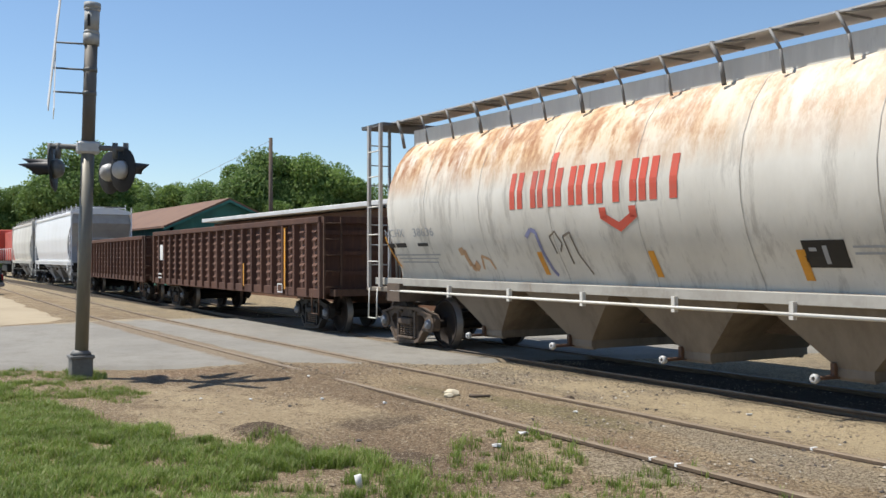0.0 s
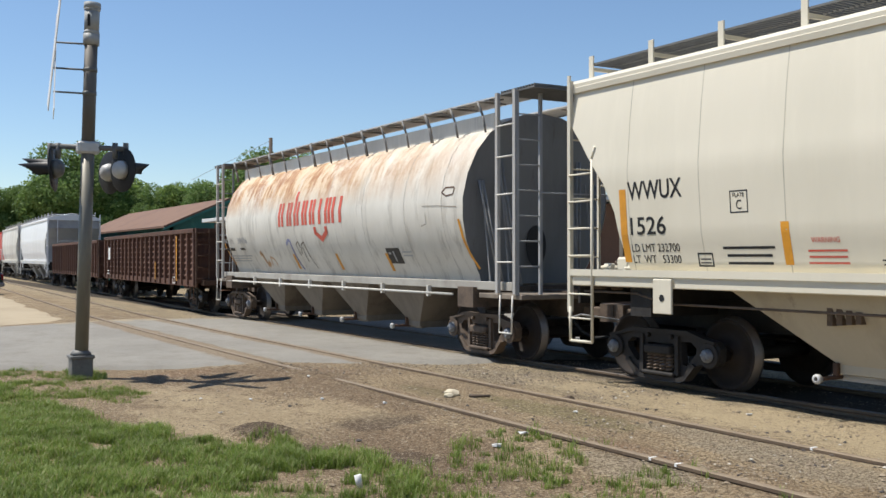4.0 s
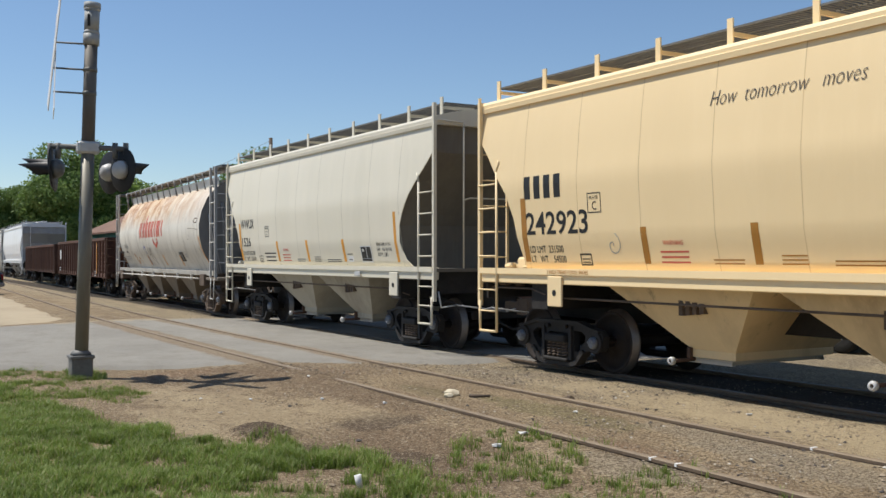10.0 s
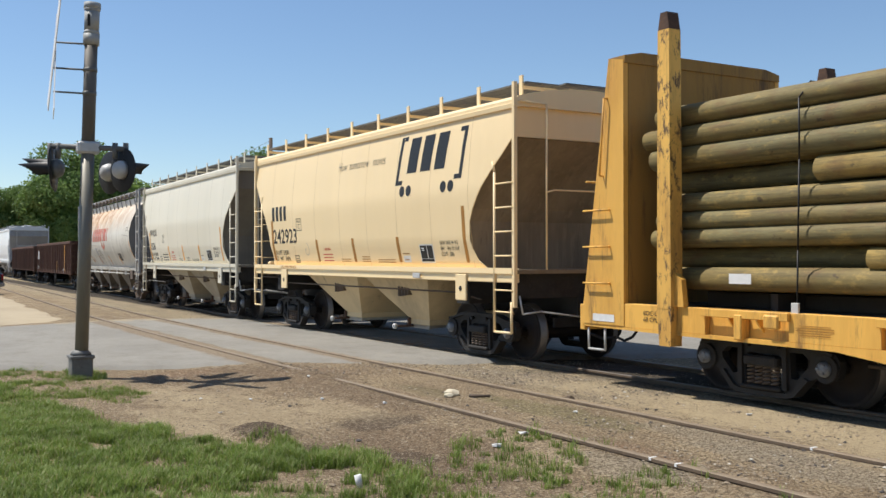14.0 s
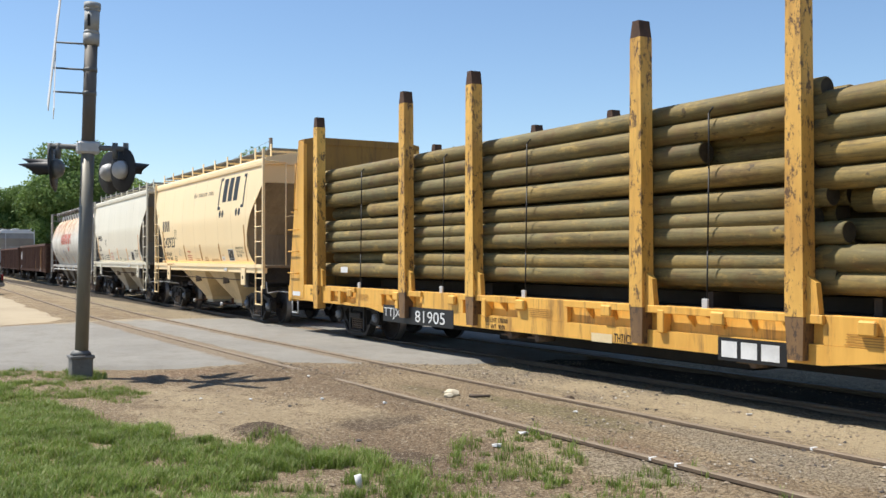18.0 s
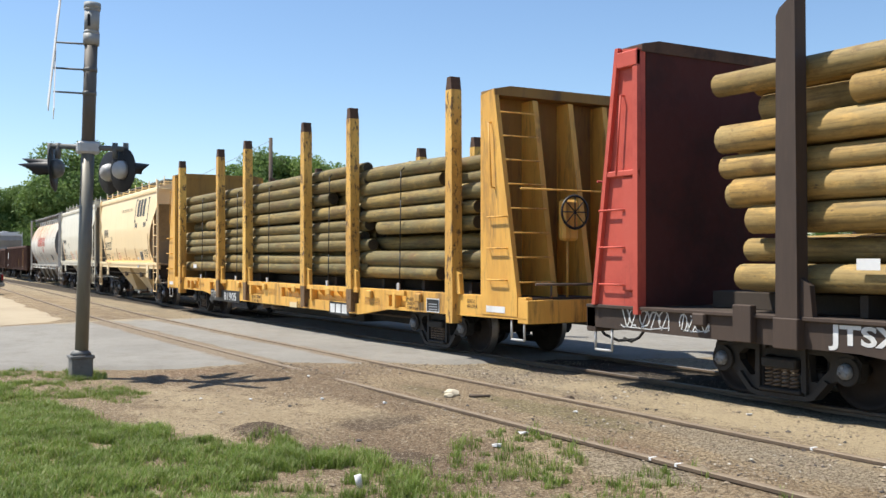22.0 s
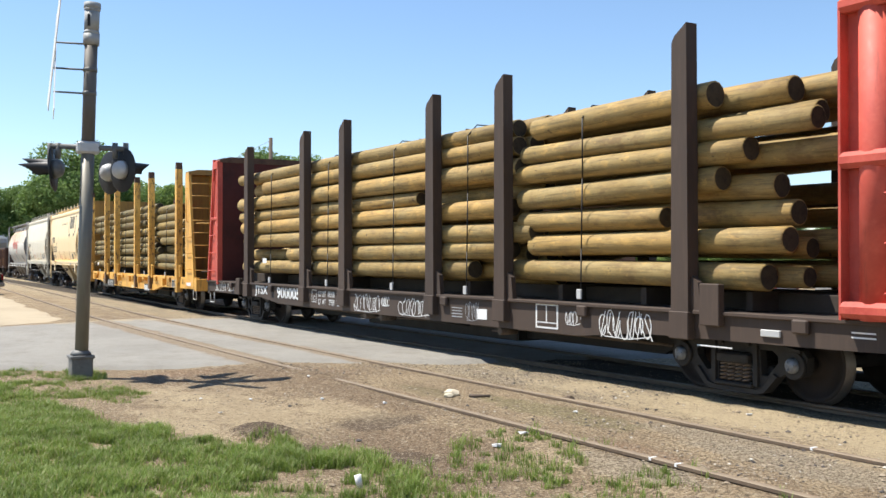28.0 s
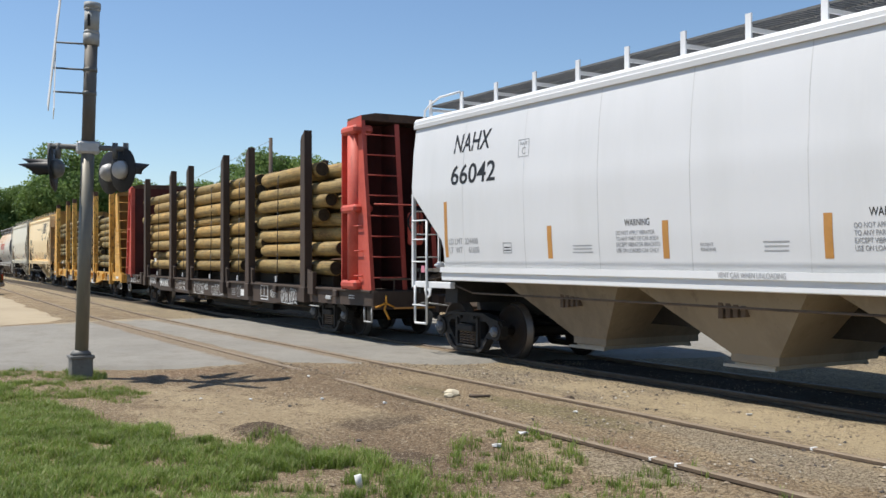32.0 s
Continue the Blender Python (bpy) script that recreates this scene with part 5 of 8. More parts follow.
def gondola(mid, half, f, r, label, height=2.58, ribs=20):
    car = new_car("gondola", mid, half, label)
    P = M["rust_side"]
    z0 = 0.92
    for s in (-1, 1):
        bm = bmesh.new()
        box(bm, f, r, min(s * 1.40, s * 1.43), max(s * 1.40, s * 1.43), z0, height)
        part("side_sheet", bm, P, car)
        bm = bmesh.new()
        box(bm, f - 0.03, r + 0.03, min(s * 1.36, s * 1.56), max(s * 1.36, s * 1.56), height - 0.12, height + 0.02, 0.015)
        part("top_chord", bm, P, car)
        bm = bmesh.new()
        box(bm, f, r, min(s * 1.38, s * 1.5), max(s * 1.38, s * 1.5), z0 - 0.12, z0 + 0.08, 0.01)
        part("side_sill", bm, P, car)
        for i in range(ribs + 1):
            x = f + (r - f) * i / ribs
            bm = bmesh.new()
            prism(bm, [(x - 0.09, s * 1.43), (x + 0.09, s * 1.43), (x + 0.055, s * 1.55), (x - 0.055, s * 1.55)], 2, z0 - 0.08, height - 0.1)
            part("side_post", bm, P, car)
            if i < ribs and s < 0:
                xm = x + (r - f) / ribs / 2
                for k in range(7):
                    part("louvre", LOUVRE, None, car, "", Matrix.Translation((xm, 0, z0 + 0.20 + k * 0.19)))
    for x, d in ((f, -1), (r, 1)):
        bm = bmesh.new()
        box(bm, min(x, x + d * 0.06), max(x, x + d * 0.06), -1.43, 1.43, z0, height - 0.1)
        for z in (1.3, 1.75, 2.2):
            box(bm, min(x, x + d * 0.14), max(x, x + d * 0.14), -1.43, 1.43, z, z + 0.1)
        box(bm, min(x, x + d * 0.16), max(x, x + d * 0.16), -1.5, 1.5, height - 0.12, height + 0.02)
        part("end_wall", bm, P, car)
        bm = bmesh.new()
        for y in (-1.5, -1.1):
            box(bm, x + d * 0.22 - 0.02, x + d * 0.22 + 0.02, y - 0.02, y + 0.02, 0.8, height)
        for k in range(5):
            rod(bm, (x + d * 0.22, -1.5, 1.05 + 0.35 * k), (x + d * 0.22, -1.1, 1.05 + 0.35 * k), 0.013, 6)
        pipe(bm, [(x - d * 0.1, -1.5, 0.9), (x - d * 0.1, -1.5, 0.45), (x - d * 0.5, -1.5, 0.45), (x - d * 0.5, -1.5, 0.9)], 0.015, 6)
        part("end_ladder", bm, M["rust"], car)
        bm = bmesh.new()
        box(bm, min(x, x + d * 0.35), max(x, x + d * 0.35), -1.3, 1.3, 0.85, 1.0)
        part("end_sill", bm, M["rust"], car)
        coupler(car, x + d * 0.3, d, M["truck_rust"])
    bm = bmesh.new()
    box(bm, f, r, -1.38, 1.38, z0 - 0.02, z0 + 0.04)
    box(bm, f, r, -0.25, 0.25, 0.66, z0)
    for x in (-half, half):
        box(bm, x - 0.22, x + 0.22, -1.4, 1.4, 0.74, z0)
    part("underframe", bm, M["rust"], car)
    truck(car, -half)
    truck(car, half)
    return car


gon2 = gondola(-27.8, 6.2, -7.75, 7.65, "rust-brown ribbed gondola with dented side posts, in the train")
gon1 = gondola(-45.4, 6.3, -8.0, 7.9, "rust-brown ribbed gondola further ahead in the train", 2.5, 22)


def log_mesh(length, r, seed, mat):
    rnd = random.Random(seed)
    n = 7
    ph, bend, taper = rnd.random() * 6, rnd.uniform(-0.03, 0.03), rnd.uniform(-0.012, 0.012)
    seg = 14
    bm = bmesh.new()
    rings = []
    for i in range(n):
        u = i / (n - 1)
        x = length * u
        k = r + taper * (u - 0.5)
        rings.append([(x, k * (1 + 0.03 * math.sin(3 * a + ph)) * math.cos(a) + bend * math.sin(math.pi * u), k * math.sin(a) + 0.6 * bend * math.sin(math.pi * u + ph)) for a in [2 * math.pi * j / seg for j in range(seg)]])
    last = [(length + 0.012, y * 0.88, z * 0.88) for _, y, z in rings[-1]]
    first = [(-0.012, y * 0.88, z * 0.88) for _, y, z in rings[0]]
    vs = loft(bm, [first] + rings + [last], True, True)
    bm.faces.ensure_lookup_table()
    bm.faces[-1].material_index = bm.faces[-2].material_index = 1
    return mesh_of("log", bm, [M[mat], M["log_end"]])


def peeled_log(name, a, b, c):
    m, nt, bs = tree_of(name)
    info = nt.nodes.new("ShaderNodeObjectInfo").outputs["Random"]
    n1, n2 = noise_node(nt, 1.3, 5, 0.6, (0.5, 2, 2), shift=True), noise_node(nt, 22, 6, 0.75, (0.06, 1, 1), shift=True)
    n3, n4 = noise_node(nt, 4.5, 3, 0.6, (1.0, 1.6, 1.6), shift=True), noise_node(nt, 2.2, 6, 0.7, (0.8, 1.5, 1.5), shift=True)
    col = mix_rgb(nt, info, a, b)
    col = mix_rgb(nt, ramp(nt, n1, 0.42, 0.62, 0, 0.85), col, c)
    col = mix_rgb(nt, ramp(nt, n4, 0.53, 0.66, 0, 0.75), col, (0.15, 0.085, 0.03))
    col = mix_rgb(nt, ramp(nt, n4, 0.36, 0.44, 0.5, 0), col, tuple(min(1, v * 1.45) for v in a))
    col = mix_rgb(nt, ramp(nt, n2, 0.48, 0.66, 0, 0.75), col, tuple(v * 0.4 for v in b))
    col = mix_rgb(nt, ramp(nt, n3, 0.68, 0.72, 0, 0.85), col, (0.06, 0.04, 0.02))
    n5 = noise_node(nt, 9, 7, 0.8, (0.45, 1, 1), shift=True)
    col = mix_rgb(nt, ramp(nt, n5, 0.54, 0.64, 0, 0.6), col, tuple(v * 0.45 for v in a))
    col = mix_rgb(nt, ramp(nt, n5, 0.35, 0.43, 0.5, 0), col, tuple(min(1, v * 1.35) for v in a))
    nt.links.new(col, bs.inputs["Base Color"])
    bs.inputs["Roughness"].default_value = 0.75
    bump(nt, bs, n5, 0.35, 0.012)
    return m


M["log_olive"] = peeled_log("treated_log", (0.288, 0.195, 0.0535), (0.138, 0.105, 0.0356), (0.163, 0.14, 0.0605))
M["log_gold"] = peeled_log("fresh_treated_log", (0.413, 0.252, 0.0703), (0.238, 0.163, 0.0513), (0.31, 0.229, 0.0909))
# cut ends coloured dark for the shade they stand in
M["log_end"] = surface("log_end", (0.06, 0.045, 0.026), (0.025, 0.02, 0.014), (0.11, 0.08, 0.045), rough=0.9, big=9, small=40, relief=0.3)
M["strap"] = M["black_paint"]


def log_load(mid, half, label, spans, seed, straps, mat, gaps=0.0):
    """Strapped logs in tiers. spans: start, end, jitter of the ends, tiers, pitch, height of the lowest log's underside, and how slim the logs are for their tier."""
    rnd = random.Random(seed)
    load = empty("log_bundle")
    tagged(load, label, "logs", "log loads")
    TRAIN.append((load, mid, half))
    tops = []
    for a, b, jit, nrow, pitch, base, *slim in spans:
        slim = slim[0] if slim else 1.0
        z = base
        for row in range(nrow):
            r = pitch / 2 * rnd.uniform(0.82, 1.12)
            cols = [-1.22, -0.90, 1.15] if 1 < row < nrow - 1 else [-1.20 + 0.32 * q for q in range(8)]
            for ci, y in enumerate(cols):
                a2, b2 = a + rnd.uniform(-jit, jit), b + rnd.uniform(-jit, jit)
                if ci == 0 and rnd.random() < 0.22:
                    b2 -= (b - a) * rnd.uniform(0.12, 0.4)
                elif ci == 0 and rnd.random() < 0.2:
                    a2 += (b - a) * rnd.uniform(0.1, 0.3)
                if ci == 0 and 1 < row < nrow - 1 and rnd.random() < gaps:
                    continue
                rr = r if ci == 0 else pitch / 2 * rnd.uniform(0.8, 1.05)
                me = log_mesh(b2 - a2, rr * slim, rnd.random(), mat)
                tilt = rnd.uniform(-0.22, 0.22) * (1 + 3 * max(0, jit - 0.4) / 0.2)
                part("log", me, None, load, "", pose(a2, y + rnd.uniform(-0.025, 0.025), z + rr + rnd.uniform(-0.012, 0.012), rnd.uniform(0, 360), tilt, 0))
            z += 2 * r * 0.985 + 0.004
        tops.append((a, b, z, base))
    for x in straps:
        a, b, zt, base = next(q for q in tops if q[0] - 1 <= x <= q[1] + 0.4)
        bm = bmesh.new()
        pipe(bm, [(x, -1.42, base - 0.2), (x + 0.01, -1.415, base + 0.5), (x + 0.03, -1.41, base + 1.5), (x + 0.02, -1.40, zt - 0.18), (x + 0.03, -1.22, zt + 0.015), (x + 0.03, 1.1, zt + 0.02)], 0.011, 5)
        part("strap", bm, M["strap"], load, "black steel strap")
        bm = bmesh.new()
        box(bm, x - 0.05, x + 0.05, -1.46, -1.43, base - 0.22, base - 0.08, 0.005)
        part("strap_buckle", bm, M["galvanised"], load)
    for x in [s[0] + k * (s[1] - s[0]) / 3 for s in spans for k in (0.4, 1.5, 2.6)]:
        bm = bmesh.new()
        box(bm, x - 0.05, x + 0.05, -1.15, 1.15, 1.05, spans[0][5] - 0.005)
        part("bearer", bm, M["deck_wood"], load, "timber bearer under the logs")
    return load


def recessed_sill(car, f, r, half, deck, bottom, P):
    """A side sill with open panels between its plates, braced by small gussets under the top flange."""
    bm = bmesh.new()
    box(bm, f + 0.02, r - 0.02, -1.42, -1.38, 0.74, deck)
    part("sill_web", bm, P, car)
    bm = bmesh.new()
    prism(bm, [(f + 0.02, 0.76), (r - 0.02, 0.76), (r - 0.02, 0.74), (half + 1.6, 0.72), (half - 1.3, 0.70), (half - 2.6, bottom), (-half + 2.6, bottom), (-half + 1.3, 0.70), (-half - 1.6, 0.72), (f + 0.02, 0.74)], 1, -1.50, -1.385)
    part("side_sill", bm, P, car)
    solid = ((f + 0.02, -7.9), (-6.65, -5.5), (-3.9, -2.5), (-0.9, 0.35), (4.75, 6.1), (6.8, r - 0.02))
    for a, b in solid:
        bm = bmesh.new()
        box(bm, a, b, -1.498, -1.42, 0.76, deck - 0.002, 0.004)
        part("sill_panel", bm, P, car)
    for (_, a), (b, _) in zip(solid, solid[1:]):
        bm = bmesh.new()
        box(bm, a - 0.03, b + 0.03, -1.55, -1.50, deck - 0.095, deck, 0.006)
        part("sill_flange", bm, P, car)
        n = max(1, round((b - a) / 0.55))
        for i in range(1, n + 1):
            x = a + (b - a) * i / (n + 1)
            bm = bmesh.new()
            prism(bm, [(-1.42, deck - 0.095), (-1.54, deck - 0.095), (-1.54, deck - 0.115), (-1.42, deck - 0.25)], 0, x - 0.012, x + 0.012)
            part("sill_gusset", bm, P, car)
        bm = bmesh.new()
        x = a + (b - a) * 0.45
        box(bm, x - 0.06, x + 0.06, -1.56, -1.42, 0.74, deck - 0.05, 0.01)
        part("sill_post", bm, P, car)


def flatcar(name, mid, half, f, r, paint, label, stakes, stake_top, deck, slanted, sill_bottom=0.55):
    car = new_car(name, mid, half, label)
    P = M[paint]
    bm = bmesh.new()
    box(bm, f + 0.05, r - 0.05, -1.38, 1.38, deck - 0.09, deck - 0.01)
    part("deck", bm, M["deck_wood"], car, "weathered plank deck")
    # added block that fills the gap under the logs to stop see-through
    bm = bmesh.new()
    box(bm, f + 1.6, r - 1.7, -0.7, 0.7, deck - 0.01, deck + (0.21 if slanted else 0.17), 0.01)
    part("deck_riser", bm, M["deck_wood"], car)
    for s in (-1, 1):
        bm = bmesh.new()
        y0, y1 = sorted((s * 1.38, s * 1.50))
        out = [(f + 0.02, deck), (r - 0.02, deck), (r - 0.02, 0.74), (half + 1.6, 0.72), (half - 1.3, 0.70), (half - 2.6, sill_bottom), (-half + 2.6, sill_bottom), (-half + 1.3, 0.70), (-half - 1.6, 0.72), (f + 0.02, 0.74)]
        prism(bm, out, 1, y0, y1)
        if slanted or s > 0:
            part("side_sill", bm, P, car)
        else:
            bm.free()
            recessed_sill(car, f, r, half, deck, sill_bottom, P)
        if slanted or s > 0:
            bm = bmesh.new()
            y2 = s * 1.50
            box(bm, f + 0.05, r - 0.05, min(y2, y2 + s * 0.05), max(y2, y2 + s * 0.05), deck - 0.045, deck, 0.006)
            part("sill_flange", bm, P, car)
        for x in stakes:
            bm = bmesh.new()
            w = 0.15 if slanted else 0.125
            ya, yb = sorted((s * 1.40, s * 1.60))
            if slanted:
                prism(bm, [(x - w, deck - 0.30), (x + w, deck - 0.30), (x + w * 0.85, stake_top), (x - w * 0.55, stake_top - 0.14), (x - w * 0.85, stake_top - 0.22)], 1, ya + 0.01, yb - 0.01)
                part("stake", bm, P, car)
            else:
                tall = stake_top if s < 0 else stake_top - 0.42
                prism(bm, [(x - w, deck - 0.03), (x + w, deck - 0.03), (x + w * 0.8, tall - 0.22), (x - w * 0.8, tall - 0.22)], 1, ya, yb)
                part("stake", bm, M["yellow_chipped"], car)
                bm = bmesh.new()
                prism(bm, [(x - w * 0.7, deck - 0.50), (x + w * 0.9, deck - 0.50), (x + w, deck - 0.03), (x - w, deck - 0.03)], 1, ya + 0.004, yb - 0.004)
                if x in (stakes[0], stakes[-1]):
                    part("stake_foot", bm, M["yellow_chipped"], car)
                else:
                    part("stake_foot", bm, M["stake_foot_worn"], car, "worn brown stake foot")
                bm = bmesh.new()
                prism(bm, [(x - w * 0.8, tall - 0.22), (x + w * 0.8, tall - 0.22), (x + w * 0.5, tall), (x - w * 0.45, tall)], 1, ya + 0.005, yb - 0.005)
                part("stake_tip", bm, M["rust"], car, "bare rusted stake tip")
            bm = bmesh.new()
            prism(bm, [(x + w, deck), (x + w + 0.16, deck), (x + w + 0.12, deck + 0.34), (x + w, deck + 0.42)], 1, ya + 0.06, yb - 0.06)
            if slanted:
                box(bm, x - w - 0.02, x + w + 0.02, ya - 0.015, yb - 0.08, deck - 0.36, deck - 0.02, 0.01)
            part("stake_pocket", bm, P, car)
        for x in (-9.3, -6.28, 2.15, 5.98, 9.75) if slanted else [f + 3.4 + (r - f - 6.8) * i / 7 for i in range(8)]:
            bm = bmesh.new()
            box(bm, x - 0.11, x + 0.11, min(s * 1.5, s * 1.57), max(s * 1.5, s * 1.57), deck - 0.19, deck - 0.03, 0.02)
            part("strap_anchor", bm, P, car)
    # sill and cushion box drawn extra deep to block lit ground beyond
    bm = bmesh.new()
    prism(bm, [(f + 0.1, 0.62), (-half - 1.5, 0.62), (-half + 1.5, 0.60), (-half + 2.1, 0.30), (half - 2.1, 0.30), (half - 1.5, 0.60), (half + 1.5, 0.62), (r - 0.1, 0.62), (r - 0.1, deck - 0.09), (f + 0.1, deck - 0.09)], 1, -0.3, 0.3)
    part("centre_sill", bm, M["truck_iron"], car)
    for i in range(14):
        bm = bmesh.new()
        x = f + 0.8 + (r - f - 1.6) * i / 13
        box(bm, x - 0.05, x + 0.05, -1.38, 1.38, deck - 0.28, deck - 0.09)
        part("cross_bearer", bm, M["truck_iron"], car)
    bm = bmesh.new()
    box(bm, -2.9, 2.9, -0.5, 0.5, 0.25, 0.66, 0.02)
    part("cushion_box", bm, M["truck_iron"], car)
    bm = bmesh.new()
    rod(bm, (0.6, -0.9, 0.62), (1.9, -0.9, 0.62), 0.16, 14)
    part("air_reservoir", bm, M["truck_iron"], car)
    bm = bmesh.new()
    pipe(bm, [(-half + 1.2, -0.8, 0.5), (-1.0, -0.8, 0.46), (0.4, -0.85, 0.5), (half - 1.4, -0.8, 0.5)], 0.022, 6)
    part("brake_rod", bm, M["truck_rust"], car)
    for x in (-1.35, -0.62, 3.6):
        bm = bmesh.new()
        box(bm, x - 0.10, x + 0.02, -1.36, -1.24, sill_bottom - 0.06, sill_bottom + 0.2, 0.01)
        box(bm, x - 0.16, x + 0.06, -1.40, -1.20, sill_bottom - 0.09, sill_bottom - 0.06, 0.008)
        rod(bm, (x + 0.12, -1.42, sill_bottom - 0.07), (x + 0.12, -1.1, sill_bottom - 0.07), 0.06, 12)
        rod(bm, (x + 0.1, -1.3, sill_bottom + 0.2), (x + 0.12, -1.3, sill_bottom - 0.07), 0.02, 6)
        part("winch_bracket", bm, M["truck_rust"], car, "rusty bracket with a strap winch under the sill")
    truck(car, -half)
    truck(car, half)
    return car


M["deck_wood"] = surface("deck_wood", (0.06, 0.045, 0.033), rough=0.9, big=2, small=12, relief=0.4)


def bulkhead(car, inner, outer_top, outer_bottom, end, d, top, deck, paint, inner_tone, ladder_paint, dark_top, columns):
    """The upright end frame of a flatcar: a wall, tapered side plates, gussets and a ladder. d: +1 at the rear."""
    P = M[paint]
    x = inner
    # wall takes a darker copy of the paint, its shade in the colour
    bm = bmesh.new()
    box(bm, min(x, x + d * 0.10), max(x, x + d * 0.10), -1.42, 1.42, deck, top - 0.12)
    part("bulkhead_wall", bm, M[inner_tone], car)
    for s in (-1, 1):
        bm = bmesh.new()
        y0, y1 = sorted((s * 1.43, s * 1.51))
        foot = deck if dark_top else deck - 0.28
        prism(bm, [(x, foot), (outer_bottom, foot), (outer_bottom, deck + 0.05), (outer_top, top - 0.06), (x, top - 0.12)], 1, y0, y1)
        part("side_plate", bm, P, car)
    if dark_top and not columns:
        # edge flanges and a stepped stiffener on the near side plate
        for q in ([(x, deck - 0.1), (x + d * 0.09, deck - 0.1), (x + d * 0.09, top - 0.12), (x, top - 0.12)],
                  [(outer_bottom - d * 0.07, deck), (outer_bottom, deck), (outer_top, top - 0.06), (outer_top - d * 0.07, top - 0.06)]):
            bm = bmesh.new()
            prism(bm, q, 1, -1.575, -1.512)
            part("plate_flange", bm, P, car)
        for z0, z1, w0, out in ((deck + 1.72, deck + 1.80, 0.62, 0.06), (top - 0.34, top - 0.13, 0.40, 0.075)):
            bm = bmesh.new()
            box(bm, min(x, x + d * w0), max(x, x + d * w0), -1.51 - out, -1.512, z0, z1, 0.012)
            part("stiffener", bm, P, car)
        bm = bmesh.new()
        box(bm, min(x + d * 0.10, x + d * 0.34), max(x + d * 0.10, x + d * 0.34), -1.55, -1.512, deck + 0.2, deck + 1.7, 0.02)
        part("stiffener", bm, P, car)
    for y in (-0.72, 0.0, 0.72):
        bm = bmesh.new()
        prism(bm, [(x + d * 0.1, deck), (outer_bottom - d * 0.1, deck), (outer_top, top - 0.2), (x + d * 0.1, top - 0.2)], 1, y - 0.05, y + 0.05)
        # red gussets use the shaded copy as well
        part("gusset", bm, M[inner_tone] if dark_top else P, car)
        bm = bmesh.new()
        prism(bm, [(outer_bottom - d * 0.10, deck), (outer_bottom - d * 0.085, deck), (outer_top + d * 0.015, top - 0.2), (outer_top, top - 0.2)], 1, y - 0.05, y + 0.05)
        part("gusset_flange", bm, P, car)
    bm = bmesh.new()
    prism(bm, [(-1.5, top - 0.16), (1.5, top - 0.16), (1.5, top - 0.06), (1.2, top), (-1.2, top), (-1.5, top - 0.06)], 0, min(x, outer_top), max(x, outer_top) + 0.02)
    part("top_cap", bm, M["rust"] if dark_top else M["yellow_shade_grime"], car)
    bm = bmesh.new()
    for k in range(8):
        z = deck + 0.25 + k * (top - deck - 0.5) / 7.5
        u = (z - deck) / (top - deck)
        xo = outer_bottom + (outer_top - outer_bottom) * u + d * 0.03
        rod(bm, (xo, -1.45, z), (xo, -0.78, z), 0.014, 6)
    pipe(bm, [(outer_bottom + d * 0.02, -1.45, deck + 1.7), (outer_bottom - d * 0.02, 1.45, deck + 1.7)], 0.016, 6)
    part("end_ladder", bm, P, car)
    for z in (deck + 0.28, deck + 0.78, deck + 1.28):
        bm = bmesh.new()
        rungs(bm, x + d * 0.28, x + d * 0.78, -1.51, (z,), 0.013, 0.06)
        part("grab_iron", bm, P, car)
    bm = bmesh.new()
    pipe(bm, [(x + d * 0.42, -1.51, deck + 1.75), (x + d * 0.42, -1.57, deck + 1.75), (x + d * 0.33, -1.57, deck + 2.8), (x + d * 0.33, -1.51, deck + 2.8)], 0.013, 6)
    part("grab_iron", bm, P, car)
    bm = bmesh.new()
    pipe(bm, [(end - d * 0.5, -1.46, deck - 0.34), (end - d * 0.5, -1.46, 0.42), (end - d * 0.15, -1.46, 0.42), (end - d * 0.15, -1.46, deck - 0.34)], 0.018, 6)
    part("step", bm, M["galvanised"], car)
    bm = bmesh.new()
    box(bm, min(outer_bottom, end), max(outer_bottom, end), -1.5, 1.5, deck - 0.38, deck - 0.02, 0.01)
    box(bm, min(end, end + d * 0.3), max(end, end + d * 0.3), -0.22, 0.22, 0.6, 0.95, 0.02)
    part("end_sill", bm, M[ladder_paint], car)
    coupler(car, end + d * 0.1, d, M["truck_rust"])
    if columns:
        for s in (-1,):
            bm = bmesh.new()
            xc = x + d * 0.36
            rod(bm, (xc, s * 1.44, deck), (xc, s * 1.44, top - 0.25), 0.20, 20)
            part("corner_column", bm, P, car)
            for z in (deck + 0.02, deck + 1.55, top - 0.42):
                bm = bmesh.new()
                box(bm, xc - 0.36, xc + 0.36, s * 1.44 - 0.23, s * 1.44 + 0.2, z, z + 0.17, 0.05)
                part("column_collar", bm, P, car)
            for e in (-1,):
                bm = bmesh.new()
                box(bm, xc + e * 0.33 - 0.015, xc + e * 0.33 + 0.015, -1.64, -1.44, deck, top - 0.3)
                part("column_web", bm, P, car)
    bm = bmesh.new()
    rod(bm, (end - d * 0.08, -1.30, deck + 0.22), (end - d * 0.08, 1.30, deck + 0.20), 0.022, 8)
    for y in (-1.0, 1.0):
        rod(bm, (end - d * 0.08, y, deck + 0.21), (end - d * 0.10, y, deck - 0.05), 0.016, 6)
    part("crossover_rail", bm, M["truck_rust"], car)
    bm = bmesh.new()
    hx, hy, hz = outer_bottom - d * 0.05, -0.52, deck + 1.35
    turned(bm, [(0.25, -0.014), (0.28, 0.0), (0.25, 0.014), (0.235, 0.0)], (hx + d * 0.22, hy, hz), 0, 28, closed=True)
    for k in range(8):
        a = math.pi * k / 4
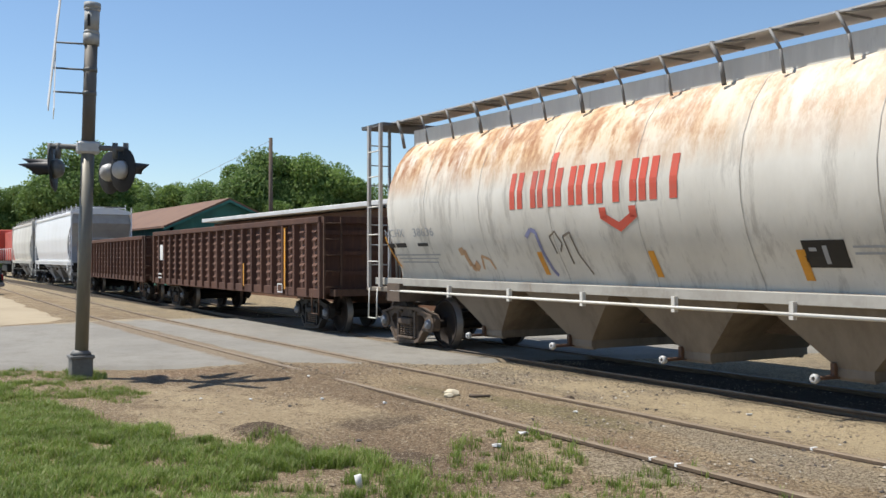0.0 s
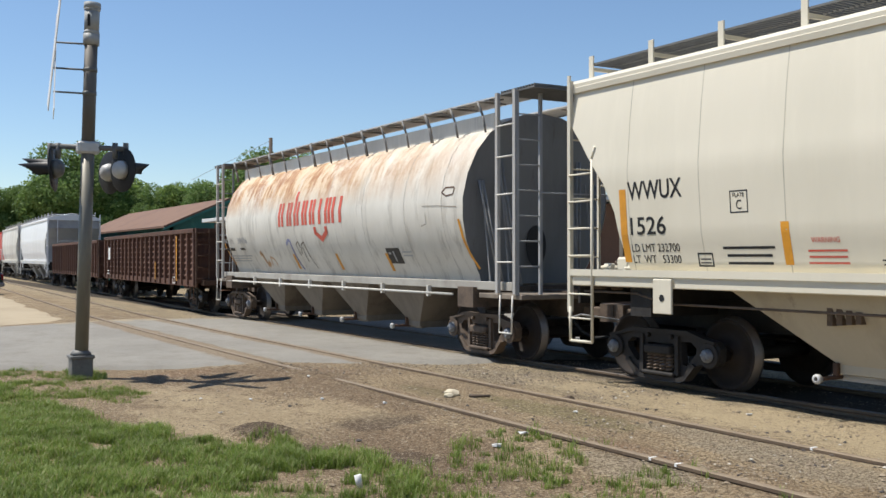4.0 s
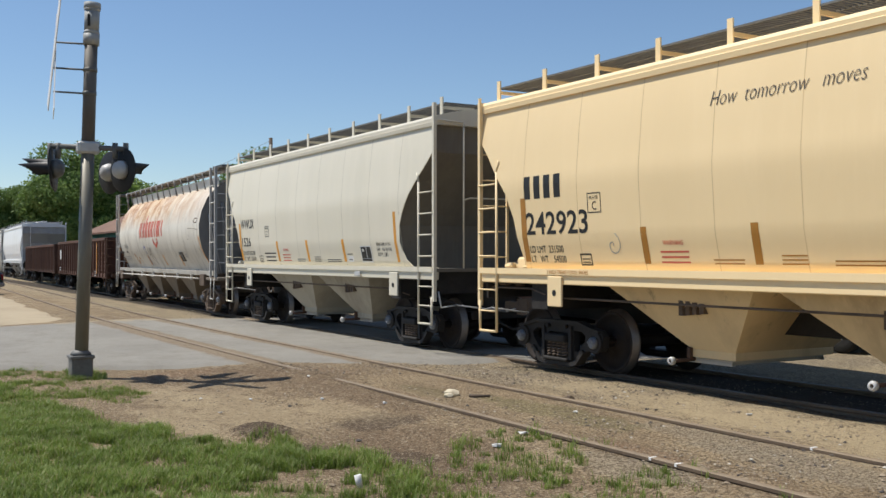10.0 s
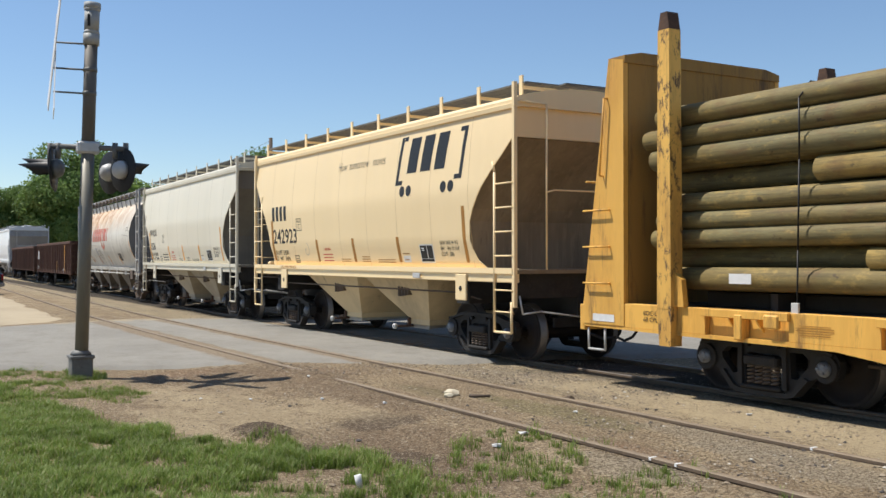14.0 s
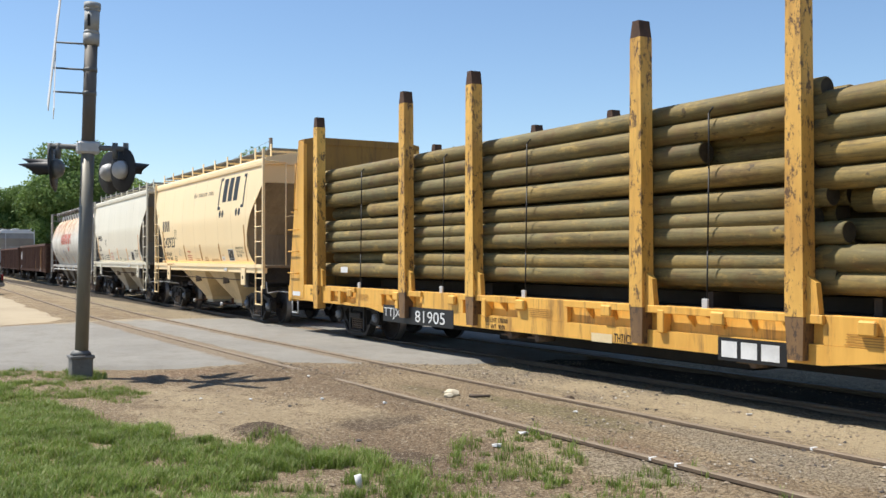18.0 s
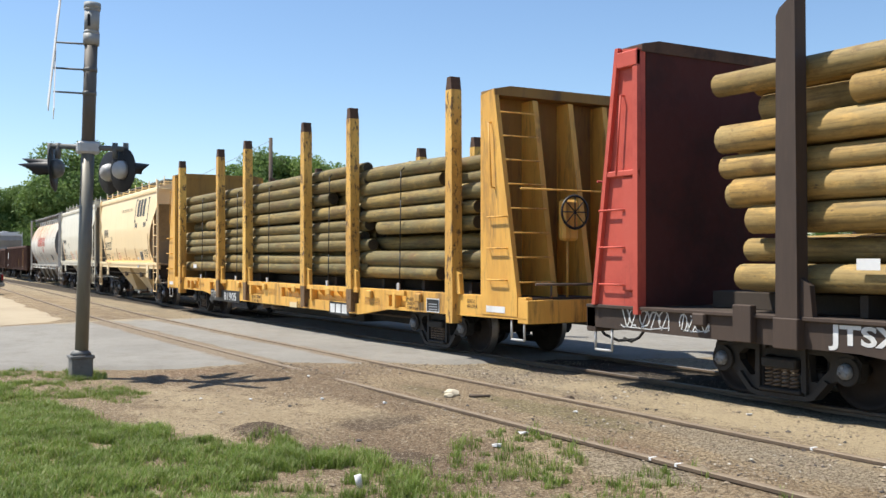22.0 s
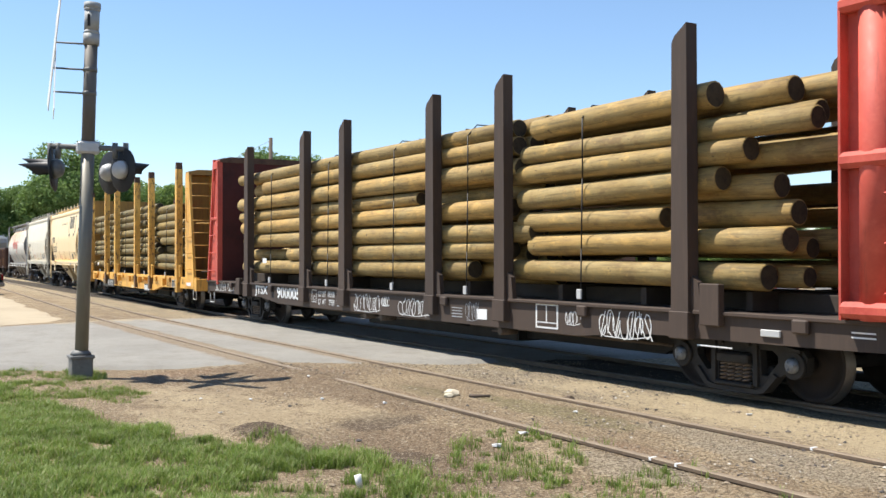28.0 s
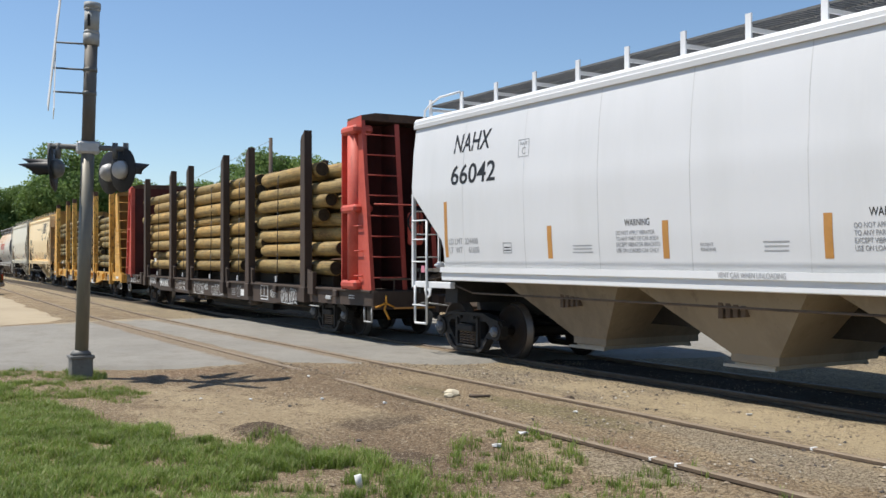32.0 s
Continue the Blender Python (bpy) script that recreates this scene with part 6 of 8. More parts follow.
        rod(bm, (hx + d * 0.22, hy, hz), (hx + d * 0.22, hy + 0.25 * math.cos(a), hz + 0.25 * math.sin(a)), 0.01, 5)
    part("brake_wheel", bm, M["black_paint"], car)
    bm = bmesh.new()
    box(bm, min(hx, hx + d * 0.17), max(hx, hx + d * 0.17), hy - 0.18, hy + 0.12, hz - 0.45, hz + 0.2, 0.04)
    rod(bm, (hx + d * 0.08, hy - 0.05, hz - 0.45), (hx + d * 0.08, hy - 0.05, deck), 0.02, 6)
    part("brake_housing", bm, P, car)


ttx = flatcar("log_flatcar", 35.0, 7.35, -10.25, 10.75, "yellow_paint", "yellow bulkhead flatcar loaded with logs", (-8.5, -4.5, -2.15, 1.92, 4.45, 8.56), 4.78, 1.08, False, 0.54)
bulkhead(ttx, -9.36, -9.66, -10.2, -10.3, -1, 4.46, 1.06, "yellow_paint", "yellow_shade_grime", "yellow_paint", False, False)
bulkhead(ttx, 9.45, 9.85, 10.5, 10.78, 1, 4.46, 1.06, "yellow_paint", "yellow_shade_grime", "yellow_paint", False, False)
log_load(35.0, 7.35, "olive-brown treated logs strapped on the yellow flatcar", ((-8.95, 4.6, 0.28, 9, 0.286, 1.27), (4.55, 9.15, 0.25, 8, 0.29, 1.29)), 5,
         (-6.6, -0.8, -3.3, 3.0, 6.4), "log_olive", 0.10)
jts = flatcar("log_flatcar", 58.6, 8.42, -11.5, 11.55, "brown_paint", "dark brown flatcar with red bulkheads, loaded with logs", (-7.95, -4.16, -2.0, 1.72, 3.95, 7.96), 4.58, 1.05, True, 0.58)
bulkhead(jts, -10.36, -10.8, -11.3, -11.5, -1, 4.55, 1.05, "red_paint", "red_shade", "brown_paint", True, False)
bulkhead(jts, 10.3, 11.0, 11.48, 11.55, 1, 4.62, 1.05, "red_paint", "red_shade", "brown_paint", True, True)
log_load(58.6, 8.42, "golden-brown treated logs strapped on the brown flatcar", ((-9.05, 4.1, 0.38, 8, 0.352, 1.29, 0.95), (4.3, 9.35, 0.6, 7, 0.37, 1.32, 0.86)), 12,
         (-6.6, -3.1, 0.0, 2.7, 5.8), "log_gold", 0.0)

bm = bmesh.new()
box(bm, -8.72, -8.44, -1.60, -1.50, 0.72, 1.15, 0.01)
part("bracket_box", bm, M["brown_paint"], jts)
bm = bmesh.new()
pipe(bm, [(11.62, -1.25, 0.95), (11.62, -1.25, 0.78), (11.64, -1.3, 0.68), (11.66, -1.2, 0.48)], 0.022, 6)
pipe(bm, [(11.62, -1.48, 0.72), (11.62, -1.25, 0.80), (11.62, -1.08, 0.72)], 0.018, 6)
part("release_lever", bm, M["orange_mark"], jts, "yellow release lever")
bm = bmesh.new()
rod(bm, (11.63, -1.08, 0.70), (11.75, 0.2, 0.70), 0.02, 6)
part("uncoupling_rod", bm, M["orange_dull"], jts)
for k in range(9):
    bm = bmesh.new()
    turned(bm, [(0.02, -0.006), (0.032, 0.0), (0.02, 0.006)], (0, 0, 0), 0 if k % 2 else 1, 10, closed=True)
    part("chain_link", bm, M["rust"], jts, "", Matrix.Translation((11.52, -0.3, 2.0 - 0.075 * k)))


def locomotive():
    car = new_car("locomotive", -99.5, 6.5, "red diesel locomotive heading the train")
    tagged(car, category="locomotive")
    P = M["red_paint"]
    bm = bmesh.new()
    box(bm, -9, 9, -1.5, 1.5, 1.2, 1.45)
    part("frame", bm, M["black_paint"], car)
    bm = bmesh.new()
    box(bm, -4, 8.4, -0.95, 0.95, 1.45, 4.1, 0.06)
    part("hood", bm, P, car)
    bm = bmesh.new()
    box(bm, -6.8, -4, -1.5, 1.5, 1.45, 4.4, 0.08)
    part("cab", bm, P, car)
    bm = bmesh.new()
    box(bm, -8.6, -6.8, -0.9, 0.9, 1.45, 2.9, 0.06)
    part("nose", bm, P, car)
    bm = bmesh.new()
    box(bm, -2.5, 2.5, -1.3, 1.3, 0.5, 1.15, 0.08)
    part("fuel_tank", bm, M["black_paint"], car)
    bm = bmesh.new()
    box(bm, -6.3, -4.6, -1.52, -1.49, 3.1, 3.9)
    part("window", bm, M["glass"], car)
    bm = bmesh.new()
    for i in range(10):
        x = -8.8 + i * 1.95
        rod(bm, (x, -1.45, 1.45), (x, -1.45, 2.5), 0.02, 6)
    rod(bm, (-8.8, -1.45, 2.5), (8.8, -1.45, 2.5), 0.02, 6)
    part("handrail", bm, M["white_mark"], car)
    truck(car, -6.5)
    truck(car, 6.5)


locomotive()
# ---- painted marks on the cars ----
M["grey_dark"] = surface("grey_dark", (0.10, 0.09, 0.08), rough=0.5, relief=0.02)
BLK, WHT, RED, ORG, BRN = M["black_vinyl"], M["white_mark"], M["red_mark"], M["orange_mark"], M["brown_mark"]


def lines(car, x, z, w, h, n, material, y_of, ragged=0.15, seed=1):
    """Rows of print too small to read, as plain bars."""
    r = random.Random(seed)
    step = h / n
    for i in range(n):
        k = w * (1 - r.uniform(0, ragged))
        decal("print_line", [quad(x + (w - k) / 2, z + i * step, k, step * 0.34)], material, car, y_of)


def frame_box(car, x, z, w, h, t, material, y_of):
    decal("plate_frame", [quad(x, z, w, t), quad(x, z + h - t, w, t), quad(x, z + t, t, h - 2 * t), quad(x + w - t, z + t, t, h - 2 * t)], material, car, y_of)


def stripe_at(car, x, z0, z1, w, lean, y_of, material):
    n = 4
    zs = [z0 + (z1 - z0) * i / n for i in range(n + 1)]
    decal("reflector", [[(x + lean * (a - z0), a), (x + w + lean * (a - z0), a), (x + w + lean * (b - z0), b), (x + lean * (b - z0), b)] for a, b in zip(zs, zs[1:])], material, car, y_of)


def data_panel(car, x, z, w, h, y_of):
    decal("data_panel", [quad(x, z, w, h)], WHT, car, y_of, "white-framed black data panel")
    t = 0.025
    decal("panel_block", [quad(x + t, z + h * 0.24, w * 0.46, h * 0.70)], BLK, car, y_of, "", 0.006)
    decal("panel_block", [quad(x + w * 0.57, z + h * 0.24, w * 0.37, h * 0.70)], BLK, car, y_of, "", 0.006)
    decal("panel_block", [quad(x + t, z + t, w - 2 * t, h * 0.14)], BLK, car, y_of, "", 0.006)
    decal("panel_print", [quad(x + w * 0.15, z + h * 0.76, w * 0.2, 0.02), quad(x + w * 0.15, z + h * 0.66, w * 0.2, 0.02)], WHT, car, y_of, "", 0.008)


def tuck(x, z, y_of, reach, face):
    """Where a mark set out on a flat face comes to lie on the inward curve of the side."""
    return x - (face - y_of(z)) * (reach - x) / 8.8


def shared_marks(car, tone, mark):
    """What both short hoppers carry: limits, stripes, data panel and small print."""
    here = lambda x: tuck(x, 1.68, yof, 10.75, 1.59)
    stripe_at(car, -4.50, 1.63, 2.59, 0.13, 0.0, yof, mark)
    for x, z1 in ((-1.85, 2.09), (0.0, 2.09), (1.96, 2.08)):
        stripe_at(car, x, 1.61, z1, 0.115, 0.0, yof, mark)
    stripe_at(car, 4.36, 1.61, 2.56, 0.10, 0.0, yof, mark)
    lines(car, here(-1.40), 1.62, 0.54, 0.20, 3, RED, yof, 0.2, 3)
    lettering("warning_lettering", "WARNING", 0.06, RED, car, here(-1.32), 1.85, 0.36, 0, yof)
    lines(car, here(-0.51), 1.61, 0.50, 0.09, 2, tone, yof, 0.3, 4)
    lines(car, here(0.48), 1.61, 0.41, 0.14, 3, tone, yof, 0.2, 5)
    lines(car, here(1.10), 1.60, 0.92, 0.09, 2, tone, yof, 0.25, 6)
    decal("shop_plate", [quad(here(2.26), 1.61, 0.27, 0.12)], WHT, car, yof, "small white shop plate")
    lines(car, here(2.25), 1.76, 0.26, 0.05, 1, tone, yof, 0, 7)
    lines(car, here(2.30), 1.645, 0.18, 0.05, 1, tone, lambda z: yof(z) + 0.004, 0, 7)
    data_panel(car, here(2.92), 1.60, 0.49, 0.33, yof)
    lettering("dimension_lettering", "EXW 10-8  H  9-3\nEW     8-6  H 15-0\nCU FT  3281", 0.27, BLK, car, here(3.67), 1.72, 0.61, 0, yof)
    frame_box(car, here(-3.0), 1.58, 0.25, 0.17, 0.02, BLK, yof)
    lines(car, here(-2.96), 1.62, 0.17, 0.09, 2, BLK, yof, 0, 8)
    bm = bmesh.new()
    box(bm, 2.70, 2.96, -1.605, -1.59, 1.33, 1.42, 0.005)
    part("defect_card_holder", bm, M["galvanised"], car)


shared_marks(wwux, BLK, ORG)
lettering("reporting_mark", "WWUX", 0.24, BLK, wwux, -4.33, 2.44, 0.99, 0, yof, "", 0.003, -0.012)
lettering("car_number", "1526", 0.235, BLK, wwux, -4.31, 1.985, 0.66, 0, yof, "", 0.003, -0.012)
lettering("limit_lettering", "LD LMT 232700\nLT  WT   53300", 0.25, BLK, wwux, -4.33, 1.62, 0.88, 0, yof)
frame_box(wwux, -2.57, 2.21, 0.27, 0.26, 0.014, BLK, yof)
lettering("plate_letter", "C", 0.11, BLK, wwux, -2.475, 2.25, 0.08, 0, yof)
lettering("plate_letter", "PLATE", 0.045, BLK, wwux, -2.52, 2.395, 0.17, 0, yof)
lettering("plate_letter", "PLATE", 0.045, BLK, csx, -2.85, 2.50, 0.18, 0, yof)
lines(wwux, -2.74, 1.61, 0.78, 0.27, 3, BLK, yof, 0.15, 2)

shared_marks(csx, BRN, BRN)
# the owner's marks are kept as plain blocks and dots
for i in range(4):
    decal("owner_block", [quad(-4.39 + i * 0.245, 2.57, 0.15, 0.34)], BLK, csx, yof, "plain black block")
lettering("car_number", "242923", 0.34, BLK, csx, -4.38, 2.03, 1.47, 0, yof, "", 0.003, -0.012)
lettering("limit_lettering", "LD LMT  231500\nLT   WT    54500", 0.25, BLK, csx, -4.34, 1.62, 0.84, 0, yof)
frame_box(csx, -2.90, 2.31, 0.29, 0.28, 0.014, BLK, yof)
lettering("plate_letter", "C", 0.12, BLK, csx, -2.80, 2.35, 0.09, 0, yof)
lettering("slogan", "How  tomorrow   moves", 0.175, M["grey_dark"], csx, -0.62, 3.50, 2.15, 0.3, yof, "", 0.006, 0.018)
decal("logo_bracket", [quad(2.00, 3.04, 0.10, 0.89, 0.15), quad(2.10, 3.04, 0.16, 0.08, 0.015), quad(2.25, 3.85, 0.13, 0.08, 0.015)], BLK, csx, yof, "black bracket shape")
decal("logo_bracket", [quad(4.27, 3.03, 0.10, 0.88, 0.12), quad(4.12, 3.03, 0.15, 0.08, 0.015), quad(4.24, 3.83, 0.15, 0.08, 0.015)], BLK, csx, yof, "black bracket shape")
for x in (2.42, 2.92, 3.42):
    decal("logo_block", [quad(x, 3.24, 0.36, 0.64, 0.12)], BLK, csx, yof, "bold black slanted block")
decal("logo_dot", [ring(2.28, 2.92, 0.10)], BLK, csx, yof)
decal("logo_dot", [ring(2.53, 2.92, 0.10)], BLK, csx, yof)
decal("logo_dot", [ring(3.78, 2.92, 0.10)], BLK, csx, yof)
decal("logo_dot", [ring(4.03, 2.92, 0.10)], BLK, csx, yof)
decal("chalk_doodle", ribbon([(-2.62 + 0.16 * a / 7 * math.cos(a) + 0.2, 1.86 + 0.16 * a / 7 * math.sin(a)) for a in [0.5 * k for k in range(16)]], 0.012), M["grey_paint"], csx, yof)
lettering("sill_lettering", "2 INCH TREAD COND. SHOES", 0.055, BRN, csx, -3.83, 1.455, 0.95, 0, lambda z: 1.592)

# the barrel hopper: red owner's mark as plain strokes, tags and stripes
by = lambda z: barrel_y(z) + 0.004
lettering("reporting_mark", "NCHX", 0.15, M["grey_paint"], nchx, -6.52, 2.08, 0.74, 0, by)
lettering("car_number", "38636", 0.15, M["grey_paint"], nchx, -5.42, 2.08, 0.74, 0, by)
decal("print_line", [quad(-6.5, 1.885, 0.25, 0.08), quad(-6.2, 1.885, 0.40, 0.08)], BLK, nchx, by)
decal("print_line", [quad(-5.36, 1.90, 0.38, 0.06)], BLK, nchx, by)
lines(nchx, -6.5, 1.60, 1.9, 0.20, 3, M["grey_paint"], by, 0.6, 9)
x = -2.20
for w, kind in ((0.16, "bar"), (0.48, "arch"), (0.40, "bowl"), (0.44, "cup"), (0.40, "wave"), (0.82, "double"), (0.16, "bar"), (0.50, "arch")):
    z, h, t = 2.44, 0.56, 0.135
    n = {"bar": 1, "double": 3}.get(kind, 2)
    for q in range(n):
        xq = x + (w - t) * (q / (n - 1) if n > 1 else 0)
        decal("owner_stroke", [quad(xq, z, t, h + (0.24 if kind == "bowl" and q else 0), 0.03)], RED, nchx, by, "faded red painted bar")
    x += w + 0.045
decal("owner_emblem", [quad(-0.05, 2.23, 0.14, 0.15), quad(0.56, 2.23, 0.14, 0.15), [(-0.05, 2.23), (0.325, 2.04), (0.325, 2.17), (0.09, 2.28)], [(0.70, 2.23), (0.56, 2.28), (0.325, 2.17), (0.325, 2.04)]], RED, nchx, by, "faded red open hexagon emblem")
for x in (-1.76, 0.72, 3.12):
    stripe_at(nchx, x, 1.43, 1.78, 0.12, 0.0, by, ORG)
decal("data_panel", [quad(3.22, 1.58, 0.56, 0.30)], BLK, nchx, by, "ragged black data panel")
decal("panel_print", [quad(3.30, 1.76, 0.1, 0.04), quad(3.48, 1.62, 0.06, 0.2)], M["grey_paint"], nchx, by, "", 0.006)
lines(nchx, 3.86, 1.72, 0.4, 0.14, 2, M["grey_paint"], by, 0.3, 4)
decal("spray_tag", ribbon([(-1.9, 2.0), (-1.75, 2.12), (-1.62, 2.08), (-1.60, 1.8), (-1.52, 1.5), (-1.45, 1.42)], 0.07), M["blue_mark"], nchx, by, "faded blue spray tag")
decal("spray_tag", ribbon([(-1.25, 1.75), (-1.3, 2.0), (-1.15, 2.08), (-1.05, 1.9), (-1.15, 1.78)], 0.03) + ribbon([(-0.95, 1.6), (-0.98, 2.0), (-0.8, 2.06), (-0.75, 1.75), (-0.6, 1.45)], 0.035), M["grey_warm"], nchx, by, "faded grey spray tag")
decal("spray_tag", ribbon([(-4.0, 1.78), (-3.85, 1.82), (-3.8, 1.55), (-3.7, 1.5), (-3.55, 1.6)], 0.12) + ribbon([(-3.45, 1.5), (-3.35, 1.72), (-3.15, 1.66), (-3.1, 1.5)], 0.05), M["orange_faded"], nchx, by, "faded orange spray tag")
decal("end_stripe", ribbon([(6.24, 2.35), (6.27, 2.05), (6.31, 1.75), (6.40, 1.50)], 0.075), ORG, nchx, by, "orange edge stripe")
decal("end_stripe", ribbon([(-6.58, 2.1), (-6.52, 1.8), (-6.4, 1.5)], 0.06), ORG, nchx, lambda z: by(z) * 0.985, "orange edge stripe")
decal("rust_outline", ribbon([(5.68, 2.83), (5.8, 2.91), (6.1, 2.9), (6.08, 2.78), (5.85, 2.76), (5.68, 2.83)], 0.025), M["rust"], nchx, by)
decal("hull_scratch", ribbon([(5.0, 2.62), (5.6, 2.60), (6.2, 2.56)], 0.012) + ribbon([(5.1, 2.5), (5.12, 2.3), (4.9, 2.26)], 0.012), M["grey_warm"], nchx, by)

# the long white hopper
lettering("reporting_mark", "NAHX", 0.31, BLK, nahx, -7.28, 3.46, 1.14, 0.22, white_y, "", 0.003, -0.012)
lettering("car_number", "66042", 0.335, BLK, nahx, -7.33, 2.92, 1.35, 0.05, white_y, "", 0.003, -0.012)
frame_box(nahx, -5.36, 3.23, 0.28, 0.27, 0.010, M["grey_paint"], white_y)
lettering("plate_letter", "C", 0.11, M["grey_paint"], nahx, -5.26, 3.27, 0.09, 0, white_y)
lettering("plate_letter", "PLATE", 0.045, M["grey_paint"], nahx, -5.31, 3.415, 0.18, 0, white_y)
stripe_at(nahx, -7.56, 1.70, 2.65, 0.10, 0.0, white_y, M["orange_dull"])
for x in (-4.62, -2.2, 0.23, 2.65, 5.1):
    stripe_at(nahx, x, 1.68, 2.16, 0.11, 0.0, white_y, M["orange_dull"])
lettering("limit_lettering", "LD LMT  224400\nLT  WT     61600", 0.25, M["grey_paint"], nahx, -7.42, 1.77, 0.94, 0, white_y)
frame_box(nahx, -5.79, 1.76, 0.24, 0.17, 0.014, M["grey_paint"], white_y)
lines(nahx, -5.76, 1.80, 0.18, 0.09, 2, BLK, white_y, 0)
lines(nahx, -4.04, 1.76, 0.46, 0.14, 3, M["grey_paint"], white_y, 0.2, 3)
for x in (-3.09, 0.60):
    lettering("warning_lettering", "WARNING", 0.09, BLK, nahx, x + 0.18, 2.11, 0.48, 0, white_y)
    lettering("warning_lettering", "DO NOT APPLY VIBRATOR\nTO ANY PART OF CAR BODY\nEXCEPT VIBRATOR BRACKETS\nUSE ON LOADED CAR ONLY", 0.29, M["grey_paint"], nahx, x, 1.76, 0.84, 0, white_y)
lettering("patent_lettering", "PATENT\nPENDING", 0.10, M["grey_paint"], nahx, -1.55, 1.77, 0.24, 0, white_y)
lines(nahx, -0.61, 1.76, 0.41, 0.15, 3, M["grey_paint"], white_y, 0.2, 6)
lettering("sill_lettering", "VENT CAR WHEN UNLOADING", 0.065, M["grey_paint"], nahx, -1.25, 1.455, 1.0, 0, lambda z: 1.592)
decal("pink_tag", [quad(-8.35, 1.43, 0.12, 0.12)], M["pink_mark"], nahx, lambda z: 1.592)

# the yellow flatcar
sill = lambda z: 1.502
decal("number_panel", [quad(-5.42, 0.47, 2.62, 0.32)], BLK, ttx, sill, "black number panel")
lettering("reporting_mark", "TTJX", 0.22, WHT, ttx, -5.38, 0.52, 0.68, 0, sill, "", 0.007)
lettering("car_number", "81905", 0.21, WHT, ttx, -4.14, 0.52, 1.06, 0, sill, "", 0.007)
decal("logo_panel", [quad(3.26, 0.48, 1.02, 0.27)], BLK, ttx, sill, "black panel with white logo shapes")
decal("logo_block", [quad(3.32, 0.52, 0.24, 0.19), quad(3.62, 0.52, 0.24, 0.19), quad(3.92, 0.52, 0.26, 0.19)], WHT, ttx, sill, "", 0.007)
lettering("limit_lettering", "LD LMT 170000\nLT  WT  9000", 0.18, BLK, ttx, -1.79, 0.55, 0.63, 0, sill)
lines(ttx, -6.55, 0.84, 0.5, 0.13, 5, BRN, sill, 0.2, 2)
lines(ttx, 5.0, 0.78, 0.75, 0.14, 5, BRN, sill, 0.2, 3)
lines(ttx, -0.6, 0.80, 0.6, 0.14, 5, BRN, sill, 0.2, 4)
lettering("wheel_lettering", "WHEELS 34-P\n2 INCH R.P\nCOMP. SHOES", 0.22, BLK, ttx, 6.86, 0.74, 0.42, 0, sill)
decal("data_panel", [quad(7.62, 0.73, 0.46, 0.24)], BLK, ttx, sill, "black data panel")
frame_box(ttx, 7.62, 0.73, 0.46, 0.24, 0.015, WHT, lambda z: 1.507)
lines(ttx, 7.67, 0.77, 0.36, 0.14, 3, M["grey_paint"], lambda z: 1.507, 0.2, 5)
decal("faded_patch", [quad(0.90, 0.53, 0.44, 0.12)], M["cream_patch"], ttx, sill, "faded cream patch")
lettering("shop_lettering", "TH71CL", 0.12, BLK, ttx, 1.38, 0.55, 0.36, 0, sill)
decal("white_patch", [quad(-10.0, 0.82, 0.45, 0.10)], WHT, ttx, lambda z: 1.512)
decal("white_patch", [quad(9.62, 0.82, 0.55, 0.10)], WHT, ttx, lambda z: 1.512)
lettering("coupler_lettering", "EOC-L\n60 CPLR", 0.14, BLK, ttx, -8.98, 0.86, 0.32, 0, sill)
lettering("coupler_lettering", "EOC-L\n60 CPLR", 0.14, BLK, ttx, 9.02, 0.86, 0.32, 0, sill)
decal("log_tag", [quad(-7.62, 1.38, 0.34, 0.12)], WHT, ttx, lambda z: 1.385)

# the brown flatcar
lettering("reporting_mark", "JTSX", 0.275, WHT, jts, -7.47, 0.715, 0.90, 0, sill, "", 0.003, -0.03)
lettering("car_number", "900005", 0.275, WHT, jts, -5.93, 0.71, 1.46, 0, sill, "", 0.003, -0.03)
decal("stencil_gap", [quad(-5.81 + 0.246 * k, 0.70, 0.02, 0.30) for k in range(1, 5)], M["brown_paint"], jts, sill, "", 0.007)
frame_box(jts, -3.76, 0.70, 0.25, 0.28, 0.015, WHT, sill)
lettering("plate_letter", "C", 0.11, WHT, jts, -3.67, 0.74, 0.08, 0, sill)
lettering("limit_lettering", "LD LMT  185100\nLT  WT    77900", 0.30, WHT, jts, -3.39, 0.66, 0.86, 0, sill)
lines(jts, -2.42, 0.66, 0.14, 0.32, 6, M["grey_paint"], sill, 0.2, 3)
for k, (x, z, w, h, n) in enumerate(((-1.58, 0.60, 1.2, 0.37, 15), (0.38, 0.61, 1.2, 0.34, 15), (6.32, 0.60, 1.04, 0.40, 15), (-10.79, 0.76, 0.95, 0.28, 11), (-9.66, 0.78, 0.5, 0.22, 7), (2.80, 0.63, 0.4, 0.34, 8), (-0.32, 0.75, 0.36, 0.2, 5), (5.55, 0.72, 0.35, 0.22, 5))):
    decal("spray_tag", scrawl(x, z, w, h, n, 30 + k, 0.02 if k != 5 else 0.013), WHT if k != 5 else M["grey_paint"], jts, sill, "white spray-painted tag")
decal("data_panel", [quad(4.82, 0.64, 0.56, 0.37)], WHT, jts, sill, "white data panel")
decal("panel_block", [quad(4.86, 0.74, 0.22, 0.24)], M["brown_paint"], jts, sill, "", 0.006)
decal("panel_block", [quad(5.11, 0.74, 0.23, 0.24)], M["brown_paint"], jts, sill, "", 0.006)
decal("panel_block", [quad(4.86, 0.67, 0.48, 0.05)], M["brown_paint"], jts, sill, "", 0.006)
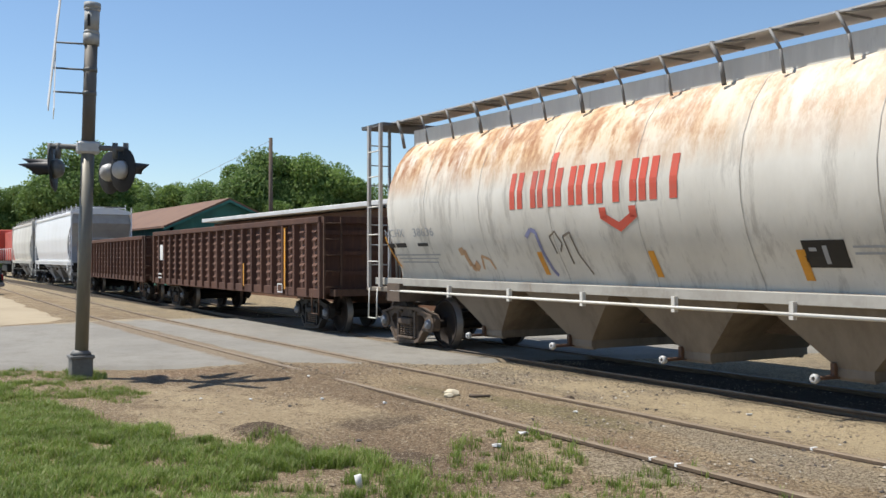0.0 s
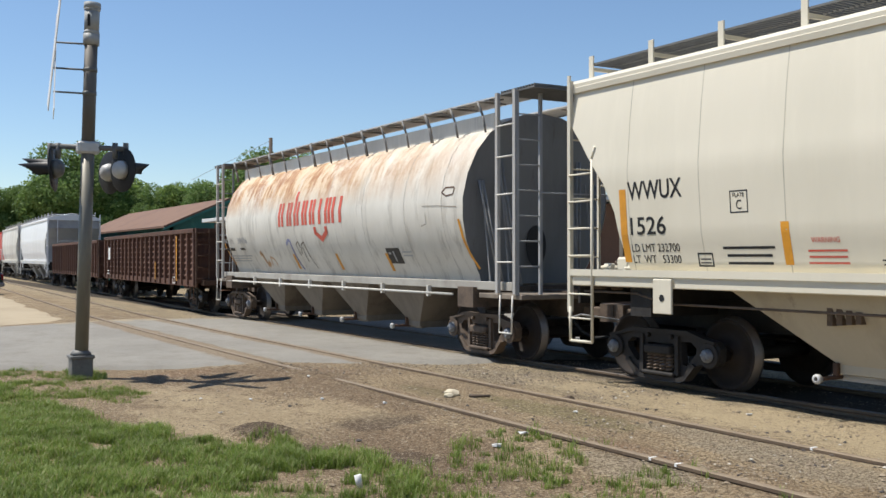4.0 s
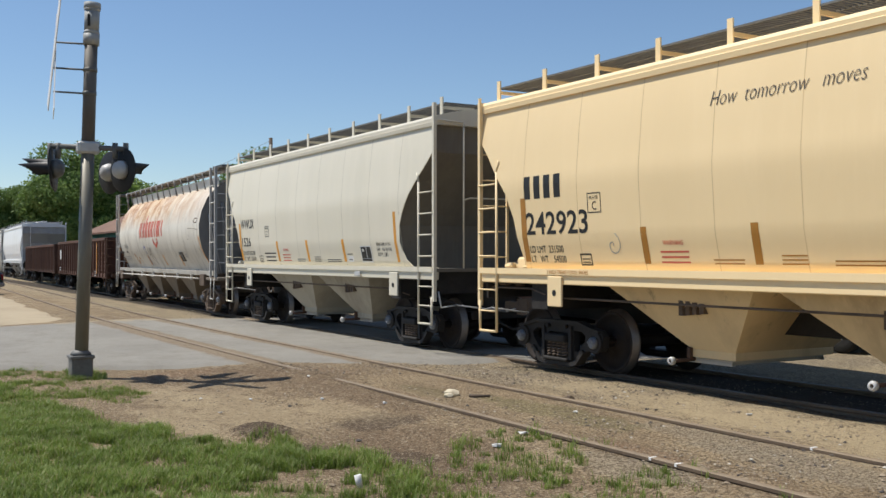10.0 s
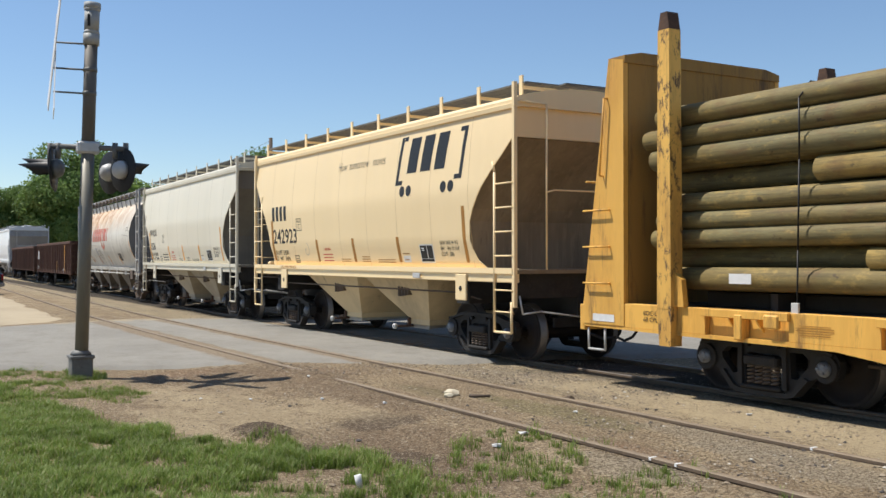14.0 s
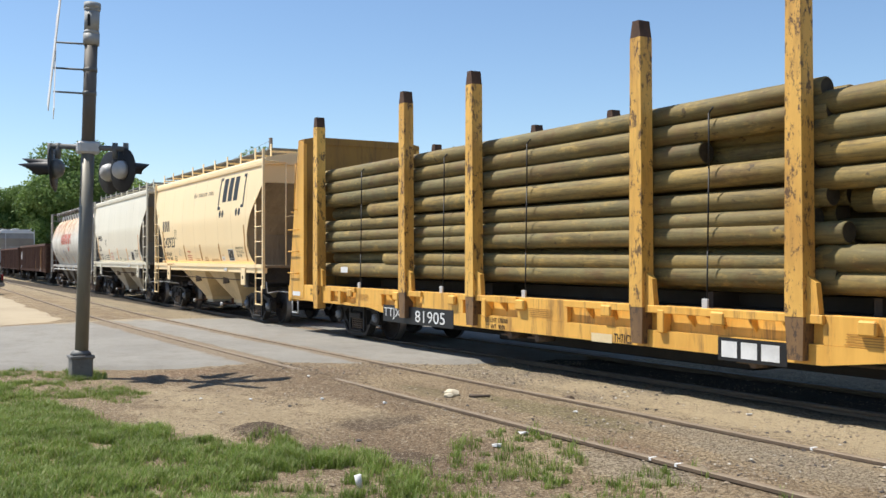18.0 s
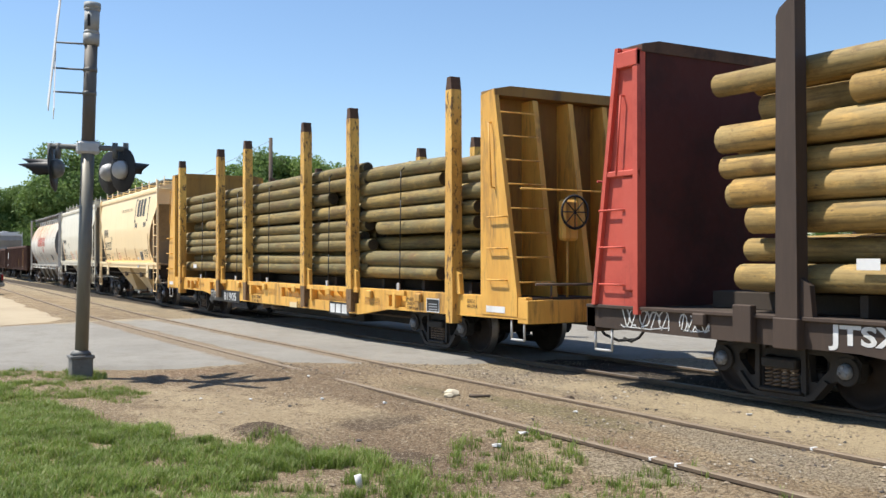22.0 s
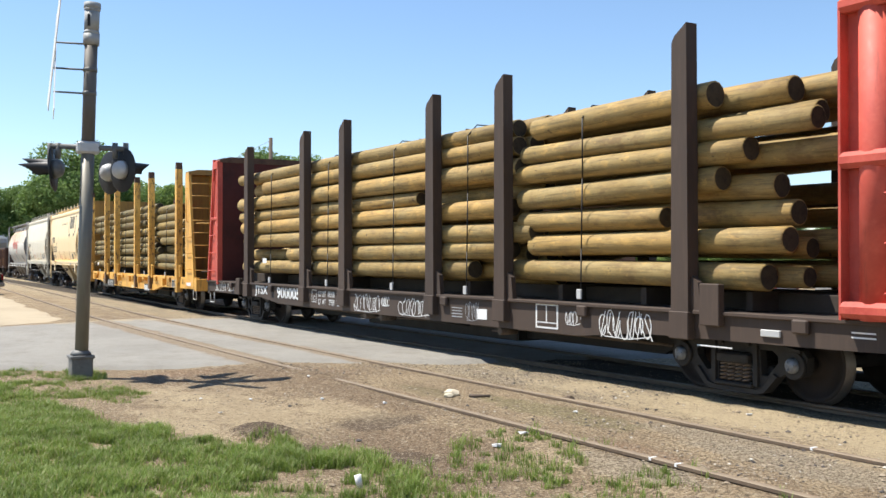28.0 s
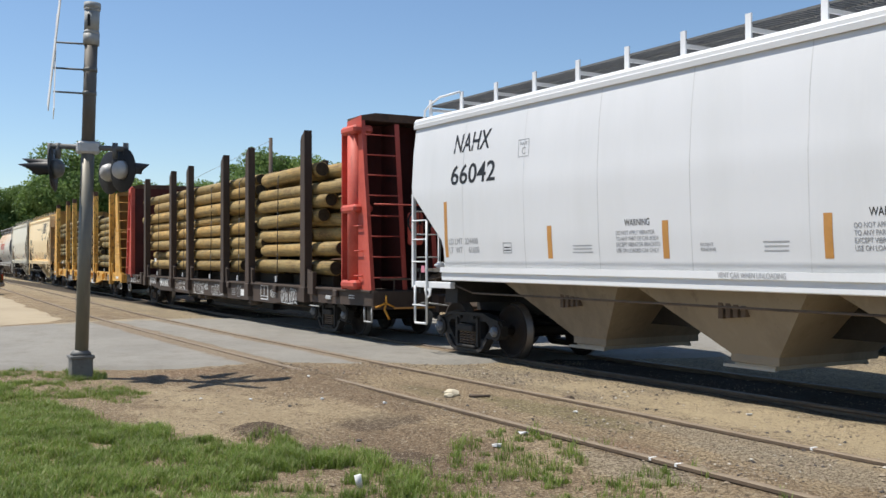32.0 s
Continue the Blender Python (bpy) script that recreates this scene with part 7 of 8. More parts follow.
decal("white_patch", [quad(3.16, 0.68, 0.31, 0.17)], WHT, jts, sill)
lines(jts, 2.35, 0.68, 0.36, 0.2, 4, M["grey_paint"], sill, 0.3, 4)
bm = bmesh.new()
box(bm, 9.18, 9.46, -1.53, -1.50, 0.80, 0.88, 0.008)
part("defect_card_holder", bm, M["galvanised"], jts)
bm = bmesh.new()
box(bm, 8.30, 8.62, -1.60, -1.50, 0.88, 1.38, 0.01)
part("bracket_box", bm, M["brown_paint"], jts)
lines(jts, 8.15, 0.62, 0.62, 0.05, 1, WHT, sill, 0.1, 2)
lines(jts, 10.35, 0.86, 0.32, 0.1, 2, WHT, sill, 0.1, 2)
decal("log_tag", [quad(-7.2, 1.56, 0.28, 0.12)], WHT, jts, lambda z: 1.40)

# gondolas
gy = lambda z: 1.556
decal("stencil_patch", [quad(-6.72, 1.62, 0.40, 0.52)], WHT, gon2, gy, "white stencil patch")
decal("yellow_post_stripe", [quad(5.50, 0.95, 0.10, 1.45)], ORG, gon2, gy, "yellow painted post")
decal("yellow_post_stripe", [quad(2.40, 0.95, 0.08, 0.6)], ORG, gon2, gy)
frame_box(gon2, 5.05, 0.86, 0.35, 0.22, 0.03, WHT, gy)
lines(gon2, -7.0, 1.0, 0.5, 0.25, 2, WHT, gy, 0.2, 3)
# ---- crossing signal ----
def crossing_signal():
    th = empty("crossing_signal", pose(-15.42, -7.45, -0.08, 0, 0, 0))
    tagged(th, "grey railway crossing signal mast with black lamp hoods", "signal")
    lean = Vector((0.105, 0.132, 5.5)).normalized()
    at = lambda z: Vector((lean.x / lean.z * z, lean.y / lean.z * z, z))
    bm = bmesh.new()
    box(bm, -0.15, 0.15, -0.15, 0.15, -0.15, 0.34, 0.02)
    box(bm, -0.17, 0.17, -0.17, 0.17, 0.29, 0.34, 0.01)
    part("pedestal", bm, M["mast_base"], th, "dark grey cast pedestal")
    bm = bmesh.new()
    turned(bm, [(0.15, 0.34), (0.14, 0.38), (0.10, 0.41), (0.088, 0.42)], (0, 0, 0), 2, 24)
    part("collar", bm, M["mast_base"], th)
    bm = bmesh.new()
    rod(bm, at(0.3), at(3.4), 0.096, 24, 0.094)
    part("mast", bm, M["mast_paint"], th)
    bm = bmesh.new()
    rod(bm, at(3.4), at(5.0), 0.094, 24, 0.092)
    part("upper_mast", bm, M["mast_dark"], th, "dark weathered upper tube")
    bm = bmesh.new()
    for za, zb_, ra, rb in ((4.92, 5.08, 0.116, 0.116), (5.08, 5.13, 0.116, 0.106), (5.13, 5.42, 0.106, 0.108), (5.42, 5.45, 0.108, 0.122), (5.45, 5.54, 0.122, 0.120)):
        rod(bm, at(za), at(zb_), ra, 24, rb)
    cap = part("mast_cap", bm, M["cap_grey"], th, "pale grey tube cap on top of the mast")
    bm = bmesh.new()
    mid = at(5.27) + Vector((0.088, -0.058, 0))
    box(bm, mid.x - 0.012, mid.x + 0.012, mid.y - 0.022, mid.y + 0.022, mid.z - 0.09, mid.z + 0.09, 0.008)
    part("slot", bm, M["black_paint"], cap)
    zb = 3.40
    c = at(zb)
    bm = bmesh.new()
    box(bm, c.x - 0.12, c.x + 0.12, c.y - 0.16, c.y + 0.16, zb - 0.09, zb + 0.09, 0.03)
    part("bracket", bm, M["galvanised"], th, "pale clamp casting")
    u = Vector((0.51, 0.86, 0))
    bm = bmesh.new()
    rod(bm, c - u * 0.57 + Vector((0, 0, 0.03)), c + u * 0.58 - Vector((0, 0, 0.02)), 0.04, 12)
    for d in (-0.56, -0.44, 0.40, 0.56):
        rod(bm, c + u * d + Vector((0, 0, -0.16)), c + u * d + Vector((0, 0, 0.07)), 0.04, 10)
    part("crossarm", bm, M["mast_base"], th)

    def lamp(centre, way, tone, reach):
        z_axis = Vector(way).normalized()
        m = Matrix.Translation(centre) @ z_axis.to_track_quat("Z", "Y").to_matrix().to_4x4()
        bm = bmesh.new()
        turned(bm, [(0.001, 0.0), (0.315, 0.0), (0.33, -0.012), (0.315, -0.02), (0.001, -0.02)], (0, 0, 0), 2, 32)
        disc = part("background_disc", bm, M["black_paint"], th, "black background disc", m)
        bm = bmesh.new()
        turned(bm, [(0.001, -0.17), (0.06, -0.165), (0.11, -0.13), (0.135, -0.07), (0.14, -0.02)], (0, 0, 0), 2, 24)
        part("lamp_housing", bm, M[tone], disc)
        bm = bmesh.new()
        seg = 14
        arc = [math.pi * (-0.15 + 1.3 * i / seg) for i in range(seg + 1)]
        rings = []
        for z, r in ((0, 0.13), (reach, 0.12)):
            rings.append([(r * math.cos(a), r * math.sin(a), z * (0.55 + 0.45 * max(0, math.sin(a)))) for a in arc])
        for z, r in ((reach - 0.005, 0.112), (0, 0.118)):
            rings.append([(r * math.cos(a), r * math.sin(a), z * (0.55 + 0.45 * max(0, math.sin(a)))) for a in arc])
        loft(bm, rings + [rings[0]], False, True, False)
        part("hood", bm, M["black_paint"], disc)
        bm = bmesh.new()
        turned(bm, [(0.001, 0.03), (0.07, 0.022), (0.11, 0.004)], (0, 0, 0), 2, 20)
        part("lens", bm, M["lens_red"], disc, "unlit dark red lens")

    back = Vector((-0.49, 0.094, 0))
    left = c - u * 0.53 + Vector((0, 0, -0.32))
    right = c + u * 0.53 + Vector((0, 0, -0.33))
    lamp(left, (-0.335, -0.94, -0.10), "mast_base", 0.47)
    lamp(left + back + Vector((0, 0, 0.07)), (-0.335, -0.94, 0.03), "mast_base", 0.45)
    lamp(right, (-0.34, 0.94, 0.0), "galvanised", 0.42)
    lamp(right + back - u * 0.17, (-0.34, 0.94, 0.0), "galvanised", 0.40)
    # crossbuck, seen nearly from its edge
    for zc in (4.93, 4.55, 4.20):
        q = at(zc)
        bm = bmesh.new()
        turned(bm, [(0.085, -0.03), (0.10, -0.03), (0.10, 0.03), (0.085, 0.03)], q, 2, 20, closed=True)
        rod(bm, q, q + Vector((-0.25, -0.47, 0.03)), 0.014, 8)
        part("sign_bracket", bm, M["mast_base"], th)
    n = Vector((0.10, 0.995, 0.0)).normalized()
    w = Vector((0, 0, 1)).cross(n)
    centre = at(4.68) + Vector((-0.25, -0.46, 0))
    for sgn, lift, foot, head in ((1, 0.0, -1.08, 0.91), (-1, 0.03, -0.78, 1.19)):
        d = (w * sgn * 0.60 + Vector((0.009, 0.055, 0.80))).normalized()
        e = d.cross(n)
        bm = bmesh.new()
        vs = []
        for a in (foot, head):
            for b in (-0.115, 0.115):
                for t in (0, 0.012):
                    vs.append(bm.verts.new(centre + d * a + e * b + n * (t - lift)))
        for q in ((0, 1, 3, 2), (4, 6, 7, 5), (0, 4, 5, 1), (2, 3, 7, 6), (0, 2, 6, 4), (1, 5, 7, 3)):
            bm.faces.new([vs[i] for i in q])
        part("crossbuck_board", bm, M["white_mark"], th, "white sign board seen edge-on")
    return th


M["mast_base"] = surface("mast_base", (0.17, 0.17, 0.16), (0.1, 0.1, 0.095), (0.26, 0.25, 0.23), rough=0.6, metal=0.2, big=4, small=20, relief=0.2)
M["mast_dark"] = surface("mast_dark", (0.12, 0.11, 0.098), (0.075, 0.068, 0.06), (0.19, 0.175, 0.15), rough=0.6, metal=0.1, big=2, small=15, streak=True, relief=0.1)
M["cap_grey"] = surface("cap_grey", (0.33, 0.34, 0.33), (0.25, 0.25, 0.24), rough=0.6, big=5, small=30, relief=0.1)
M["lens_red"] = surface("lens_red", (0.12, 0.01, 0.01), rough=0.2, relief=0.0)
crossing_signal()


# ---- buildings ----
M["teal_wall"] = surface("teal_wall", (0.035, 0.17, 0.14), (0.025, 0.12, 0.10), rough=0.6, big=0.8, small=8, streak=True)
M["brown_roof"] = surface("brown_roof", (0.20, 0.115, 0.075), (0.15, 0.085, 0.06), (0.26, 0.16, 0.11), rough=0.85, big=0.6, small=9, relief=0.3)
M["white_wall"] = surface("white_wall", (0.74, 0.74, 0.72), (0.62, 0.62, 0.6), rough=0.7, big=0.8, small=7, streak=True)
M["brown_wall"] = surface("brown_wall", (0.17, 0.085, 0.05), (0.11, 0.06, 0.04), rough=0.8, big=0.8, small=7)
M["wood_pole"] = surface("wood_pole", (0.13, 0.10, 0.075), (0.08, 0.06, 0.05), rough=0.9, big=2, small=12, streak=True, relief=0.4)


def gable_house(name, x0, x1, y0, y1, eave, ridge, wall, roof, label, along_x=True, overhang=0.5):
    th = empty(name, Matrix.Translation(((x0 + x1) / 2, (y0 + y1) / 2, -0.1)))
    tagged(th, label, "building")
    hx, hy = (x1 - x0) / 2, (y1 - y0) / 2
    a, b = (hx, hy) if along_x else (hy, hx)
    turn = (lambda p: p) if along_x else (lambda p: (-p[1], p[0], p[2]))
    t = 0.2
    for s in (-1, 1):
        bm = bmesh.new()
        box(bm, -a, a, min(s * b, s * (b - t)), max(s * b, s * (b - t)), 0, eave)
        for v in bm.verts:
            v.co = turn(v.co.copy())
        part("wall", bm, M[wall], th)
        bm = bmesh.new()
        prism(bm, [(-b, 0), (b, 0), (b, eave), (0, ridge - 0.05), (-b, eave)], 0, min(s * a, s * (a - t)), max(s * a, s * (a - t)))
        for v in bm.verts:
            v.co = turn(v.co.copy())
        part("gable_wall", bm, M[wall], th)
        bm = bmesh.new()
        k = (ridge - eave) / b
        o = overhang
        prism(bm, [(s * (b + o), eave - k * o), (0, ridge), (0, ridge + 0.12), (s * (b + o), eave - k * o + 0.12)], 0, -a - o, a + o)
        for v in bm.verts:
            v.co = turn(v.co.copy())
        part("roof", bm, M[roof], th)
        for e in (-1, 1):
            bm = bmesh.new()
            prism(bm, [(s * (b + o), eave - k * o - 0.14), (0, ridge - 0.14), (0, ridge + 0.0), (s * (b + o), eave - k * o)], 0, e * (a + o) - 0.03, e * (a + o) + 0.03)
            for v in bm.verts:
                v.co = turn(v.co.copy())
            part("fascia", bm, M[wall], th)
    return th


gable_house("teal_building", -82, -58, 5.6, 12.4, 3.75, 5.25, "teal_wall", "brown_roof", "teal green building with a brown shingle roof behind the train")
M["dark_shingle"] = surface("dark_shingle", (0.10, 0.10, 0.105), (0.06, 0.06, 0.065), rough=0.9, big=0.6, small=9, relief=0.3)
white_house = gable_house("white_house", -39, -27, 36.6, 45.6, 4.75, 7.7, "white_wall", "dark_shingle", "white gabled house with a dark roof beyond the tracks", True, 0.4)
white_house.matrix_basis = pose(-33, 41.1, -0.1, 0, 0, -53)
low = empty("low_building", Matrix.Translation((-38, 9.5, -0.1)))
tagged(low, "low brown building with a flat white roof edge behind the train", "building")
bm = bmesh.new()
box(bm, -14, 12, -3.2, 3.2, 0, 3.6)
part("wall", bm, M["brown_wall"], low)
bm = bmesh.new()
box(bm, -14.6, 12.6, -3.7, 3.7, 3.68, 3.86, 0.02)
part("roof", bm, M["white_wall"], low, "weathered white roof edge")


def utility_pole(x, y, h, label):
    th = empty("utility_pole", Matrix.Translation((x, y, -0.1)))
    tagged(th, label, "pole")
    bm = bmesh.new()
    rod(bm, (0, 0, 0), (0, 0, h), 0.15, 12, 0.11)
    part("post", bm, M["wood_pole"], th)
    bm = bmesh.new()
    rod(bm, (0, 0, h - 0.15), (-5.5, -3.2, h - 2.3), 0.012, 5)
    part("guy_wire", bm, M["steel"], th)
    return th


utility_pole(-56.8, 11.3, 9.0, "weathered wooden utility pole with a slack wire")
utility_pole(-30.2, 29.9, 8.5, "weathered wooden utility pole beside the white house")


# ---- trees ----
def leaf_material(name, a, b, c):
    m, nt, bs = tree_of(name)
    geo = nt.nodes.new("ShaderNodeNewGeometry")
    col = mix_rgb(nt, geo.outputs["Random Per Island"], a, b)
    n = noise_node(nt, 0.5, 3, 0.6)
    col = mix_rgb(nt, ramp(nt, n, 0.4, 0.65, 0, 0.8), col, c)
    nt.links.new(col, bs.inputs["Base Color"])
    bs.inputs["Roughness"].default_value = 0.6
    bs.inputs["Specular IOR Level"].default_value = 0.25
    tr = nt.nodes.new("ShaderNodeBsdfTranslucent")
    nt.links.new(col, tr.inputs["Color"])
    mx = nt.nodes.new("ShaderNodeMixShader")
    mx.inputs[0].default_value = 0.42
    nt.links.new(bs.outputs[0], mx.inputs[1])
    nt.links.new(tr.outputs[0], mx.inputs[2])
    nt.links.new(mx.outputs[0], nt.nodes["Material Output"].inputs[0])
    return m


M["leaf"] = leaf_material("leaves", (0.19, 0.29, 0.065), (0.31, 0.40, 0.14), (0.14, 0.23, 0.055))
M["leaf_dark"] = leaf_material("leaves_dark", (0.15, 0.24, 0.065), (0.24, 0.33, 0.12), (0.11, 0.185, 0.05))
M["bark"] = surface("bark", (0.12, 0.09, 0.065), rough=0.95, big=3, small=14, relief=0.6)


def crown_mesh(rad, h0, h1, n, seed, mat, size=0.16):
    """Leaf clumps set on lobes of a broken crown."""
    rng = np.random.default_rng(seed)
    lobes = []
    for _ in range(30):
        a, u = rng.uniform(0, 2 * np.pi), rng.uniform(0, 1)
        z = h0 + (h1 - h0) * u
        k = rad * (0.75 if u < 0.6 else 0.75 * (1.5 - u)) * rng.uniform(0.3, 1)
        lobes.append((k * np.cos(a), k * np.sin(a), z, rad * rng.uniform(0.24, 0.42)))
    lobes = np.array(lobes)
    pick = rng.integers(0, len(lobes), n)
    d = rng.normal(size=(n, 3))
    d /= np.linalg.norm(d, axis=1)[:, None]
    c = lobes[pick, :3] + d * lobes[pick, 3:4] * rng.uniform(0.55, 1.1, (n, 1))  * np.array([1, 1, 0.85])
    ax = rng.normal(size=(n, 3))
    ax /= np.linalg.norm(ax, axis=1)[:, None]
    bx = np.cross(ax, d + rng.normal(size=(n, 3)) * 0.6)
    bx /= np.linalg.norm(bx, axis=1)[:, None] + 1e-9
    s = size * rng.uniform(0.6, 1.3, (n, 1))
    v = np.stack([c - ax * s, c + bx * s * 0.55, c + ax * s, c - bx * s * 0.55], 1).reshape(-1, 3)
    me = bpy.data.meshes.new("crown")
    me.from_pydata(v.tolist(), [], np.arange(n * 4).reshape(-1, 4).tolist())
    me.materials.append(mat)
    return me


def tree_thing(crown, h0, h1, rad, seed, label):
    rnd = random.Random(seed)
    th = empty("tree")
    tagged(th, label, "tree", "trees")
    bm = bmesh.new()
    p, r = Vector((0, 0, -0.2)), rad * 0.07
    for i in range(4):
        q = p + Vector((rnd.uniform(-0.2, 0.2), rnd.uniform(-0.2, 0.2), (h1 - 1) / 4))
        rod(bm, p, q, r, 9, r * 0.75)
        p, r = q, r * 0.75
        if i:
            for _ in range(3):
                a = rnd.uniform(0, 6.28)
                rod(bm, p, p + Vector((math.cos(a) * rad * 0.35, math.sin(a) * rad * 0.35, rad * 0.25)), r * 0.4, 6, r * 0.1)
    part("trunk", bm, M["bark"], th)
    part("crown", crown, None, th)
    return th


KINDS = []
for i, (rad, h0, h1, mt) in enumerate(((3.6, 1.2, 8.6, "leaf"), (4.0, 1.0, 9.4, "leaf_dark"), (3.0, 0.8, 7.0, "leaf"), (4.4, 1.0, 9.0, "leaf_dark"))):
    KINDS.append(tree_thing(crown_mesh(rad, h0, h1 - 0.8, 42000, 20 + i, M[mt], 0.122), h0, h1, rad, i, "broad green tree in full leaf behind the tracks"))
rt = random.Random(3)
SPOTS = []


def plant(k, x, y, s):
    SPOTS.append((k, pose(x, y, -0.15, 0, 0, rt.uniform(0, 360)), s))


TALL = (7.9, 8.6, 6.4, 8.3)


def wood(x, y, h):
    k = rt.randrange(4)
    plant(k, x, y, h / TALL[k])


# the wood along the far left, and the clump behind the low building
LEFT = ((-95.5, 1.5, 7.6), (-94.9, 3.0, 7.0), (-94.0, 4.4, 7.8), (-93.4, 5.6, 9.4), (-92.7, 6.7, 10.9), (-92.0, 7.9, 8.2), (-91.1, 9.4, 7.6), (-90.4, 10.7, 7.0), (-89.5, 12.2, 7.0), (-88.8, 13.3, 7.4), (-88.1, 14.4, 7.4), (-87.4, 15.7, 7.0))
CLUMP = ((-84.7, 16.3, 7.0), (-84.1, 17.2, 8.0), (-83.4, 18.4, 9.2), (-82.6, 19.7, 9.8), (-81.7, 21.3, 10.1), (-80.8, 22.8, 9.8), (-80.0, 24.3, 9.6), (-79.2, 25.5, 9.0), (-78.5, 26.8, 8.0), (-77.7, 28.1, 7.4))
LEFT = tuple((x * 1.5, (y + 10.38) * 1.5 - 10.38, 1.7 + (h - 1.7) * 1.5) for x, y, h in LEFT)
for x, y, h in LEFT + CLUMP:
    wood(x, y, h)
    wood(x - 7 + rt.uniform(-2, 2), y + 4 + rt.uniform(-1, 2), h * rt.uniform(0.8, 0.98))
    wood(x + 2.5 + rt.uniform(-1, 1), y - 1.2 + rt.uniform(-0.5, 0.5), h * rt.uniform(0.45, 0.62))
for i in range(10):
    wood(-170 + i * 4.0, 18 + i * 4.5, rt.uniform(10, 13))
# the low line of trees that shows between the cars
for i in range(11):
    u = i / 10
    wood(-53.5 + 11 * u + rt.uniform(-1, 1), 34.8 + 10 * u + rt.uniform(-0.5, 1.5), rt.uniform(3.6, 4.6))
for x, y, s in ((-49, 48, 0.5), (-53, 50, 0.55), (-58, 47, 0.8), (-62, 50, 0.85)):
    plant(rt.randrange(4), x, y, s)
used = set()
for k, m, s in SPOTS:
    if k in used:
        t = copy_thing(KINDS[k], m)
    else:
        t = KINDS[k]
        t.matrix_basis = m
        used.add(k)
    t.scale = (s, s, s)


# ---- parked vehicles ----
M["car_dark"] = surface("car_dark", (0.015, 0.016, 0.02), rough=0.25, relief=0.0)
M["car_silver"] = surface("car_silver", (0.45, 0.46, 0.47), rough=0.3, metal=0.5, relief=0.0)
M["car_red"] = surface("car_red", (0.42, 0.04, 0.05), rough=0.3, relief=0.0)
M["car_teal"] = surface("car_teal", (0.03, 0.09, 0.13), rough=0.3, relief=0.0)
M["tail_red"] = surface("tail_red", (0.3, 0.01, 0.01), rough=0.25, relief=0.0)


def parked_car(name, m, paint, label, length, width, height, cab, hood, ride=0.32):
    """A parked vehicle that heads along its own -x. cab: (foot, roof, roof, foot) of the glasshouse along its length; hood: deck height."""
    th = empty(name, m)
    tagged(th, label, "car", "parked vehicles")
    L, W = length / 2, width / 2
    c0, c1, c2, c3 = cab
    bm = bmesh.new()
    prof = [(-L, ride + 0.12), (-L, hood - 0.18), (-L + 0.12, hood - 0.06), (c0, hood), (c3, hood), (L - 0.08, hood - 0.03), (L, hood - 0.2), (L, ride + 0.1), (L - 0.15, ride), (-L + 0.15, ride)]
    prism(bm, prof, 1, -W, W)
    bmesh.ops.bevel(bm, geom=bm.edges[:], offset=0.05, segments=2, affect="EDGES", clamp_overlap=True)
    part("body", bm, M[paint], th)
    bm = bmesh.new()
    w0, w1 = W - 0.06, W - 0.22
    loft(bm, [[(c0, -w0, hood - 0.02), (c3, -w0, hood - 0.02), (c3, w0, hood - 0.02), (c0, w0, hood - 0.02)], [(c1, -w1, height - 0.05), (c2, -w1, height - 0.05), (c2, w1, height - 0.05), (c1, w1, height - 0.05)]])
    part("window_glass", bm, M["glass"], th)
    bm = bmesh.new()
    box(bm, c1 - 0.05, c2 + 0.05, -w1 - 0.02, w1 + 0.02, height - 0.07, height, 0.03)
    for s in (-1, 1):
        for a, b in ((c0, c1), (c3, c2), ((c0 + c3) / 2, (c1 + c2) / 2)):
            rod(bm, (a, s * w0, hood - 0.02), (b, s * w1, height - 0.04), 0.045, 6)
    part("roof", bm, M[paint], th)
    for x in (-L + 0.85, L - 0.95):
        for s in (-1, 1):
            bm = bmesh.new()
            turned(bm, [(0.17, -0.10), (0.30, -0.11), (0.335, -0.08), (0.335, 0.08), (0.30, 0.11), (0.17, 0.10)], (x, s * (W - 0.09), 0.335), 1, 24)
            t = part("tyre", bm, M["rubber"], th)
            bm = bmesh.new()
            turned(bm, [(0.001, -0.10), (0.06, -0.105), (0.15, -0.085), (0.185, -0.10), (0.185, 0.1), (0.001, 0.1)], (x, s * (W - 0.09), 0.335), 1, 16)
            part("rim", bm, M["steel"], t)
    for s in (-1, 1):
        bm = bmesh.new()
        box(bm, -L - 0.015, -L + 0.06, s * (W - 0.3) - 0.15, s * (W - 0.3) + 0.15, hood - 0.32, hood - 0.16, 0.02)
        part("headlight", bm, M["galvanised"], th)
        bm = bmesh.new()
        box(bm, L - 0.06, L + 0.012, s * (W - 0.16) - 0.1, s * (W - 0.16) + 0.1, hood - 0.4, hood - 0.12, 0.02)
        part("tail_light", bm, M["tail_red"], th)
    for x in (-L, L):
        bm = bmesh.new()
        box(bm, x - 0.08, x + 0.08, -W + 0.05, W - 0.05, ride + 0.05, ride + 0.25, 0.04)
        part("bumper", bm, M["grey_paint"], th)
    return th


parked_car("parked_pickup", pose(-10.3, 6.4, -0.08, 0, 0, 3), "car_teal", "dark blue-green pickup parked behind the tracks", 5.4, 1.95, 1.85, (-1.2, -0.4, 0.7, 1.0), 1.18, 0.45)
parked_car("parked_car", pose(-27.2, 18.6, -0.1, 0, 0, 10), "car_silver", "silver sedan parked beyond the tracks", 4.6, 1.8, 1.45, (-0.9, -0.1, 1.1, 1.7), 0.95)
parked_car("parked_car", pose(-40.0, 36.9, -0.1, 0, 0, 20), "car_red", "red car parked beyond the tracks", 4.5, 1.8, 1.5, (-0.9, -0.1, 1.1, 1.8), 0.98)
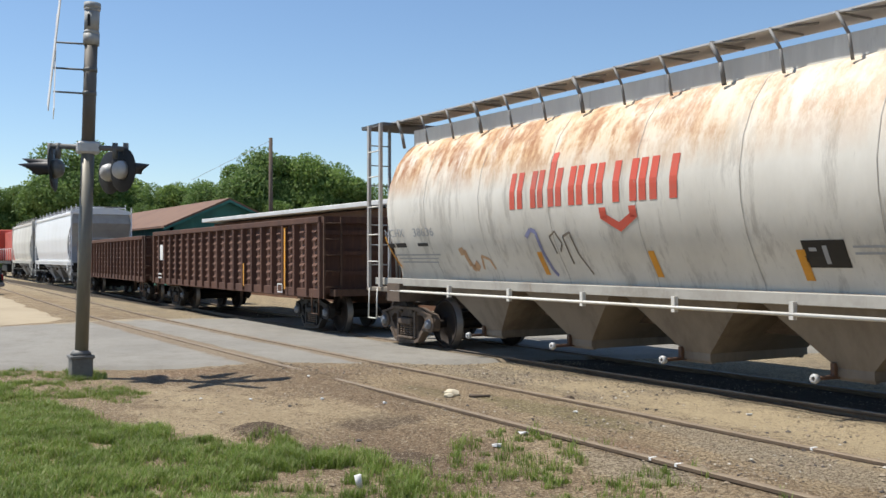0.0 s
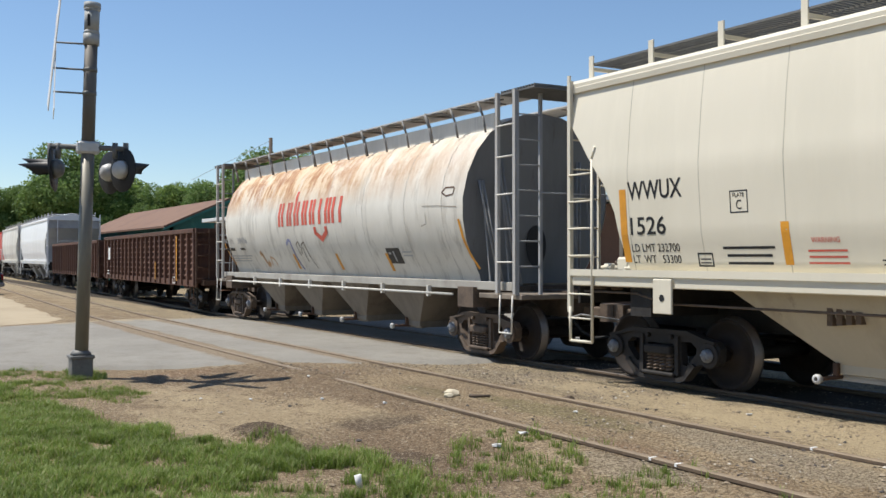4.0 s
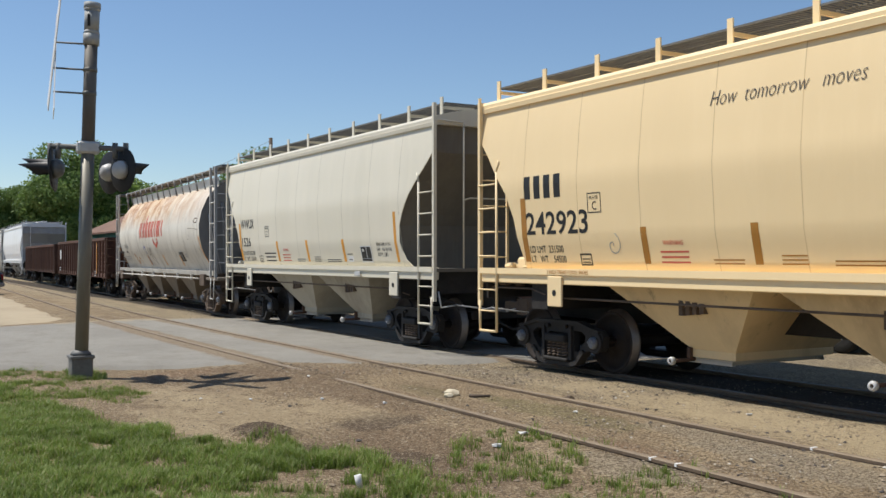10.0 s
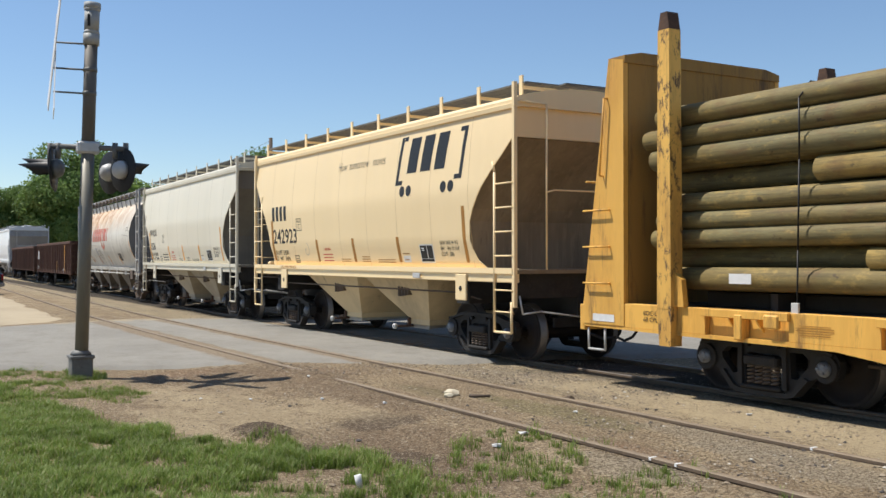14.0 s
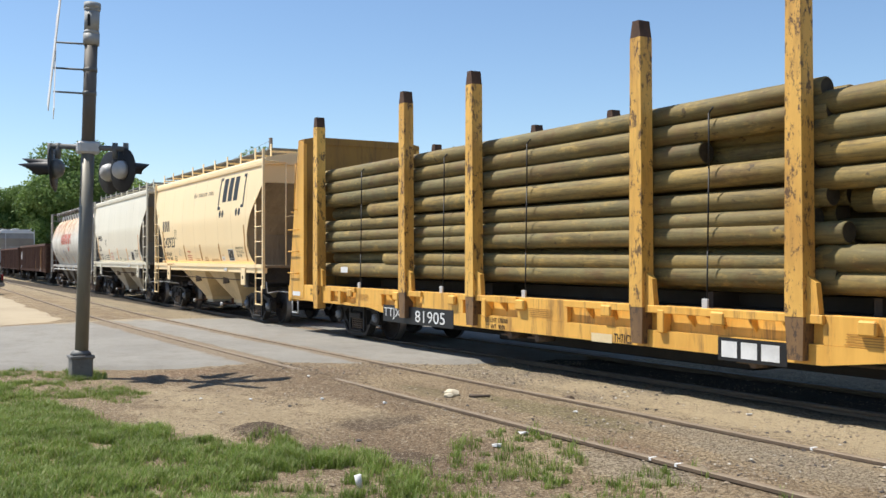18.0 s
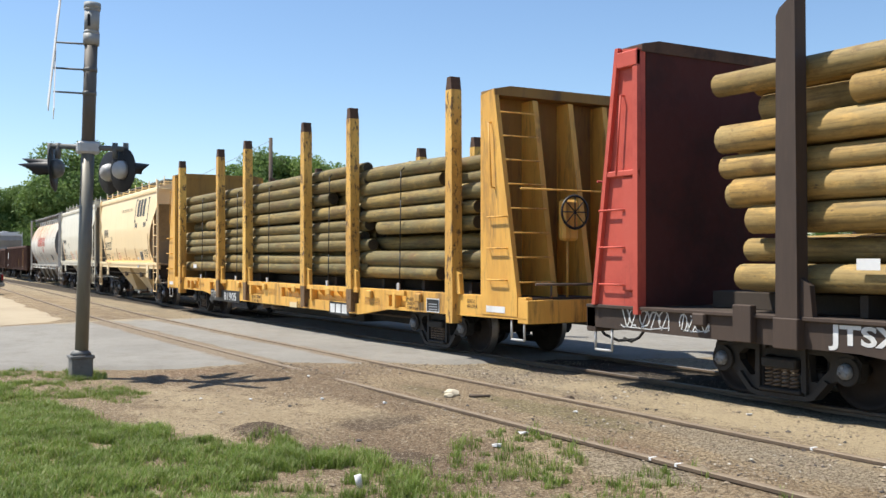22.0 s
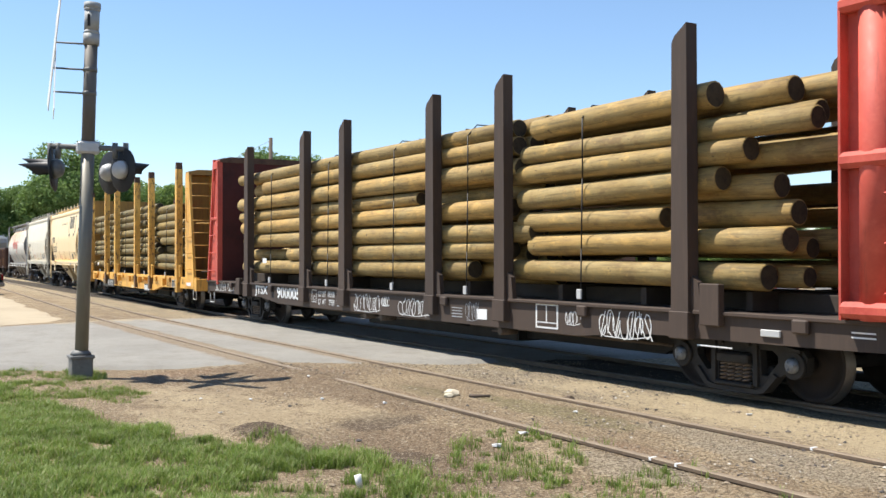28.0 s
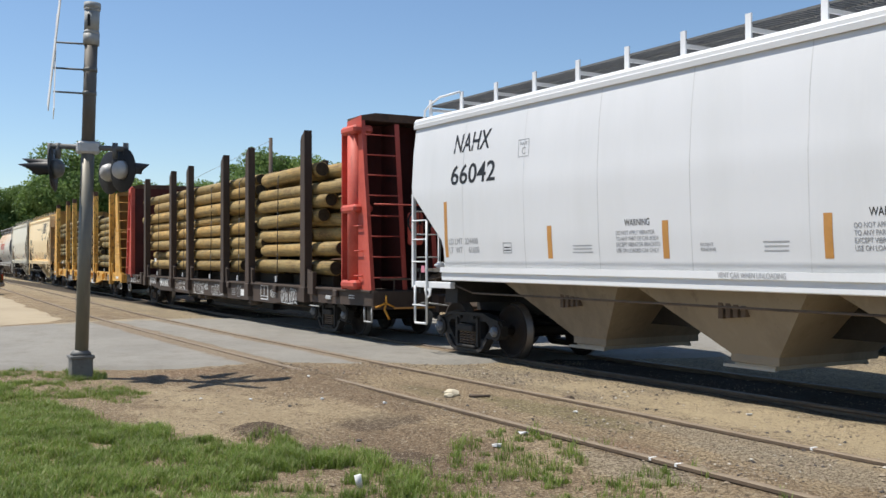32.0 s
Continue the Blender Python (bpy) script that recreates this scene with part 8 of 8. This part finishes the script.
parked_car("parked_van", pose(-23.1, 22.3, -0.1, 0, 0, 59), "car_silver", "silver van parked by the white house", 4.7, 1.9, 1.9, (-1.6, -0.6, 2.0, 2.2), 1.1)
parked_car("parked_suv", pose(-52.4, -6.55, -0.05, 0, 0, 58), "car_dark", "black SUV parked beside the road with its tail showing", 4.7, 1.9, 1.80, (-1.0, -0.3, 1.9, 2.2), 1.08)


# ---- litter and loose things on the ground ----
def lump(name, x, y, r, flat, mat, label, cat, seed, kind=""):
    rnd = random.Random(seed)
    bm = bmesh.new()
    bmesh.ops.create_icosphere(bm, subdivisions=2, radius=r)
    for v in bm.verts:
        v.co *= 1 + rnd.uniform(-0.18, 0.18)
        v.co.z *= flat
    ob = new(name, mesh_of(name, bm, M[mat]))
    ob.matrix_basis = pose(x, y, ground_z(x, y) + r * flat * 0.35, 0, 0, rnd.uniform(0, 360))
    return tagged(ob, label, cat, kind=kind)


M["dark_earth"] = surface("dark_earth", (0.10, 0.07, 0.05), (0.06, 0.045, 0.035), rough=0.95, big=5, small=30, relief=0.8, rdist=0.02)
M["pale_stone"] = surface("pale_stone", (0.55, 0.49, 0.36), (0.42, 0.36, 0.26), rough=0.9, big=8, small=30, relief=0.4)
lump("stone", -10.52, -4.02, 0.10, 0.5, "pale_stone", "pale flat stone lying between the rails", "stone", 1)
lump("stone", -10.38, -4.14, 0.07, 0.5, "pale_stone", "pale flat stone lying between the rails", "stone", 2)
lump("stone", -9.47, -3.02, 0.07, 0.6, "dark_earth", "dark clod lying beside the rail", "stone", 3)
bm = bmesh.new()
rod(bm, (-0.12, 0, 0), (0.14, 0.03, 0.01), 0.022, 8, 0.016)
stick = new("stick", mesh_of("stick", bm, M["bark"]))
stick.matrix_basis = pose(-10.15, -3.86, ground_z(-10.15, -3.86) + 0.02, 0, 0, 35)
tagged(stick, "short dark stick on the gravel", "stick")
bm = bmesh.new()
turned(bm, [(0.001, 0.0), (0.022, 0.0), (0.028, 0.10), (0.025, 0.10), (0.02, 0.006), (0.001, 0.006)], (0, 0, 0), 2, 16)
cup = new("paper_cup", mesh_of("paper_cup", bm, M["white_mark"]))
cup.matrix_basis = pose(-6.95, -7.0, ground_z(-6.95, -7.0) - 0.005, 8, -6, 0)
tagged(cup, "white paper cup standing in the grass", "cup")
rnd = random.Random(8)
for x, y, s in ((-7.62, -5.28, 0.06), (-7.85, -4.83, 0.07), (-11.9, -6.1, 0.03), (-11.3, -5.4, 0.035), (-12.3, -6.6, 0.03), (-10.4, -5.0, 0.03), (-8.6, -3.6, 0.03), (-7.9, -1.7, 0.035), (-12.9, -4.9, 0.03), (-11.1, -6.75, 0.03)):
    bm = bmesh.new()
    pts = [(s * rnd.uniform(0.6, 1.2) * math.cos(a), s * rnd.uniform(0.4, 0.8) * math.sin(a)) for a in [k * math.pi / 3 for k in range(6)]]
    prism(bm, pts, 2, 0, 0.012)
    for v in bm.verts:
        v.co.z += rnd.uniform(0, s * 0.4)
    scrap = new("paper_scrap", mesh_of("paper_scrap", bm, M["white_mark"]))
    scrap.matrix_basis = pose(x, y, ground_z(x, y) + 0.005, 0, 0, rnd.uniform(0, 180))
    tagged(scrap, "crumpled white paper scrap on the dirt", "litter", "paper scraps")


# white paint dabs on the siding's rails
for x, off in ((-6.25, -4.64), (-5.95, -4.64), (-5.85, -3.14)):
    bm = bmesh.new()
    y = off + track_y(x)
    box(bm, x - 0.012, x + 0.012, y - 0.040, y + 0.03, 0.012, 0.0372)
    part("paint_dab", bm, M["white_mark"], bpy.data.objects["siding_rail" if off == -3.14 else "siding_rail.001"])


def motions():
    """The train rolls to the left and slowly gathers speed; the wheels turn with it."""
    for ob, mid, half in TRAIN:
        walk(ob, [(float(t), car_pose(mid, half, t)) for t in range(33)])
    times, last = [0.0], 0.0
    for i in range(1, 961):
        t = i / 30
        if travel(t) - last > 0.62 or i == 960:
            times.append(t)
            last = travel(t)
    for w, x in WHEELS:
        walk(w, [(t, Matrix.Translation((x, 0, WR)) @ Matrix.Rotation(-travel(t) / WR, 4, "Y")) for t in times])


motions()
